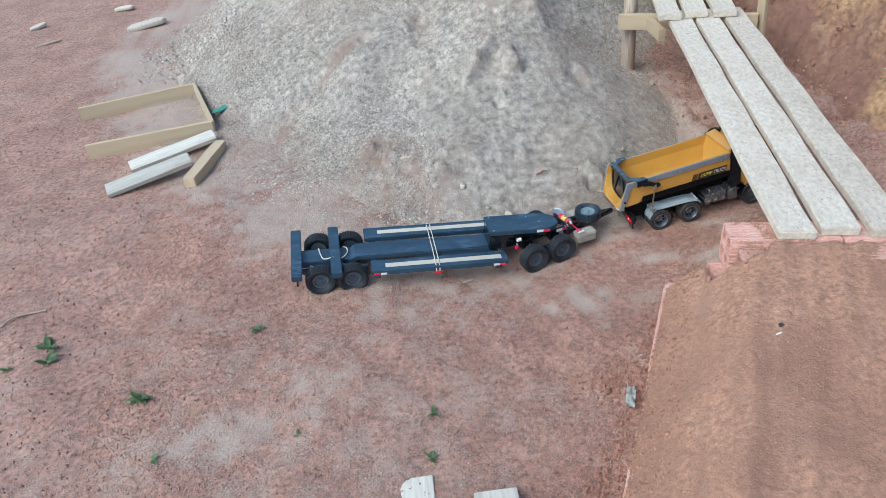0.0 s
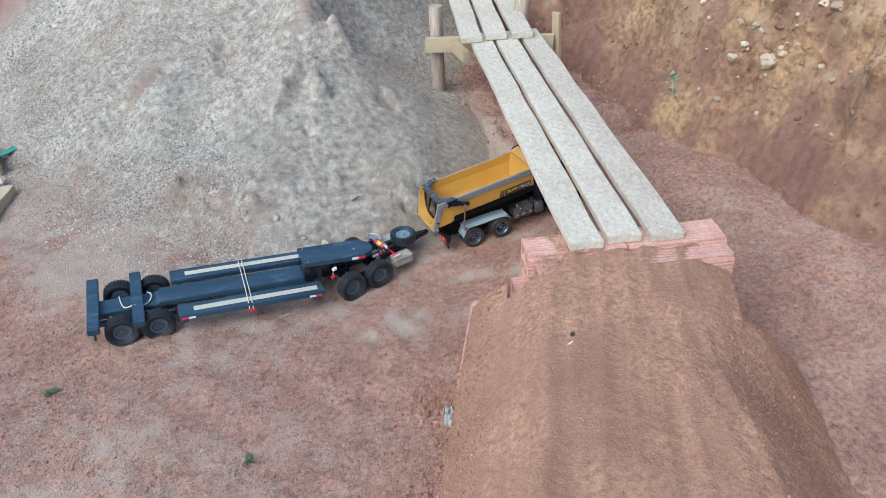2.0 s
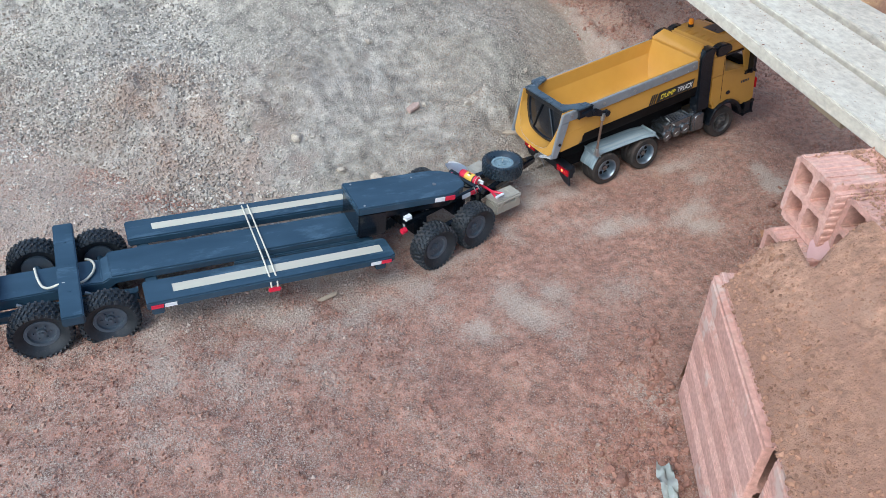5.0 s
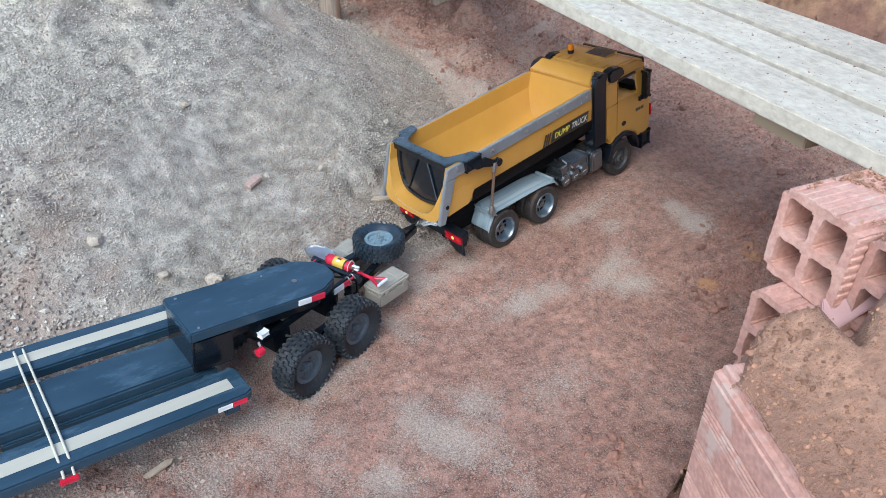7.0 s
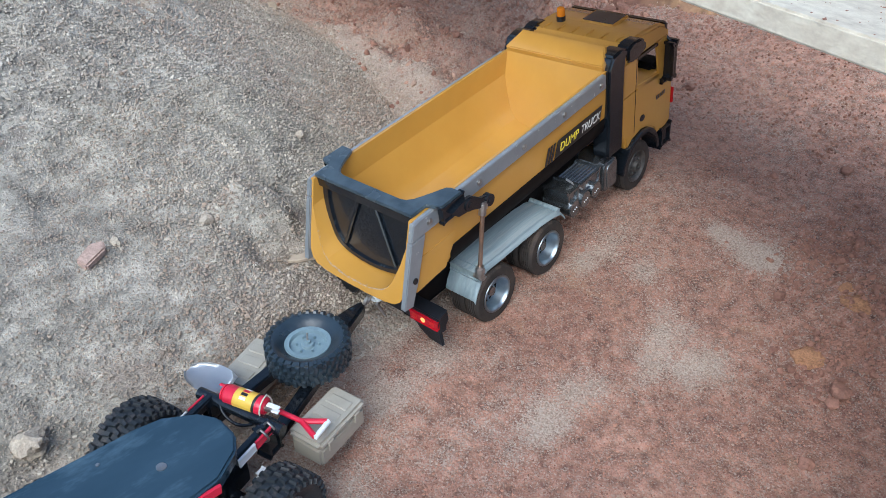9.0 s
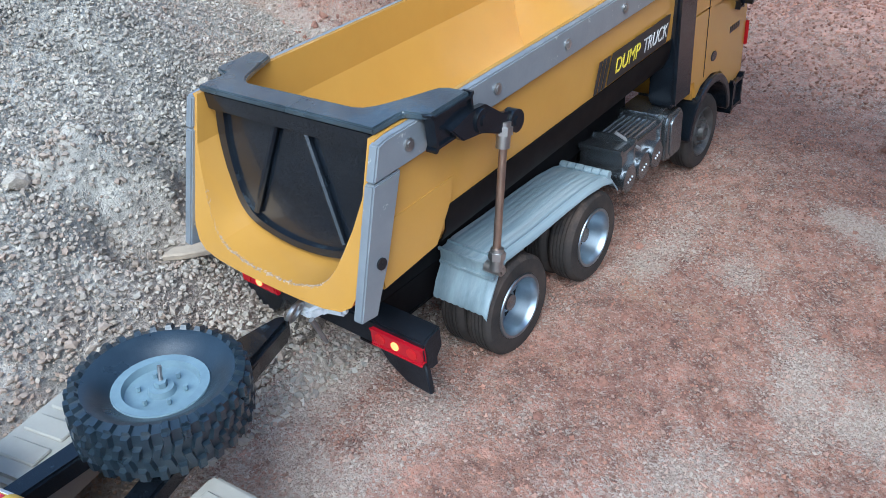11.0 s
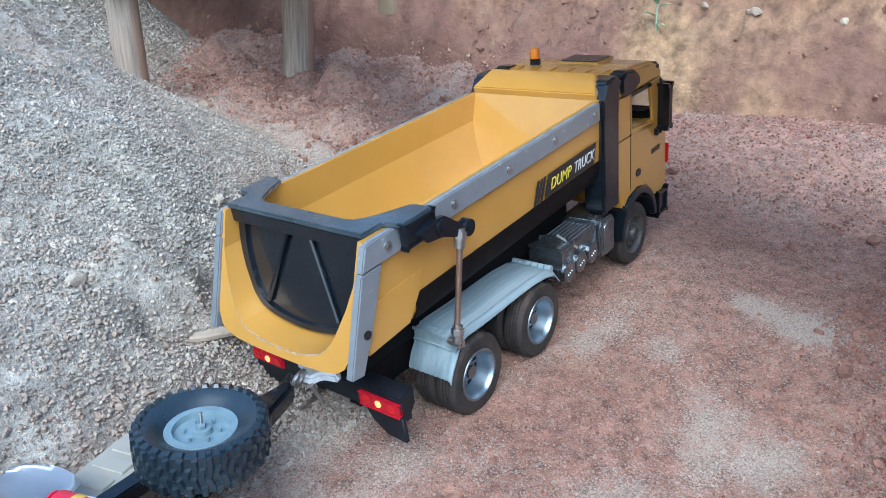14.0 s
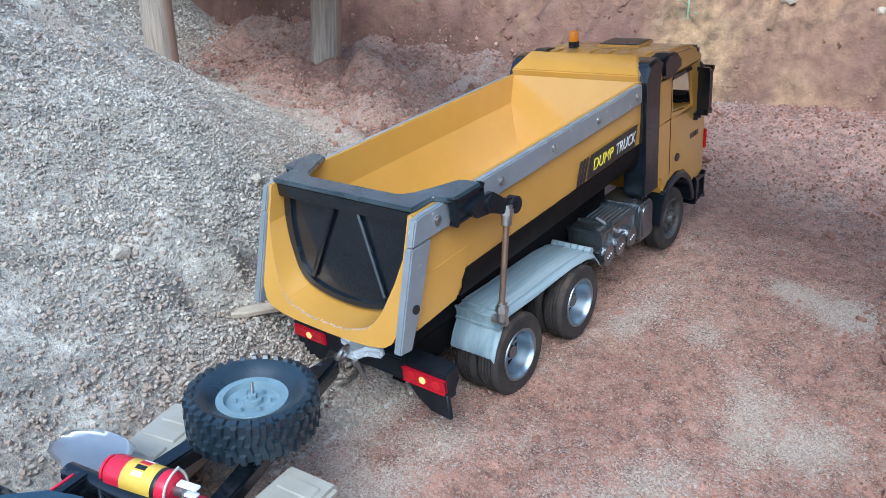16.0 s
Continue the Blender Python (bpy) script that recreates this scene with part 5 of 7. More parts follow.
BEIGE = mat("beige_plastic", (0.37, 0.345, 0.29), (0.32, 0.295, 0.245), 40, 0.55, dust_or_sheen=(DUSTC, 0.25))
MIRRORY = mat("bare_steel_blade", (0.86, 0.87, 0.88), (0.78, 0.79, 0.8), 30, 0.46, metal=1.0)
REFL_W = mat("white_reflector", (0.72, 0.72, 0.72), (0.66, 0.66, 0.66), 60, 0.35)

BED_M = pose(-0.590, 0.0037, -0.0002, 0.38, 6.9, -0.16)
trailer = thing("lowbed_trailer", BED_M, "black painted toy low-bed trailer with cream deck strips", "toy trailer")
DOLLY_M = pose(-0.432, 0.0127, -0.0016, 0.13, 0.9, 15.4)
TO_BED = BED_M.inverted() @ DOLLY_M  # dolly places seen from the bed


def crawler_tyre(R, w, n=30):
    """A knobbly tyre: one skin whose tread faces are raised as blocks."""
    h = w / 2
    prof = [(R * 0.53, -h * 0.50), (R * 0.64, -h * 0.70), (R * 0.755, -h * 0.96), (R * 0.82, -h), (R * 0.925, -h * 0.90), (R * 0.935, -h * 0.46), (R * 0.937, 0.0),
            (R * 0.935, h * 0.46), (R * 0.925, h * 0.90), (R * 0.82, h), (R * 0.755, h * 0.96), (R * 0.64, h * 0.70), (R * 0.53, h * 0.50), (R * 0.48, h * 0.4), (R * 0.48, -h * 0.4)]
    seg = 2 * n
    g = lathe(prof, seg, closed=True)
    raised = []
    for f in g.faces:
        c = f.calc_center_median()
        r, z = math.hypot(c.x, c.y), c.z / h
        i = int(round(math.atan2(c.y, c.x) / (2 * math.pi) * seg - 0.5)) % seg
        if r > R * 0.91:
            col = 0 if z < -0.46 else 1 if z < 0 else 2 if z < 0.46 else 3
            if (i + (0, 1, 0, 1)[col]) % 2 == 0:
                raised.append(f)
        elif r > R * 0.84 and abs(z) > 0.9:
            if (i + (0 if z < 0 else 1)) % 2 == 0:
                raised.append(f)
    for v in g.verts:
        if math.hypot(v.co.x, v.co.y) > R * 0.8:
            t = 0.09 * min(1, abs(v.co.z) / h) - 0.04 * (abs(v.co.z) / h > 0.8)
            v.co = Matrix.Rotation(t, 3, "Z") @ v.co
    bmesh.ops.inset_individual(g, faces=raised, thickness=0.0009, depth=R * 0.060)
    g.transform(Euler((radians(90), 0, 0)).to_matrix().to_4x4())
    return g


TYRE_ME = None


def crawler_wheel(parent, m, side, rim_mat, name="wheel", label="", as_thing=False):
    """An off-road wheel; its axis is y, its face on the given side."""
    global TYRE_ME
    R, w = 0.0485, 0.036
    g = bmesh.new()
    prof = [(0.0262, 0.0088), (0.0256, 0.0100), (0.0205, 0.0098), (0.0195, 0.0050), (0.0160, 0.0042), (0.0075, 0.0045), (0.0066, 0.0085), (0.0035, 0.0090), (0.003, -0.013), (0.0250, -0.014)]
    lathe(prof, 36, g, closed=True)
    g.transform(Euler((radians(90 if side < 0 else -90), 0, 0)).to_matrix().to_4x4())
    wh = part(name, g, rim_mat, parent, label)
    wh.matrix_local = m
    if TYRE_ME is None:
        t = part("tyre", crawler_tyre(R, w), RUBBER2, wh, "knobbly black tyre", 30)
        TYRE_ME = t.data
    else:
        t = tagged(new("tyre", TYRE_ME), "knobbly black tyre")
        t.parent = wh
    for k in range(6):
        a = k * math.pi / 3
        part("lug_nut", rod((0.0125 * math.cos(a), side * 0.005, 0.0125 * math.sin(a)), (0.0125 * math.cos(a), side * 0.0085, 0.0125 * math.sin(a)), 0.0013, 6), rim_mat, wh)
    part("axle_nut", rod((0, side * 0.008, 0), (0, side * 0.0125, 0), 0.0034, 6), rim_mat, wh)
    return wh


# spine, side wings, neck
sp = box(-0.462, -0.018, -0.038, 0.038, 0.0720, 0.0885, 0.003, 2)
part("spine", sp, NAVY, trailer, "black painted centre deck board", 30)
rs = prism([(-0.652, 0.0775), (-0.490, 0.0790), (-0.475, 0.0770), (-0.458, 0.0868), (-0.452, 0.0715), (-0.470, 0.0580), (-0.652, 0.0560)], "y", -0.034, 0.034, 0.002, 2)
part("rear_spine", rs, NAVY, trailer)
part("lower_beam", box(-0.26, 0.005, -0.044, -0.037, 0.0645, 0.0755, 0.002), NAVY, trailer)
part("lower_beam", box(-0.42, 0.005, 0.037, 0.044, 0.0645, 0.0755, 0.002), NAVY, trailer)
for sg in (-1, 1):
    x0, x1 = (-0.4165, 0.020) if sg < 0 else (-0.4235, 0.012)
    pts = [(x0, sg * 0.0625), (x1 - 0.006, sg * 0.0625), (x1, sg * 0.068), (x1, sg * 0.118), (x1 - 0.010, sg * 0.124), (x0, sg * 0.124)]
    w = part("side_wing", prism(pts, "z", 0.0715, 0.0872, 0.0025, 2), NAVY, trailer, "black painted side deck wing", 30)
    st = box(x0 + 0.045, x1 - 0.020, sg * 0.084, sg * 0.104, 0.0865, 0.0878, 0.0004, 1)
    part("deck_strip", st, CREAM, w, "cream bare strip along the wing")
    for a, mt in ((x0 + 0.006, RED), (x0 + 0.027, REFL_W)) if sg < 0 else ():
        part("reflector", box(a, a + 0.019, sg * 0.1235, sg * 0.1255, 0.0755, 0.0815, 0.0004, 1), mt, w)
    for a, mt in ((x1 - 0.050, REFL_W), (x1 - 0.030, RED)):
        part("reflector", box(a, a + 0.019, sg * 0.1235, sg * 0.1255, 0.0755, 0.0815, 0.0004, 1), mt, w)
for x in (-0.40, -0.008):
    part("crossbar", box(x - 0.010, x + 0.010, -0.120, 0.120, 0.0575, 0.0725, 0.002), NAVY, trailer)
neck_pts = [(-0.030, -0.0485), (0.150, -0.0480), (0.172, -0.0450), (0.198, -0.0290), (0.208, -0.0130), (0.208, 0.0130), (0.198, 0.0290), (0.172, 0.0450), (0.150, 0.0480), (-0.030, 0.0485)]
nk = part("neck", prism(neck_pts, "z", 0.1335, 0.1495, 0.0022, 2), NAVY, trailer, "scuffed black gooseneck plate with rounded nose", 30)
part("neck_block", box(-0.0275, 0.030, -0.0465, 0.0465, 0.0800, 0.1345, 0.003, 2), BLACK, nk)
part("neck_under", prism([(0.025, -0.042), (0.165, -0.038), (0.195, -0.015), (0.195, 0.015), (0.165, 0.038), (0.025, 0.042)], "z", 0.1160, 0.1340, 0.002, 2), BLACK, nk)
for a, mt in ((0.128, REFL_W), (0.150, RED)):
    part("reflector", box(a, a + 0.021, -0.0497, -0.0465, 0.1370, 0.1460, 0.0004, 1), mt, nk)
for x, y, r in ((0.145, -0.005, 0.0042), (-0.015, -0.040, 0.002), (-0.015, 0.038, 0.002), (0.11, 0.03, 0.0016)):
    part("screw_head", rod((x, y, 0.1490), (x, y, 0.1503), r, 14), STEEL, nk)
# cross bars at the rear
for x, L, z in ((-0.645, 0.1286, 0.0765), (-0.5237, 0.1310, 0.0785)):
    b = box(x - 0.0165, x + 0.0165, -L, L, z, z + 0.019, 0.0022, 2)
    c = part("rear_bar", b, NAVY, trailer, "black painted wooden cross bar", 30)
    for k in (-0.5, 0.05, 0.55):
        part("screw_head", rod((x, k * L, z + 0.0185), (x, k * L, z + 0.0197), 0.0028, 12), NAVY, c)
part("mud_bracket", box(-0.648, -0.642, -0.120, -0.104, 0.050, 0.080, 0.001), NAVY, trailer)


def cord(name, pts, r, parent, material=CORD, label=""):
    cu = bpy.data.curves.new(name, "CURVE")
    cu.dimensions, cu.bevel_depth, cu.bevel_resolution, cu.resolution_u = "3D", r, 2, 6
    s = cu.splines.new("NURBS")
    s.points.add(len(pts) - 1)
    for p, c in zip(s.points, pts):
        p.co = (*c, 1)
    s.use_endpoint_u, s.order_u = True, 3
    tmp = new(name, cu)
    me = bpy.data.meshes.new_from_object(tmp)
    bpy.data.objects.remove(tmp)
    me.polygons.foreach_set("use_smooth", np.full(len(me.polygons), True))
    me.materials.append(material)
    ob = new(name, me)
    if parent:
        ob.parent = parent
    if label:
        tagged(ob, label)
    return ob


cord("rope_loop", [(-0.574, 0.036, 0.079), (-0.571, 0.0, 0.083), (-0.561, -0.032, 0.081), (-0.531, -0.044, 0.1005), (-0.504, -0.034, 0.082), (-0.481, 0.0, 0.083), (-0.486, 0.034, 0.080), (-0.496, 0.040, 0.077)], 0.0021, trailer, label="white cord round the rear bar")
STRAP_FAR, STRAP_NEAR = -0.209, -0.215
for dx in (0.0, 0.011):
    cord("strap", [(STRAP_FAR + dx, 0.127, 0.077), (STRAP_FAR + dx, 0.126, 0.0895), (0.6 * STRAP_FAR + 0.4 * STRAP_NEAR + dx, 0.04, 0.0905), (0.4 * STRAP_FAR + 0.6 * STRAP_NEAR + dx, -0.04, 0.0905), (STRAP_NEAR + dx, -0.126, 0.0895), (STRAP_NEAR + dx, -0.128, 0.074)], 0.0016, trailer, label="thin white cord tied across the deck")
part("strap_clip", box(STRAP_NEAR - 0.006, STRAP_NEAR + 0.016, -0.132, -0.1265, 0.065, 0.074, 0.002), RED, trailer, "small red clip on the cord")
# rear bogie
for sg in (-1, 1):
    for x in (-0.574, -0.474):
        crawler_wheel(trailer, pose(x, sg * 0.0890, 0.0480), sg, RIMK)
    part("bogie_beam", box(-0.635, -0.425, sg * 0.040, sg * 0.050, 0.044, 0.058, 0.002), NAVY, trailer)
for x in (-0.574, -0.474):
    part("axle", rod((x, -0.085, 0.0480), (x, 0.085, 0.0480), 0.0065, 12), NAVY, trailer)
    part("axle_block", box(x - 0.02, x + 0.02, -0.045, 0.045, 0.040, 0.060, 0.003), NAVY, trailer)
    part("damper", rod((x - 0.03, -0.045, 0.072), (x + 0.02, -0.060, 0.050), 0.003, 8), STEEL, trailer)

# front dolly, turned under the neck
dol = part("dolly_frame", box(-0.095, 0.100, -0.0385, -0.0305, 0.084, 0.0945, 0.0015, 2, box(-0.095, 0.100, 0.0305, 0.0385, 0.084, 0.0945, 0.0015)), BLACK, trailer, "black dolly frame under the neck")
dol.matrix_local = TO_BED
part("turntable", rod((0.0, 0, 0.094), (0.0, 0, 0.112), 0.036, 24), BLACK, dol)
for sg in (-1, 1):
    for x in (-0.052, 0.052):
        crawler_wheel(trailer, TO_BED @ pose(x - 0.009, sg * 0.083, 0.0485), sg, RIMK)
    for k, (a, mt) in enumerate(((0.052, REFL_W), (0.075, RED))):
        part("reflector", box(a, a + 0.021, sg * 0.0395, sg * 0.0412, 0.085, 0.0935, 0.0004, 1), mt, dol)
    part("side_lamp", box(-0.104, -0.092, sg * 0.046, sg * 0.054, 0.112, 0.118, 0.001), REFL_W, dol)
    part("lamp_bracket", box(-0.100, -0.088, sg * 0.0305, sg * 0.050, 0.104, 0.113, 0.001), BLACK, dol)
    part("bracket_post", box(-0.095, -0.085, sg * 0.0305, sg * 0.0385, 0.090, 0.110, 0.001), BLACK, dol)
    part("side_lamp", box(0.056, 0.063, sg * 0.055, sg * 0.062, 0.076, 0.081, 0.001), REFL_W, dol)
    part("tail_bulb", rod((-0.108, sg * 0.043, 0.082), (-0.098, sg * 0.043, 0.082), 0.0062, 14), RED, dol)
    part("lamp_arm", rod((-0.096, sg * 0.034, 0.089), (-0.099, sg * 0.044, 0.081), 0.004, 8), BLACK, dol)
    part("link_rod", rod((-0.06, sg * 0.050, 0.085), (-0.02, sg * 0.062, 0.055), 0.0018, 8), STEEL, dol)
    part("leaf_beam", box(-0.075, 0.075, sg * 0.050, sg * 0.058, 0.044, 0.056, 0.002), BLACK, dol)
for x in (-0.052, 0.052):
    part("axle", rod((x - 0.008, -0.078, 0.0485), (x - 0.008, 0.078, 0.0485), 0.0065, 12), BLACK, dol)
    part("axle_block", box(x - 0.016, x + 0.016, -0.034, 0.034, 0.046, 0.083, 0.003), BLACK, dol)
part("cross_tube", rod((0.10, -0.05, 0.088), (0.10, 0.05, 0.088), 0.006, 12), BLACK, dol)
for sg in (-1, 1):
    b = prism([(0.095, sg * 0.040), (0.095, sg * 0.028), (0.205, sg * 0.012), (0.292, sg * 0.0), (0.296, sg * 0.006), (0.215, sg * 0.025)], "z", 0.058, 0.070, 0.0014, 2)
    part("drawbar", b, BLACK, dol)
    part("drop_plate", box(0.088, 0.104, sg * 0.028, sg * 0.040, 0.058, 0.090, 0.002), BLACK, dol)
part("drawbar_tip", prism([(0.230, -0.015), (0.237, -0.017), (0.300, -0.009), (0.307, -0.004), (0.300, 0.003), (0.237, 0.017), (0.230, 0.015)], "z", 0.056, 0.073, 0.003, 2), BLACK, dol)
ring = turned([(0.0075 + 0.0017 * math.cos(t), 0.0017 * math.sin(t)) for t in np.linspace(0, 2 * math.pi, 9)[:-1]], 18)
rg = part("tow_ring", ring, STEEL, dol)
rg.matrix_local = pose(0.311, -0.006, 0.072, 20, 0, 0)
for x in (0.085, 0.095):
    cord("wire_tie", [(x, -0.038, 0.098), (x, -0.045, 0.094), (x + 0.003, -0.044, 0.084), (x, -0.036, 0.080), (x - 0.002, -0.030, 0.090), (x, -0.038, 0.099)], 0.0012, dol, STEEL)

# ---- things carried on the drawbar ----
spare = crawler_wheel(None, DOLLY_M @ pose(0.197, -0.008, 0.0920, -90, 0, 0) @ Matrix.Diagonal((0.92, 0.82, 0.92, 1)), -1, RIMG, "spare_wheel")
for v in spare.children:
    if v.name.startswith("axle_nut"):
        part("valve", rod((0, -0.009, 0), (0.003, -0.021, 0.002), 0.0012, 8), STEEL, spare)
for v in spare.children:
    if v.name.startswith("tyre"):
        v.data = v.data.copy()
        v.data.materials[0] = RUBBER3
tagged(spare, "knobbly black spare wheel with blue-grey rim lying on a drawbar", "spare wheel")
part("spare_mount", rod((0, 0.012, 0), (0, 0.027, 0), 0.012, 16), NAVY, spare)


def toolbox(m, label):
    t = thing("toolbox", m, label, "toolbox", "toolboxes on the drawbar")
    body = box(-0.034, 0.034, -0.019, 0.019, 0.0, 0.024, 0.003, 2)
    part("body", body, BEIGE, t)
    lid = box(-0.035, 0.035, -0.020, 0.020, 0.0242, 0.033, 0.003, 2)
    li = part("lid", lid, BEIGE, t)
    for k in (-0.018, 0.0, 0.018):
        part("lid_rib", box(k - 0.006, k + 0.006, -0.013, 0.013, 0.0325, 0.0345, 0.0008, 1), BEIGE, li)
    for k in (-0.02, 0.02):
        part("latch", box(k - 0.004, k + 0.004, -0.0212, -0.019, 0.016, 0.028, 0.0008, 1), BEIGE, t)
    return t


toolbox(DOLLY_M @ pose(0.150, -0.062, 0.034, 0, 0, -4), "beige plastic toolbox hung beside the trailer drawbar")
toolbox(DOLLY_M @ pose(0.172, 0.050, 0.034, 0, 0, 4), "beige plastic toolbox hung beside the trailer drawbar")

ext = thing("fire_extinguisher", DOLLY_M @ pose(0.109, -0.001, 0.0945, 0, 0, 4) @ Matrix.Diagonal((0.82, 0.68, 0.82, 1)), "small red fire extinguisher with yellow label tied across a drawbar", "extinguisher")
RX = Euler((radians(90), 0, 0)).to_matrix().to_4x4()
body = lathe([(0.004, -0.036), (0.0085, -0.035), (0.0118, -0.031), (0.0122, -0.028), (0.0122, 0.026), (0.0115, 0.030), (0.0075, 0.033)], 28)
body.transform(RX)
part("cylinder", body, RED, ext)
lb = lathe([(0.01235, -0.014), (0.01245, -0.0138), (0.01245, 0.0172), (0.01235, 0.0175)], 28)
lb.transform(RX)
lab = part("label_band", lb, LABEL_Y, ext, "yellow paper label with coloured marks")
for k in range(4):
    a = radians(50 + 24 * k)
    m = Euler((0, -a + math.pi / 2, 0)).to_matrix().to_4x4()
    part("label_mark", box(-0.0018, 0.0018, -0.006, 0.004, 0.0122, 0.0127, m=m), (REFL_W, RED, DECAL_K, REFL_W)[k], lab, smooth_angle=0)
bk = lathe([(0.0124, 0.0176), (0.01252, 0.0178), (0.01252, 0.0215), (0.0124, 0.0217)], 28)
bk.transform(RX)
part("dark_band", bk, DECAL_K, ext)
part("valve", rod((0, -0.033, 0), (0, -0.043, 0.002), 0.0042, 12), STEEL, ext)
part("base_cap", rod((0, 0.0345, 0), (0, 0.0365, 0), 0.0105, 20), RED, ext)
part("lever", box(-0.003, 0.003, -0.056, -0.036, 0.006, 0.0085, 0.0008, 1), WHITE, ext)
part("lever_grip", box(-0.003, 0.003, -0.054, -0.034, -0.001, 0.0015, 0.0008, 1), WHITE, ext)
cord("hose", [(-0.004, 0.040, 0.001), (-0.016, 0.034, -0.006), (-0.023, 0.012, -0.016), (-0.022, -0.012, -0.018), (-0.014, -0.032, -0.010)], 0.0020, ext, BLACK)
cord("cord_tie", [(0.008, -0.028, 0.011), (0.014, -0.030, 0.004), (0.010, -0.034, -0.008), (-0.006, -0.034, -0.010), (-0.014, -0.032, 0.0), (-0.004, -0.030, 0.0128), (0.008, -0.029, 0.0122)], 0.0011, ext, CORD)

shov = thing("shovel", DOLLY_M @ pose(0.121, -0.002, 0.0800, 0, 0, 1), "toy shovel with bright steel blade and red handle", "shovel")
part("shaft", rod((0, -0.055, 0.001), (0, 0.045, 0.003), 0.0026, 12), RED, shov, "red shaft")
g = bmesh.new()
cols, rows = 9, 9
grid = []
for i in range(rows):
    u = i / (rows - 1)
    y = 0.034 + 0.052 * u
    hw = 0.0178 * math.sqrt(max(0.0, 1 - ((u - 0.42) / 0.60) ** 2)) + 0.0006
    grid.append([g.verts.new((hw * (2 * j / (cols - 1) - 1), y, 0.0045 + 0.003 * (2 * j / (cols - 1) - 1) ** 2 + 0.001 * u)) for j in range(cols)])
for i in range(rows - 1):
    for j in range(cols - 1):
        g.faces.new((grid[i][j], grid[i][j + 1], grid[i + 1][j + 1], grid[i + 1][j]))
bmesh.ops.solidify(g, geom=g.faces[:], thickness=0.0009)
part("blade", g, MIRRORY, shov, "bright steel blade", 60)
hd = rod((0, -0.052, 0.001), (-0.010, -0.074, 0.002), 0.0028, 10, rod((0, -0.052, 0.001), (0.010, -0.074, 0.002), 0.0028, 10))
hh = part("handle", hd, RED, shov)
part("grip", rod((-0.011, -0.075, 0.002), (0.011, -0.075, 0.002), 0.0026, 10), WHITE, hh)


# ---- loose stones, grains and clods ----
BITM = mat("dusty_brick", (0.40, 0.285, 0.235), (0.34, 0.24, 0.2), 40, 0.9, bump=0.001, bscale=200, fine=0.4)
STONEBIT = mat("sandy_rock", (0.44, 0.38, 0.30), (0.34, 0.28, 0.22), 50, 0.95, bump=0.002, bscale=150, fine=0.4)
rng = np.random.default_rng(7)


ICO_V = np.array([(0, 0, -1), (0.7236, -0.5257, -0.4472), (-0.2764, -0.8507, -0.4472), (-0.8944, 0, -0.4472), (-0.2764, 0.8507, -0.4472), (0.7236, 0.5257, -0.4472),
                  (0.2764, -0.8507, 0.4472), (-0.7236, -0.5257, 0.4472), (-0.7236, 0.5257, 0.4472), (0.2764, 0.8507, 0.4472), (0.8944, 0, 0.4472), (0, 0, 1)], float)
ICO_F = np.array([(0, 1, 2), (1, 0, 5), (0, 2, 3), (0, 3, 4), (0, 4, 5), (1, 5, 10), (2, 1, 6), (3, 2, 7), (4, 3, 8), (5, 4, 9), (1, 10, 6), (2, 6, 7), (3, 7, 8), (4, 8, 9), (5, 9, 10),
                  (6, 10, 11), (7, 6, 11), (8, 7, 11), (9, 8, 11), (10, 9, 11)])
OCT_V = np.array([(1, 0, 0), (-1, 0, 0), (0, 1, 0), (0, -1, 0), (0, 0, 1), (0, 0, -1)], float)
OCT_F = np.array([(0, 2, 4), (2, 1, 4), (1, 3, 4), (3, 0, 4), (2, 0, 5), (1, 2, 5), (3, 1, 5), (0, 3, 5)])


def pebble_mesh(name, X, Y, Z, size, flat=0.6, sink=0.25, seed=3, round_=False, tone=None, rough=0.0):
    """Many small stones in one mesh."""
    r = np.random.default_rng(seed)
    n = len(X)
    base, tri = (ICO_V, ICO_F) if round_ else (OCT_V, OCT_F)
    k = len(base)
    v = base[None] * (1 + r.uniform(-0.2 - rough, 0.2 + rough, (n, k, 1))) + r.uniform(-0.16, 0.16, (n, k, 3)) * (1 + rough)
    v = v * np.stack([r.uniform(0.85, 1.25, n), r.uniform(0.75, 1.05, n), r.uniform(0.55, 0.95, n)], -1)[:, None]
    q = r.normal(size=(n, 4))
    q /= np.linalg.norm(q, axis=1, keepdims=True)
    w, x, y, z = q.T
    Rm = np.stack([1 - 2 * (y * y + z * z), 2 * (x * y - z * w), 2 * (x * z + y * w), 2 * (x * y + z * w), 1 - 2 * (x * x + z * z), 2 * (y * z - x * w),
                   2 * (x * z - y * w), 2 * (y * z + x * w), 1 - 2 * (x * x + y * y)], -1).reshape(n, 3, 3)
    v = np.einsum("nij,nkj->nki", Rm, v) * (size[:, None, None] / 2)
    v[..., 2] *= flat + 0.25
    v += np.stack([X, Y, Z + size * (0.5 * flat - sink)], -1)[:, None]
    f = tri[None] + k * np.arange(n)[:, None, None]
    return mesh_of(name, v.reshape(-1, 3), f.reshape(-1, 3), False, None if tone is None else {"tone": np.repeat(tone, k)})


def jittered(x0, x1, y0, y1, step):
    """Places all over a patch, about one to each cell."""
    gx_, gy_ = np.meshgrid(np.arange(x0, x1, step), np.arange(y0, y1, step), indexing="ij")
    n = gx_.size
    return gx_.ravel() + rng.uniform(-0.5, 0.5, n) * step, gy_.ravel() + rng.uniform(-0.5, 0.5, n) * step


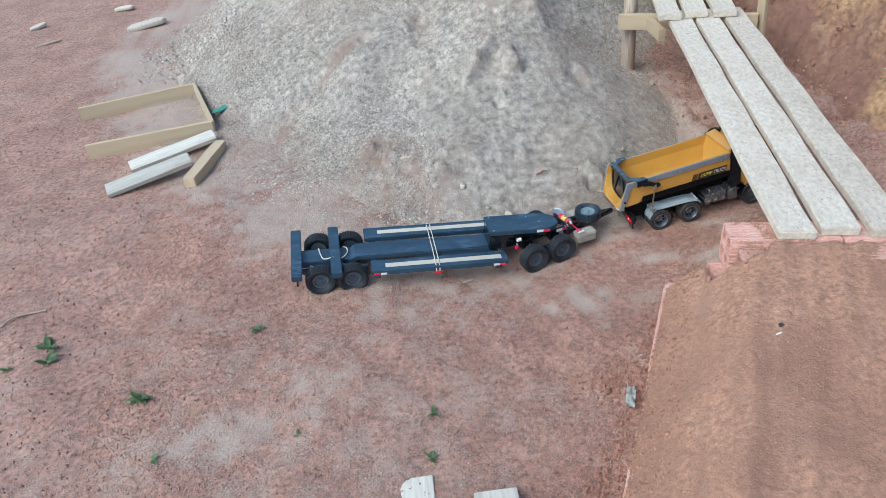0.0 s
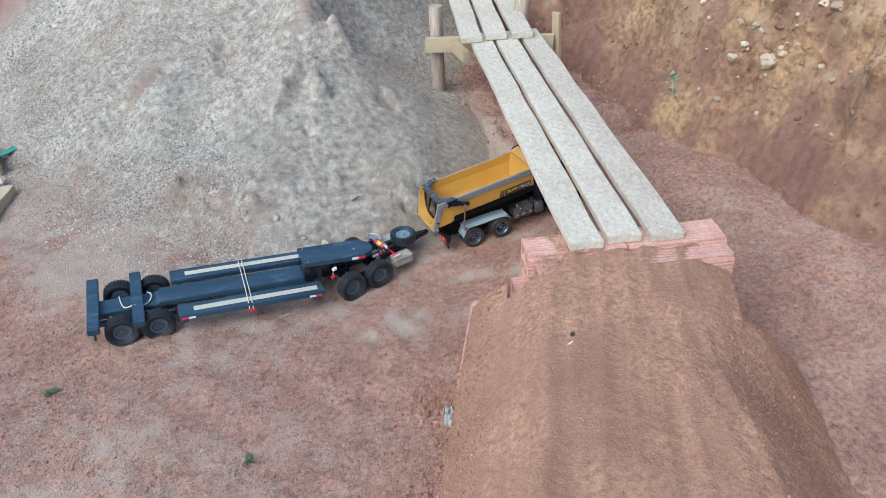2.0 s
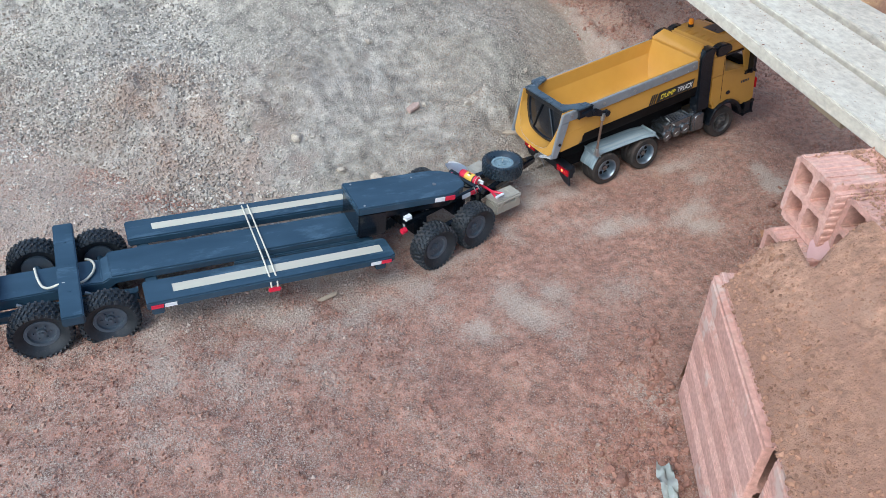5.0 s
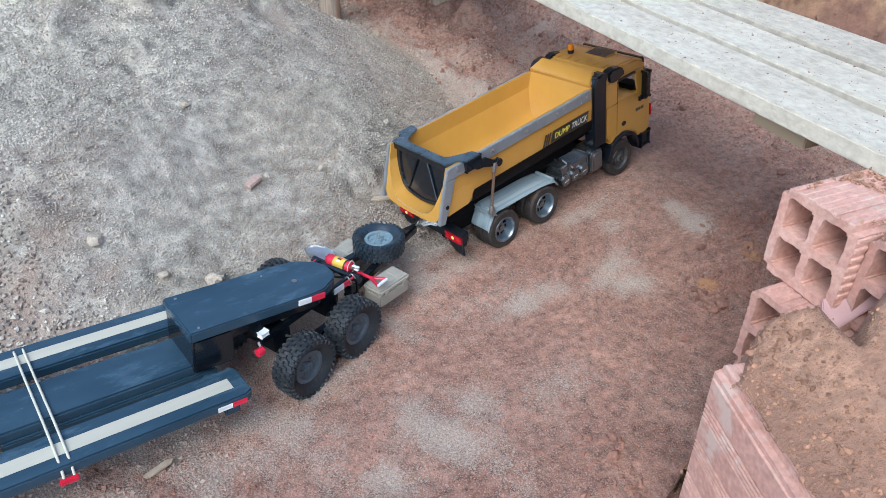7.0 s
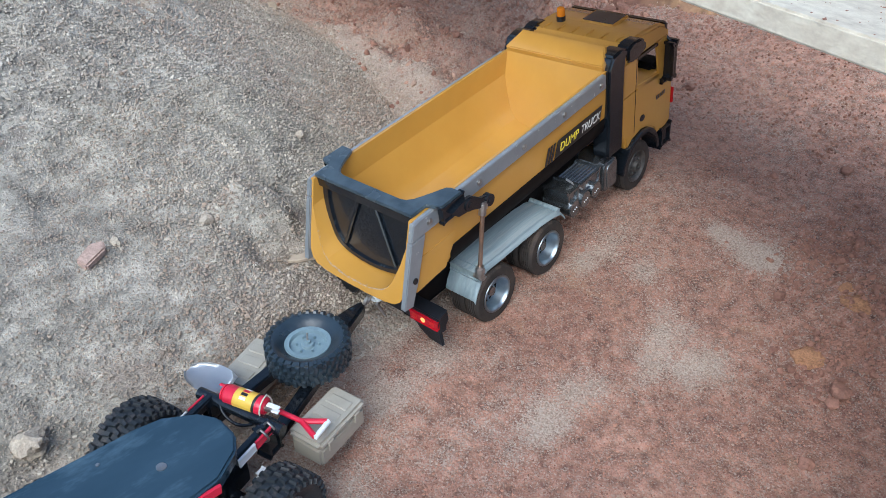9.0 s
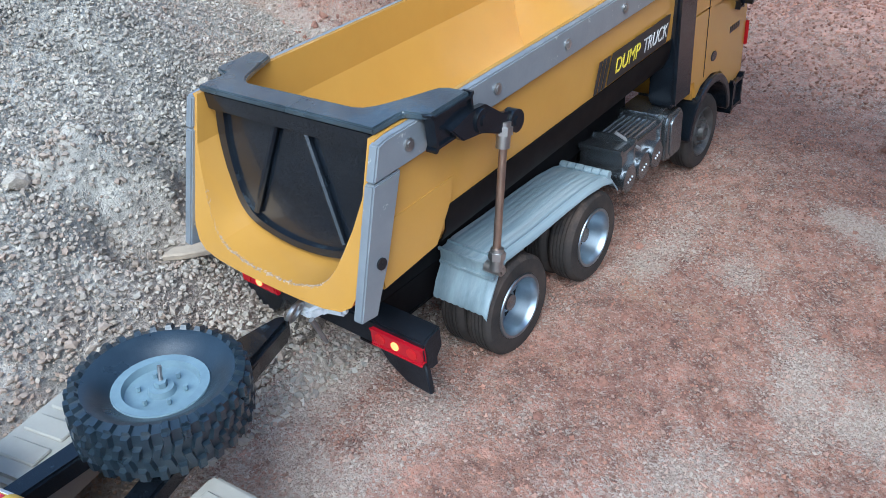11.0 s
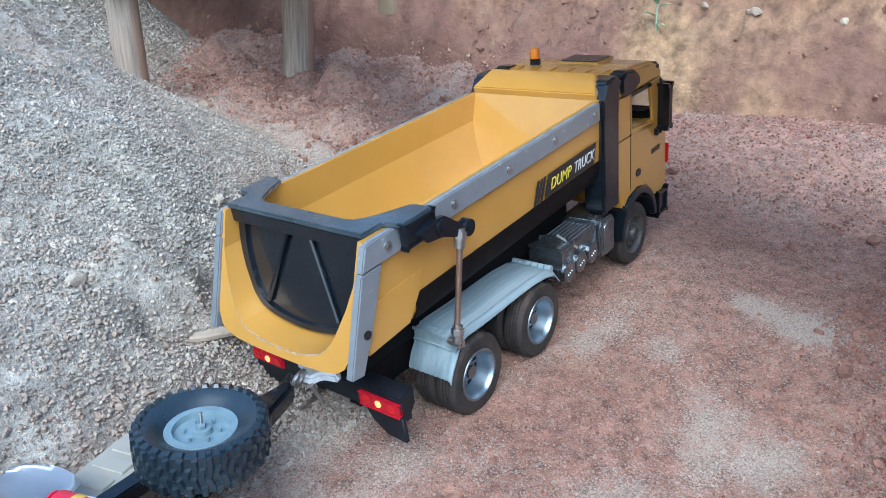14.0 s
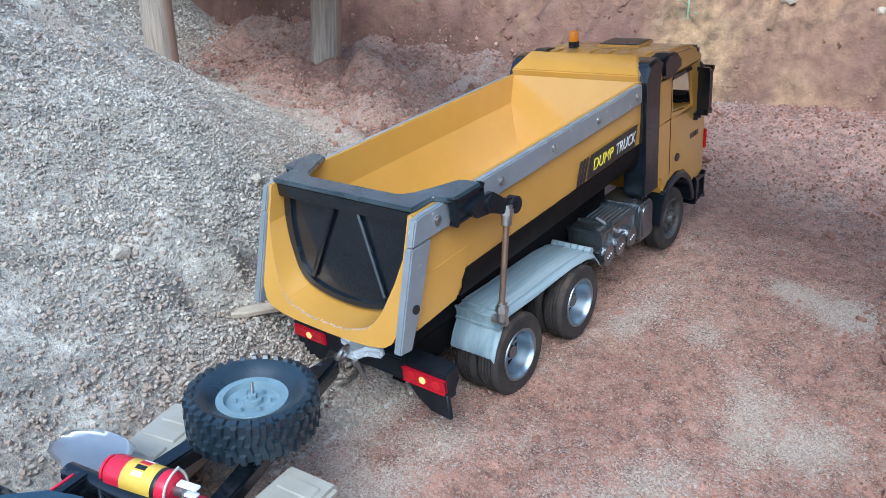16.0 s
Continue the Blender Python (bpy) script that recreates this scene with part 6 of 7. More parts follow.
def pile_edge(X, Y):
    return pile_raw(X, Y) > -0.12 * rng.uniform(0, 1, len(X)) ** 1.7 * smooth(0.45, 0.1, X) - 0.015 + 0.02 * vnoise(X * 12, Y * 12, 71)


def stones_on_pile(name, x0, x1, y0, y1, step, lo, hi, keep_out=None, round_=False, seed=3, material=None):
    X, Y = jittered(x0, x1, y0, y1, step)
    keep = pile_edge(X, Y)
    if keep_out:
        a0, a1, b0, b1 = keep_out
        keep &= ~((X > a0) & (X < a1) & (Y > b0) & (Y < b1))
    patch = smooth(-0.1, 0.7, fbm(X * 7, Y * 7, 4, 72))
    keep &= rng.uniform(0, 1, len(X)) > 0.42 * patch
    X, Y = X[keep], Y[keep]
    fine = smooth(-0.2, 0.7, fbm(X * 2.6, Y * 2.6, 3, 73))
    low = smooth(0.12, -0.02, pile_raw(X, Y))
    S = (lo + (hi - lo) * rng.beta(1.1, 3.6, len(X)) * 2.0) * (1 - 0.30 * fine) * (1 + 0.20 * low)
    tone = np.clip(0.16 + 0.9 * pile_brown(X, Y) + 0.55 * low * smooth(-0.5, 0.5, fbm(X * 6, Y * 6, 3, 74)) + 0.40 * fbm(X * 3, Y * 3, 3, 75) + rng.normal(0, 0.22, len(X)), 0, 1)
    Z = np.maximum(pile_z(X, Y), ground_z(X, Y)) + rng.uniform(-0.0006, 0.0010, len(X))
    ob = new(name, pebble_mesh(name, X, Y, Z, S, 0.65, 0.30, seed, round_, tone, 0.14))
    ob.data.materials.append(material or STONES)
    return tagged(ob, "loose grey crushed stone covering the heap", "gravel", kind="stuff")


stones_on_pile("gravel", -0.62, 0.15, 0.08, 0.50, 0.0031, 0.0013, 0.0046, None, True, 3, STONES_NEAR)
stones_on_pile("gravel", -0.70, 0.40, 0.08, 0.92, 0.0041, 0.0022, 0.0058, (-0.62, 0.15, 0.08, 0.50), False, 5)
stones_on_pile("gravel", -1.80, 0.80, 0.08, 2.0, 0.0061, 0.0040, 0.0092, (-0.70, 0.40, 0.08, 0.92), False, 4, STONES_FAR)
stones_on_pile("gravel", -2.1, 0.9, 2.0, 2.9, 0.013, 0.007, 0.014, None, False, 6, STONES_FAR)


def grains(name, x0, x1, y0, y1, step, lo, hi, share, keep_out=None, seed=5):
    X, Y = jittered(x0, x1, y0, y1, step)
    sm = sand_mask(X, Y)
    keep = (pile_raw(X, Y) < 0.012) & (X < bank_foot(Y) + 0.02) & (rng.uniform(0, 1, len(X)) < share + 0.35 * sm)
    if keep_out:
        a0, a1, b0, b1 = keep_out
        keep &= ~((X > a0) & (X < a1) & (Y > b0) & (Y < b1))
    X, Y, sm = X[keep], Y[keep], sm[keep]
    S = lo + (hi - lo) * rng.beta(1.1, 4.2, len(X)) * 1.4
    tone = np.clip(1.15 * (sm - 0.12) + rng.normal(0, 0.13, len(X)) + 0.6 * (rng.uniform(0, 1, len(X)) < 0.055 + 0.15 * sm), 0, 1)
    ob = new(name, pebble_mesh(name, X, Y, ground_z(X, Y), S, 0.75, 0.2, seed, False, tone))
    ob.data.materials.append(PEBBLES)
    return tagged(ob, "reddish crumbs and fine pale stones on bare soil", "grit", kind="stuff")


grains("grit", -0.60, 0.62, -0.52, 0.22, 0.0032, 0.0012, 0.0044, 0.66)
grains("grit", -1.8, 1.1, -0.95, 1.6, 0.0066, 0.0024, 0.0085, 0.65, (-0.60, 0.62, -0.52, 0.22), 8)
grains("grit", -2.6, -0.6, -0.95, 2.2, 0.016, 0.004, 0.013, 0.35, (-1.8, 1.0, -0.95, 1.6), 9)

# crumbs of earth below the brick edge, on the ramp, on the bricks and at the foot of the bank
cx, cy, cz, cs = [], [], [], []
for n, kind in ((1500, "edge"), (800, "bank"), (80, "track"), (900, "gully"), (1500, "spill")):
    for i in range(n):
        if kind == "edge":
            s, w = rng.uniform(-0.15, 1.2), -abs(rng.normal(0, 0.07)) - 0.01
            x, y = P0.x + s * RU.x + w * RV.x, P0.y + s * RU.y + w * RV.y
            z = float(ground_z(np.array(x), np.array(y)))
            d = (0.003 + 0.022 * rng.beta(1.1, 3.5)) * max(0.3, 1 + w * 4)
        elif kind == "bank":
            y = rng.uniform(-0.8, 1.6)
            x = float(bank_foot(np.array(y))) + rng.normal(-0.04, 0.09)
            z = float(ground_z(np.array(x), np.array(y)))
            d = 0.003 + 0.013 * rng.beta(1.2, 4)
        elif kind == "track":
            x, y = rng.uniform(0.0, 0.9), rng.uniform(-0.45, 0.1)
            z = float(ground_z(np.array(x), np.array(y)))
            d = rng.uniform(0.003, 0.008)
        elif kind == "spill":
            x, y = ((0.22, -0.32), (0.30, -0.36), (0.38, -0.26), (-0.42, -0.62))[i % 4]
            x, y = x + rng.normal(0, 0.055), y + rng.normal(0, 0.03)
            z = float(ground_z(np.array(x), np.array(y)))
            d = 0.0025 + 0.014 * rng.beta(1.0, 5.0)
        elif kind == "gully":
            x, y = rng.uniform(0.30, 0.95), rng.uniform(0.28, 1.7)
            z = float(ground_z(np.array(x), np.array(y)))
            d = 0.003 + 0.024 * rng.beta(1.1, 5)
        cx.append(x), cy.append(y), cz.append(z), cs.append(max(d, 0.003))
clods = new("earth_crumbs", pebble_mesh("earth_crumbs", np.array(cx), np.array(cy), np.array(cz), np.array(cs), 0.8, 0.25, 9, True, rough=0.15))
clods.data.materials.append(CLODS)
tagged(clods, "crumbled brown earth fallen beside ramp and bank", "earth crumbs", kind="stuff")
rs_, rw = rng.uniform(-0.07, 0.9, 30000), 0.006 + 0.95 * rng.uniform(0, 1, 30000) ** 1.2
rz = ramp_top(rs_, rw) + 0.01
keep = rz > 0.06
rs_, rw, rz = rs_[keep], rw[keep], rz[keep]
crumbs = new("ramp_crumbs", pebble_mesh("ramp_crumbs", P0.x + rs_ * RU.x + rw * RV.x, P0.y + rs_ * RU.y + rw * RV.y, rz, 0.0013 + 0.0066 * rng.beta(1.0, 7.0, len(rz)) * (1 + 1.0 * (rw < 0.08) + 0.6 * (rw > 0.6)), 0.8, 0.34, 12, True, rough=0.14))
crumbs.data.materials.append(RAMP_GRAINS)
tagged(crumbs, "loose brown crumbs on the packed earth ramp", "earth crumbs", kind="stuff")
# earth lying on the top bricks
along, deep = 0.02 + 0.19 * rng.uniform(0, 1, 2600) ** 0.7, rng.uniform(0.01, 0.20, 2600)
keep = vnoise(along * 18, deep * 18, 77) > -0.25
along, deep = along[keep], deep[keep]
spill = new("earth_spill", pebble_mesh("earth_spill", -0.0935 + along * nx + deep * ny, -0.507 + along * ny - deep * nx, np.where(deep < 0.1, 0.3885, 0.3825), rng.uniform(0.0015, 0.0050, len(along)), 0.8, 0.05, 10, True))
spill.data.materials.append(RAMP_DIRT)
tagged(spill, "brown earth crumbs scattered over brick tops", "earth crumbs", kind="stuff")


# specks of earth on the planks
ps, pa = rng.uniform(0.0, 1.0, 1300) ** 1.4 * 1.5, rng.choice([0.050, 0.157, 0.266], 1300) + rng.uniform(-0.042, 0.042, 1300)
specks = new("plank_specks", pebble_mesh("plank_specks", -0.004 + (ps + 0.014) * DX + pa * PX, -0.62 + (ps + 0.014) * DY + pa * PY, 0.4110 - 0.0015 * ps / 1.62, 0.0010 + 0.0075 * rng.beta(1.0, 6.0, 1300), 0.35, 0.16, 19, False, rough=0.1))
specks.data.materials.append(CLODS)
tagged(specks, "dry specks of earth scattered over bridge planks", "earth crumbs", kind="stuff")


def stone(x, y, z, d, material, label, group, seed, flat=0.7, category="stone"):
    g = bmesh.new()
    bmesh.ops.create_icosphere(g, subdivisions=3 if d > 0.03 else 2, radius=d / 2)
    o = Vector((seed * 3.7, seed * 1.3, 0))
    for v in g.verts:
        k = 1 + 0.45 * noise.noise(v.co / d * 2.6 + o) + 0.26 * noise.noise(v.co / d * 7 + o) + 0.10 * noise.noise(v.co / d * 14 + o)
        v.co = Vector((v.co.x * k, v.co.y * k * 0.85, v.co.z * k * flat))
    ob = part("stone", g, material, smooth_angle=28)
    ob.matrix_world = pose(x, y, z, random.uniform(-20, 20), random.uniform(-20, 20), random.uniform(0, 360))
    return tagged(ob, label, category, group)


def gz1(x, y):
    return float(ground_z(np.array(float(x)), np.array(float(y))))


def pz1(x, y):
    return float(pile_z(np.array(float(x)), np.array(float(y))))


# lumps all over the bank and in the hollow below it
bv = np.zeros(len(earth_bank.data.vertices) * 3, np.float32)
earth_bank.data.vertices.foreach_get("co", bv)
bt = np.zeros(len(earth_bank.data.vertices), np.float32)
earth_bank.data.attributes["tone"].data.foreach_get("value", bt)
bv = bv.reshape(-1, 3)
near = np.nonzero((bv[:, 1] > -1.1) & (bv[:, 1] < 2.6) & (bv[:, 0] - bank_foot(bv[:, 1]) < 0.9) & (bv[:, 0] - bank_foot(bv[:, 1]) > 0.01))[0]
clump = smooth(-0.5, 0.6, fbm(bv[near, 1] * 6, bv[near, 2] * 6, 3, 95)) + 0.08
pick = near[rng.uniform(0, 1, len(near)) < 0.30 * clump * smooth(0.0, 0.12, bv[near, 0] - bank_foot(bv[near, 1]))]
ls = 0.005 + 0.050 * rng.beta(1.0, 7.5, len(pick))
bank_lumps = new("bank_lumps", pebble_mesh("bank_lumps", bv[pick, 0], bv[pick, 1], bv[pick, 2], ls, 0.8, 0.42, 15, True, np.clip(bt[pick] + rng.normal(0, 0.15, len(pick)), 0, 1), 0.15))
bank_lumps.data.materials.append(BANK)
tagged(bank_lumps, "crumbling lumps of earth covering the bank", "earth lumps", kind="stuff")
HX, HY = jittered(0.28, 1.0, 0.26, 2.0, 0.012)
keep = (gully(HX, HY) > rng.uniform(0, 1.3, len(HX))) & (HX < bank_foot(HY) + 0.03) & (vnoise(HX * 9, HY * 9, 96) > -0.3)
HX, HY = HX[keep], HY[keep]
hollow = new("earth_rubble", pebble_mesh("earth_rubble", HX, HY, ground_z(HX, HY), 0.004 + 0.024 * rng.beta(1.0, 6.0, len(HX)), 0.8, 0.42, 16, True, np.clip(0.45 + 0.5 * fbm(HX * 4, HY * 4, 3, 97) + rng.normal(0, 0.2, len(HX)), 0, 1), 0.15))
hollow.data.materials.append(PEBBLES2)
tagged(hollow, "red earth rubble lying in the hollow", "earth rubble", kind="stuff")

def bank_top(x, y):
    """The bank's height at the nearest place of its surface."""
    return float(bv[np.argmin((bv[:, 0] - x) ** 2 + (bv[:, 1] - y) ** 2), 2])


# rocks in the bank
for i in range(34):
    y = random.gauss(0.05, 0.20)
    d = random.uniform(0.10, 0.42)
    x = float(bank_foot(np.array(y))) + d
    s = random.choice((0.014, 0.018, 0.022, 0.026))
    stone(x, y, bank_top(x, y) + 0.15 * s, s, ROCK, "pale ochre rock bedded in the earth bank", "rocks in the bank", i, category="rock")
for i, (x, y, s) in enumerate(((1.164, 0.326, 0.022), (1.208, 0.215, 0.034), (1.247, 0.162, 0.040), (1.193, 0.147, 0.032), (1.174, 0.170, 0.042), (1.268, 0.033, 0.036), (1.243, 0.002, 0.030), (1.329, -0.051, 0.042),
                              (1.332, -0.100, 0.048), (1.351, -0.110, 0.052), (1.323, 0.013, 0.026), (1.207, 0.331, 0.022), (1.204, 0.140, 0.026), (1.267, 0.126, 0.022), (1.277, -0.023, 0.020), (1.264, -0.217, 0.024))):
    stone(x, y, bank_top(x, y) + 0.10 * s, s, ROCK, "broken pale rock jutting from the earth bank", "rocks in the bank", 70 + i, category="rock")
stone(1.216, 0.034, bank_top(1.216, 0.034) + 0.014, 0.068, ROCK, "large pale rock jutting from the earth bank", "rocks in the bank", 91, category="rock")
for i in range(14):
    y = random.uniform(0.15, 1.7)
    x = float(bank_foot(np.array(y))) + (random.uniform(-0.06, 0.14) if i % 2 else random.uniform(-0.35, 0.0) * min(1.0, y))
    s = random.choice((0.018, 0.022, 0.03, 0.036, 0.05))
    stone(x, y, gz1(x, y) - 0.05 * s, s, CLODS, "crumbling lump of reddish earth at the bank foot", "lumps at the bank foot", 120 + i, 0.6, category="earth lump")
# single stones and clods on the ground
for i, (x, y, d) in enumerate(((0.266, -0.241, 0.022), (0.146, -0.356, 0.018), (0.52, -0.12, 0.018), (0.42, -0.28, 0.02), (-0.02, -0.36, 0.012), (0.6, -0.2, 0.025), (0.24, -0.30, 0.014),
                              (-0.05, -0.05, 0.010), (0.05, -0.30, 0.012), (0.34, -0.36, 0.016), (0.7, 0.12, 0.024), (0.5, 0.35, 0.02), (-1.3, -0.5, 0.012), (-0.75, -0.45, 0.012), (-1.6, -0.1, 0.014),
                              (0.167, -0.355, 0.030), (0.049, -0.365, 0.02), (0.167, -0.299, 0.016), (-0.436, -0.631, 0.022), (-0.43, -0.656, 0.026), (-0.46, -0.394, 0.013), (-0.51, -0.522, 0.013))):
    d *= 0.8
    stone(x, y, gz1(x, y) + d * 0.22, d, CLODS, "reddish clod of earth lying on bare soil", "clods on the soil", 20 + i)
for i, (x, y, d) in enumerate(((-0.62, 0.30, 0.026), (-0.20, 0.30, 0.018), (-0.55, 0.22, 0.020), (0.02, 0.40, 0.016), (-0.30, 0.33, 0.014), (-0.36, 0.52, 0.016), (-0.07, 0.21, 0.012))):
    stone(x, y, pz1(x, y) + d * 0.12, d, STONEBIT, "rough sandy lump lying on gravel", "lumps on the gravel", 60 + i)

for i, (x, y, d) in enumerate(((0.194, -0.307, 0.034), (0.311, -0.317, 0.036), (0.33, -0.30, 0.02))):
    stone(x, y, gz1(x, y), d, ORANGE_CLAY, "crumbled orange clay lump pressed into soil", "orange clay lumps", 80 + i, 0.35, category="earth lump")
stone(-0.483, 0.18, pz1(-0.483, 0.18) + 0.006, 0.036, STONEBIT, "pale sandy rock lying beside gravel", "lumps on the gravel", 97)
bit = part("brick_fragment", prism([(-0.02, -0.008), (0.012, -0.010), (0.021, 0.0), (0.010, 0.010), (-0.017, 0.008)], "z", 0, 0.010, 0.002, 2), BITM)
bit.matrix_world = pose(-0.331, 0.324, pz1(-0.331, 0.324) - 0.001, 12, -8, 25)
tagged(bit, "small pink brick fragment lying on gravel", "brick fragment")

# ---- weeds ----
PALE_LEAF = mat("pale_leaf", (0.36, 0.54, 0.36), (0.44, 0.62, 0.44), 40, 0.5)
def weed(x, y, z, n, size, label, seed):
    r = random.Random(seed)
    t = thing("weed", pose(x, y, z), label, "weed", "weeds")
    for i in range(n):
        a = r.uniform(0, 2 * math.pi)
        L, w, lift = size * r.uniform(0.5, 1.0), size * r.uniform(0.10, 0.18), r.uniform(0.2, 0.9)
        g = bmesh.new()
        rows = []
        for k in range(6):
            u = k / 5
            hw = w * math.sin(math.pi * min(1, 0.12 + 0.88 * u)) + 0.0003
            p = Vector((L * u * math.cos(lift * (1 - 0.5 * u)), 0, L * u * math.sin(lift) * (1 - 0.35 * u)))
            rows.append([g.verts.new(p + Vector((0, -hw, 0.25 * hw))), g.verts.new(p), g.verts.new(p + Vector((0, hw, 0.25 * hw)))])
        for p, q in zip(rows, rows[1:]):
            for j in (0, 1):
                g.faces.new((p[j], p[j + 1], q[j + 1], q[j]))
        bmesh.ops.solidify(g, geom=g.faces[:], thickness=0.0004)
        lf = part("leaf", g, LEAF, t, smooth_angle=60)
        lf.matrix_local = pose(0, 0, 0.001, 0, 0, math.degrees(a))
    return t


for i, (x, y, n, s) in enumerate(((-2.004, -0.085, 9, 0.055), (-1.99, -0.163, 6, 0.05), (-1.673, -0.408, 12, 0.045), (-0.898, -0.645, 7, 0.032), (-1.611, -0.63, 5, 0.03), (-2.11, -0.155, 5, 0.035),
                                  (-0.929, -0.785, 6, 0.028), (-1.357, -0.208, 7, 0.034), (-1.25, -0.64, 4, 0.02))):
    weed(x, y, gz1(x, y), n, s, "small green weed with narrow leaves on bare soil", i)


def seedling(x, y, z, h, label):
    """A bent stem that carries broad leaves in turn, the largest at its top."""
    t = thing("seedling", pose(x, y, z), label, "seedling")
    at = lambda u: Vector((-0.30 * h * u, -0.12 * h * u * u, h * u))
    g = bmesh.new()
    for k in range(6):
        rod(at(k / 6), at((k + 1) / 6), 0.0022 - 0.0002 * k, 8, g, 0.0020 - 0.0002 * k)
    part("stem", g, PALE_LEAF, t)
    for u, turn, L, lift in ((0.12, 250, 0.024, 5), (0.30, 130, 0.030, 20), (0.52, 300, 0.034, 15), (0.62, 160, 0.040, 25), (0.80, 330, 0.036, 30), (0.92, 190, 0.040, 50), (1.0, 280, 0.044, 60), (1.0, 60, 0.036, 55)):
        g = bmesh.new()
        rows = []
        for k in range(8):
            v = k / 7
            hw = L * 0.27 * math.sin(math.pi * v ** 0.8) + 0.0005
            p = Vector((L * v, 0, 0.10 * L * math.sin(math.pi * v)))
            rows.append([g.verts.new(p + Vector((0, j * hw, 0.22 * abs(j) * hw))) for j in (-1, -0.5, 0, 0.5, 1)])
        for p, q in zip(rows, rows[1:]):
            for j in range(4):
                g.faces.new((p[j], p[j + 1], q[j + 1], q[j]))
        bmesh.ops.solidify(g, geom=g.faces[:], thickness=0.0005)
        lf = part("leaf", g, PALE_LEAF, t, smooth_angle=60)
        lf.matrix_local = Matrix.Translation(at(u)) @ pose(0, 0, 0, 0, 0, turn) @ pose(0, 0, 0, 0, -lift, 0)
    return t


seedling(1.050, 0.330, bank_top(1.050, 0.330) - 0.003, 0.085, "broad-leaved pale green seedling growing from the earth bank")

# ---- debris ----
def chip(x, y, z, L, w, turn, material, label, name="wood_chip", h=0.006, tilt=4):
    g = prism([(-L / 2, -w * 0.3), (-L * 0.2, -w / 2), (L * 0.38, -w * 0.42), (L / 2, 0.05 * w), (L * 0.3, w / 2), (-L * 0.35, w * 0.4)], "z", 0, h, h * 0.2, 1)
    ob = part(name, g, material)
    ob.matrix_world = pose(x, y, z, tilt, -tilt, turn)
    return tagged(ob, label, "wood chip", "wood scraps")


chip(-0.698, -0.108, gz1(-0.698, -0.108) + 0.002, 0.045, 0.010, 5, DRY, "dry grey sliver of wood on soil", h=0.003)
chip(-0.12, 0.216, pz1(-0.12, 0.216) + 0.003, 0.05, 0.013, -35, DRY, "grey wood scrap lying on gravel", h=0.006)
chip(0.377, 0.96, 0.082, 0.05, 0.018, 60, DRY, "pale wood scrap lying near a post", h=0.008)
chip(-2.15, 3.02, gz1(-2.15, 3.02) + 0.005, 0.26, 0.08, 10, PLANK, "weathered wooden offcut lying on soil", h=0.03)
chip(-2.36, 3.45, gz1(-2.36, 3.45) + 0.004, 0.14, 0.05, -10, PLANK, "weathered wooden offcut lying on soil", h=0.02)
chip(-2.9, 3.3, gz1(-2.9, 3.3) + 0.004, 0.12, 0.05, 40, PLANK, "weathered wooden offcut lying on soil", h=0.02)
chip(-2.75, 2.95, gz1(-2.75, 2.95) + 0.003, 0.17, 0.02, 15, DRY, "dry stick lying on red soil", h=0.01, name="stick")
twig = cord("dry_root", [(-2.19, 0.06, gz1(-2.19, 0.06) + 0.004), (-2.17, 0.10, gz1(-2.17, 0.10) + 0.010), (-2.12, 0.115, gz1(-2.12, 0.115) + 0.006), (-2.06, 0.11, gz1(-2.06, 0.11) + 0.004)], 0.003, None, DRY)
tagged(twig, "thin pale dry root lying on soil", "root")
GREENP = mat("green_plastic", (0.05, 0.22, 0.15), (0.07, 0.26, 0.18), 60, 0.4)
chip(-1.55, 1.40, pz1(-1.55, 1.40) + 0.004, 0.13, 0.04, 30, GREENP, "torn green plastic scrap beside timber", name="plastic_scrap", h=0.004)
RAG = mat("pale_rag", (0.60, 0.64, 0.60), (0.48, 0.52, 0.48), 30, 0.7)


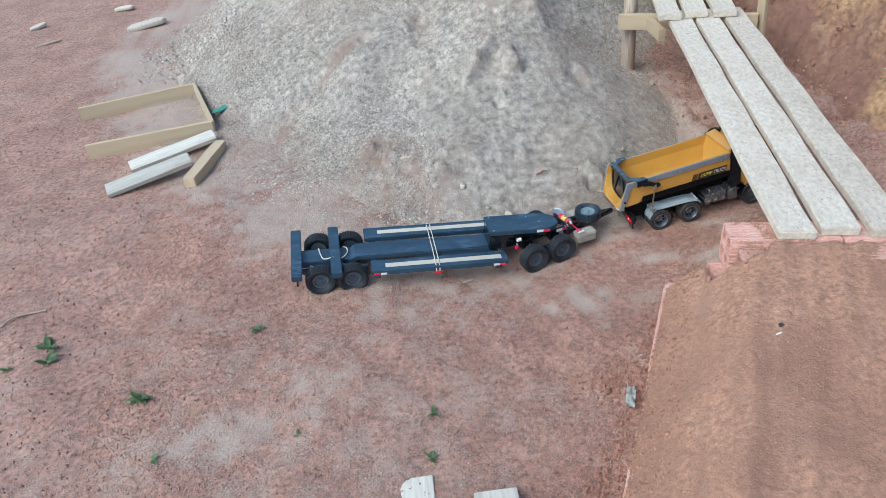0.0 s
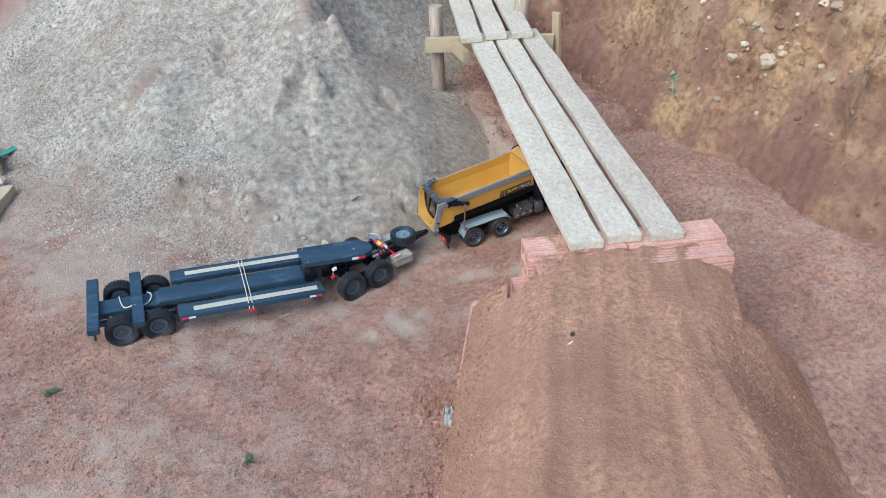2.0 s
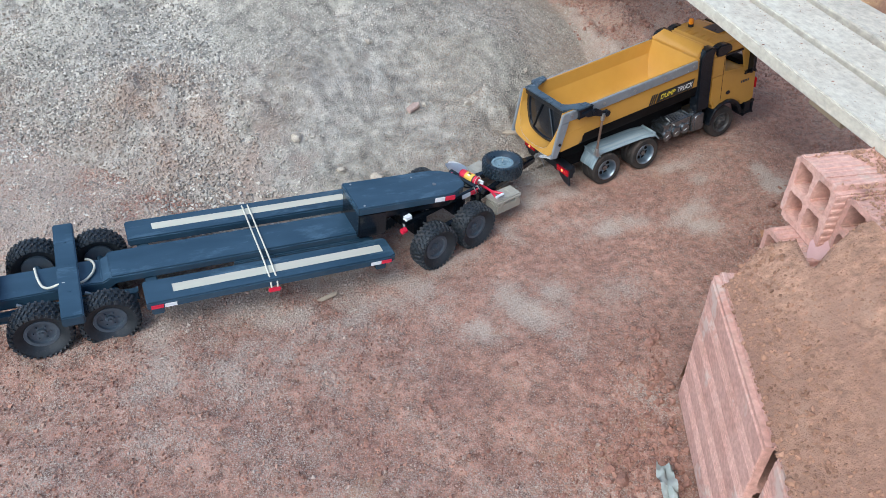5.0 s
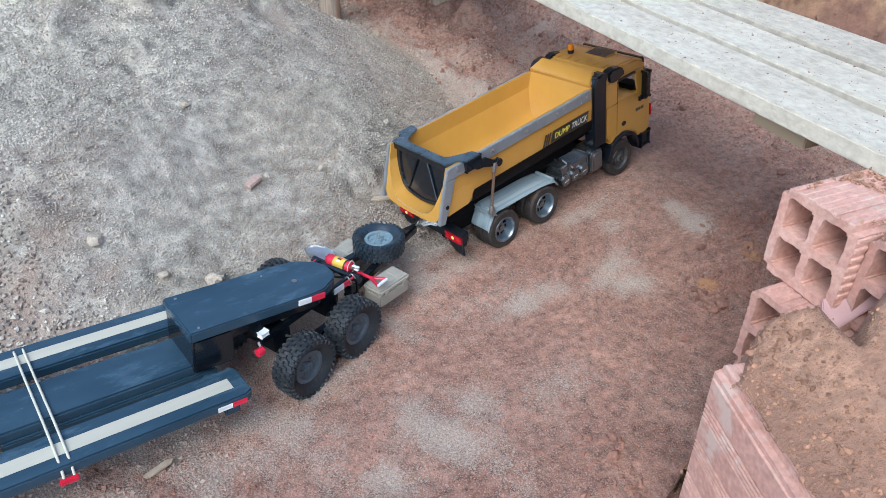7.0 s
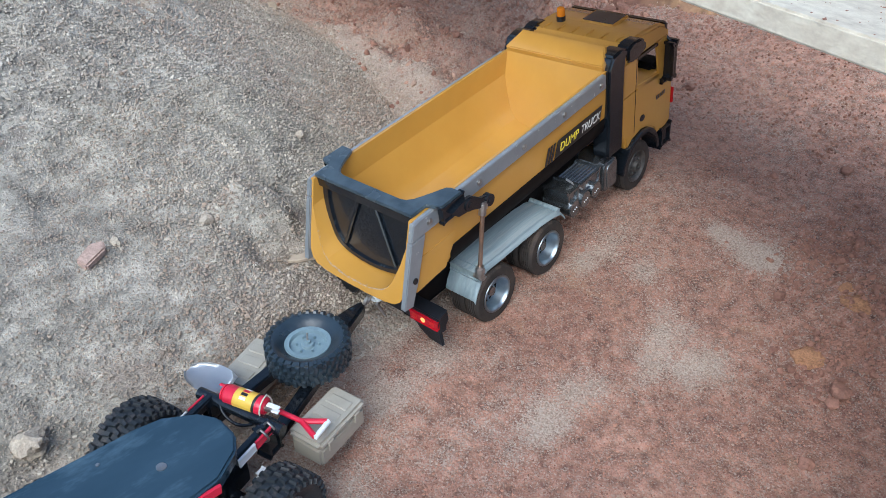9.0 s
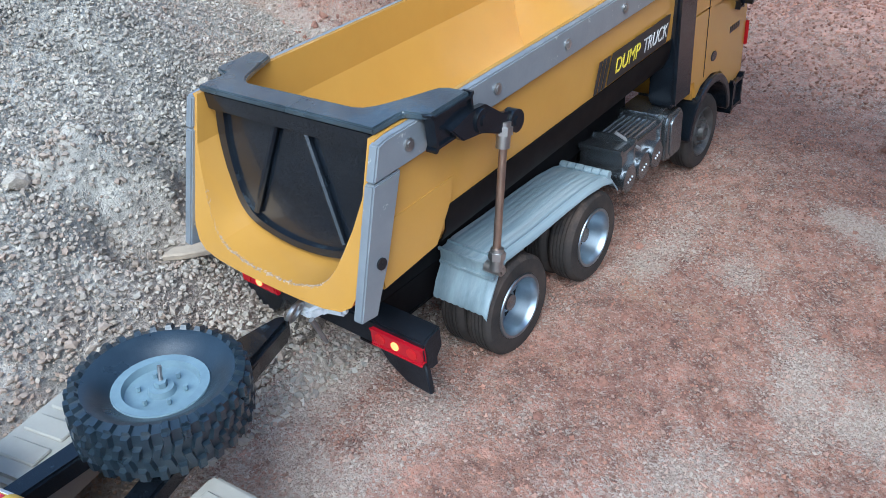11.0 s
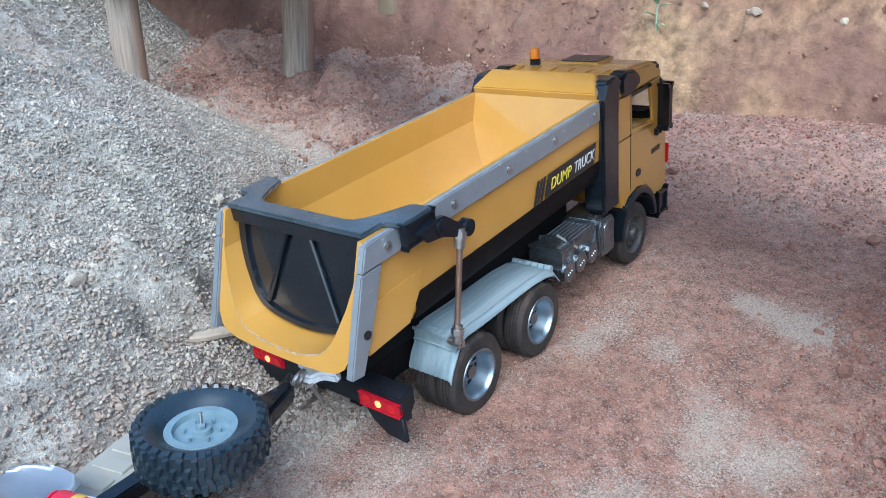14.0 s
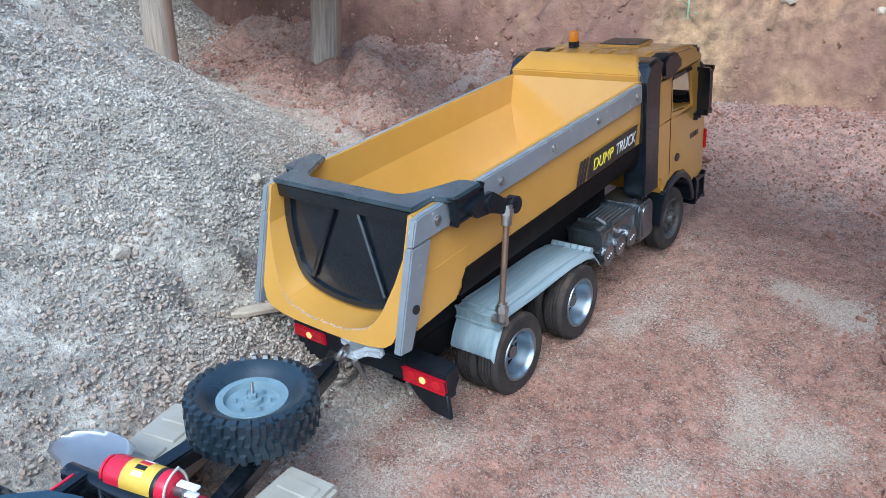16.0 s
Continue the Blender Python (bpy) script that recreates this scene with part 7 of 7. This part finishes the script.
def rag(x, y, z, L, turn, label, seed):
    g = bmesh.new()
    n = 10
    rows = [[g.verts.new((L * (i / n - 0.5), L * 0.35 * (j / 5 - 0.5), 0.012 + 0.018 * noise.noise((i * 0.45 + seed, j * 0.6, seed)))) for j in range(6)] for i in range(n + 1)]
    for p, q in zip(rows, rows[1:]):
        for j in range(5):
            g.faces.new((p[j], p[j + 1], q[j + 1], q[j]))
    bmesh.ops.solidify(g, geom=g.faces[:], thickness=0.0012)
    ob = part("rag", g, RAG, smooth_angle=60)
    ob.matrix_world = pose(x, y, z, 0, 0, turn)
    return tagged(ob, label, "rag")


rag(-0.385, -0.70, gz1(-0.385, -0.70) + 0.006, 0.07, 65, "crumpled pale rag lying against the brick edge", 3)
chip(-0.177, -0.928, float(ramp_top(np.array(0.274), np.array(0.253))) + 0.012, 0.018, 0.0035, 10, REFL_W, "small white splinter on the earth ramp", h=0.002)
chip(-0.158, -0.905, float(ramp_top(np.array(0.244), np.array(0.258))) + 0.011, 0.013, 0.010, 10, RUBBER, "small dark scrap on the earth ramp", name="dark_scrap", h=0.003)
SHARD = mat("lilac_brick", (0.52, 0.33, 0.31), (0.46, 0.28, 0.27), 30, 0.85)
sh = part("brick_shard", prism([(0, 0), (0.075, 0.01), (0.06, 0.045), (0.022, 0.035)], "z", 0, 0.008, 0.0015, 2), SHARD)
sh.matrix_world = pose(-0.128, -0.606, 0.262, 35, -25, -30)
tagged(sh, "broken pale brick shard leaning on ramp earth", "brick shard")
# pale board ends lying near the start
board("board", (-0.992, -0.835, 0.045), (-1.05, -1.6, 0.05), 0.115, 0.022, PLANK_X, "pale weathered board lying on soil", "board", 0, "boards on the soil")
board("board", (-0.800, -0.915, 0.045), (-0.86, -1.6, 0.05), 0.10, 0.022, PLANK_X, "pale weathered board lying on soil", "board", 0, "boards on the soil")
board("stake", (0.80, 0.855, 0.24), (0.785, 0.85, 0.47), 0.04, 0.018, TIMBER, "upright timber stake at the bridge side", "stake", 0)
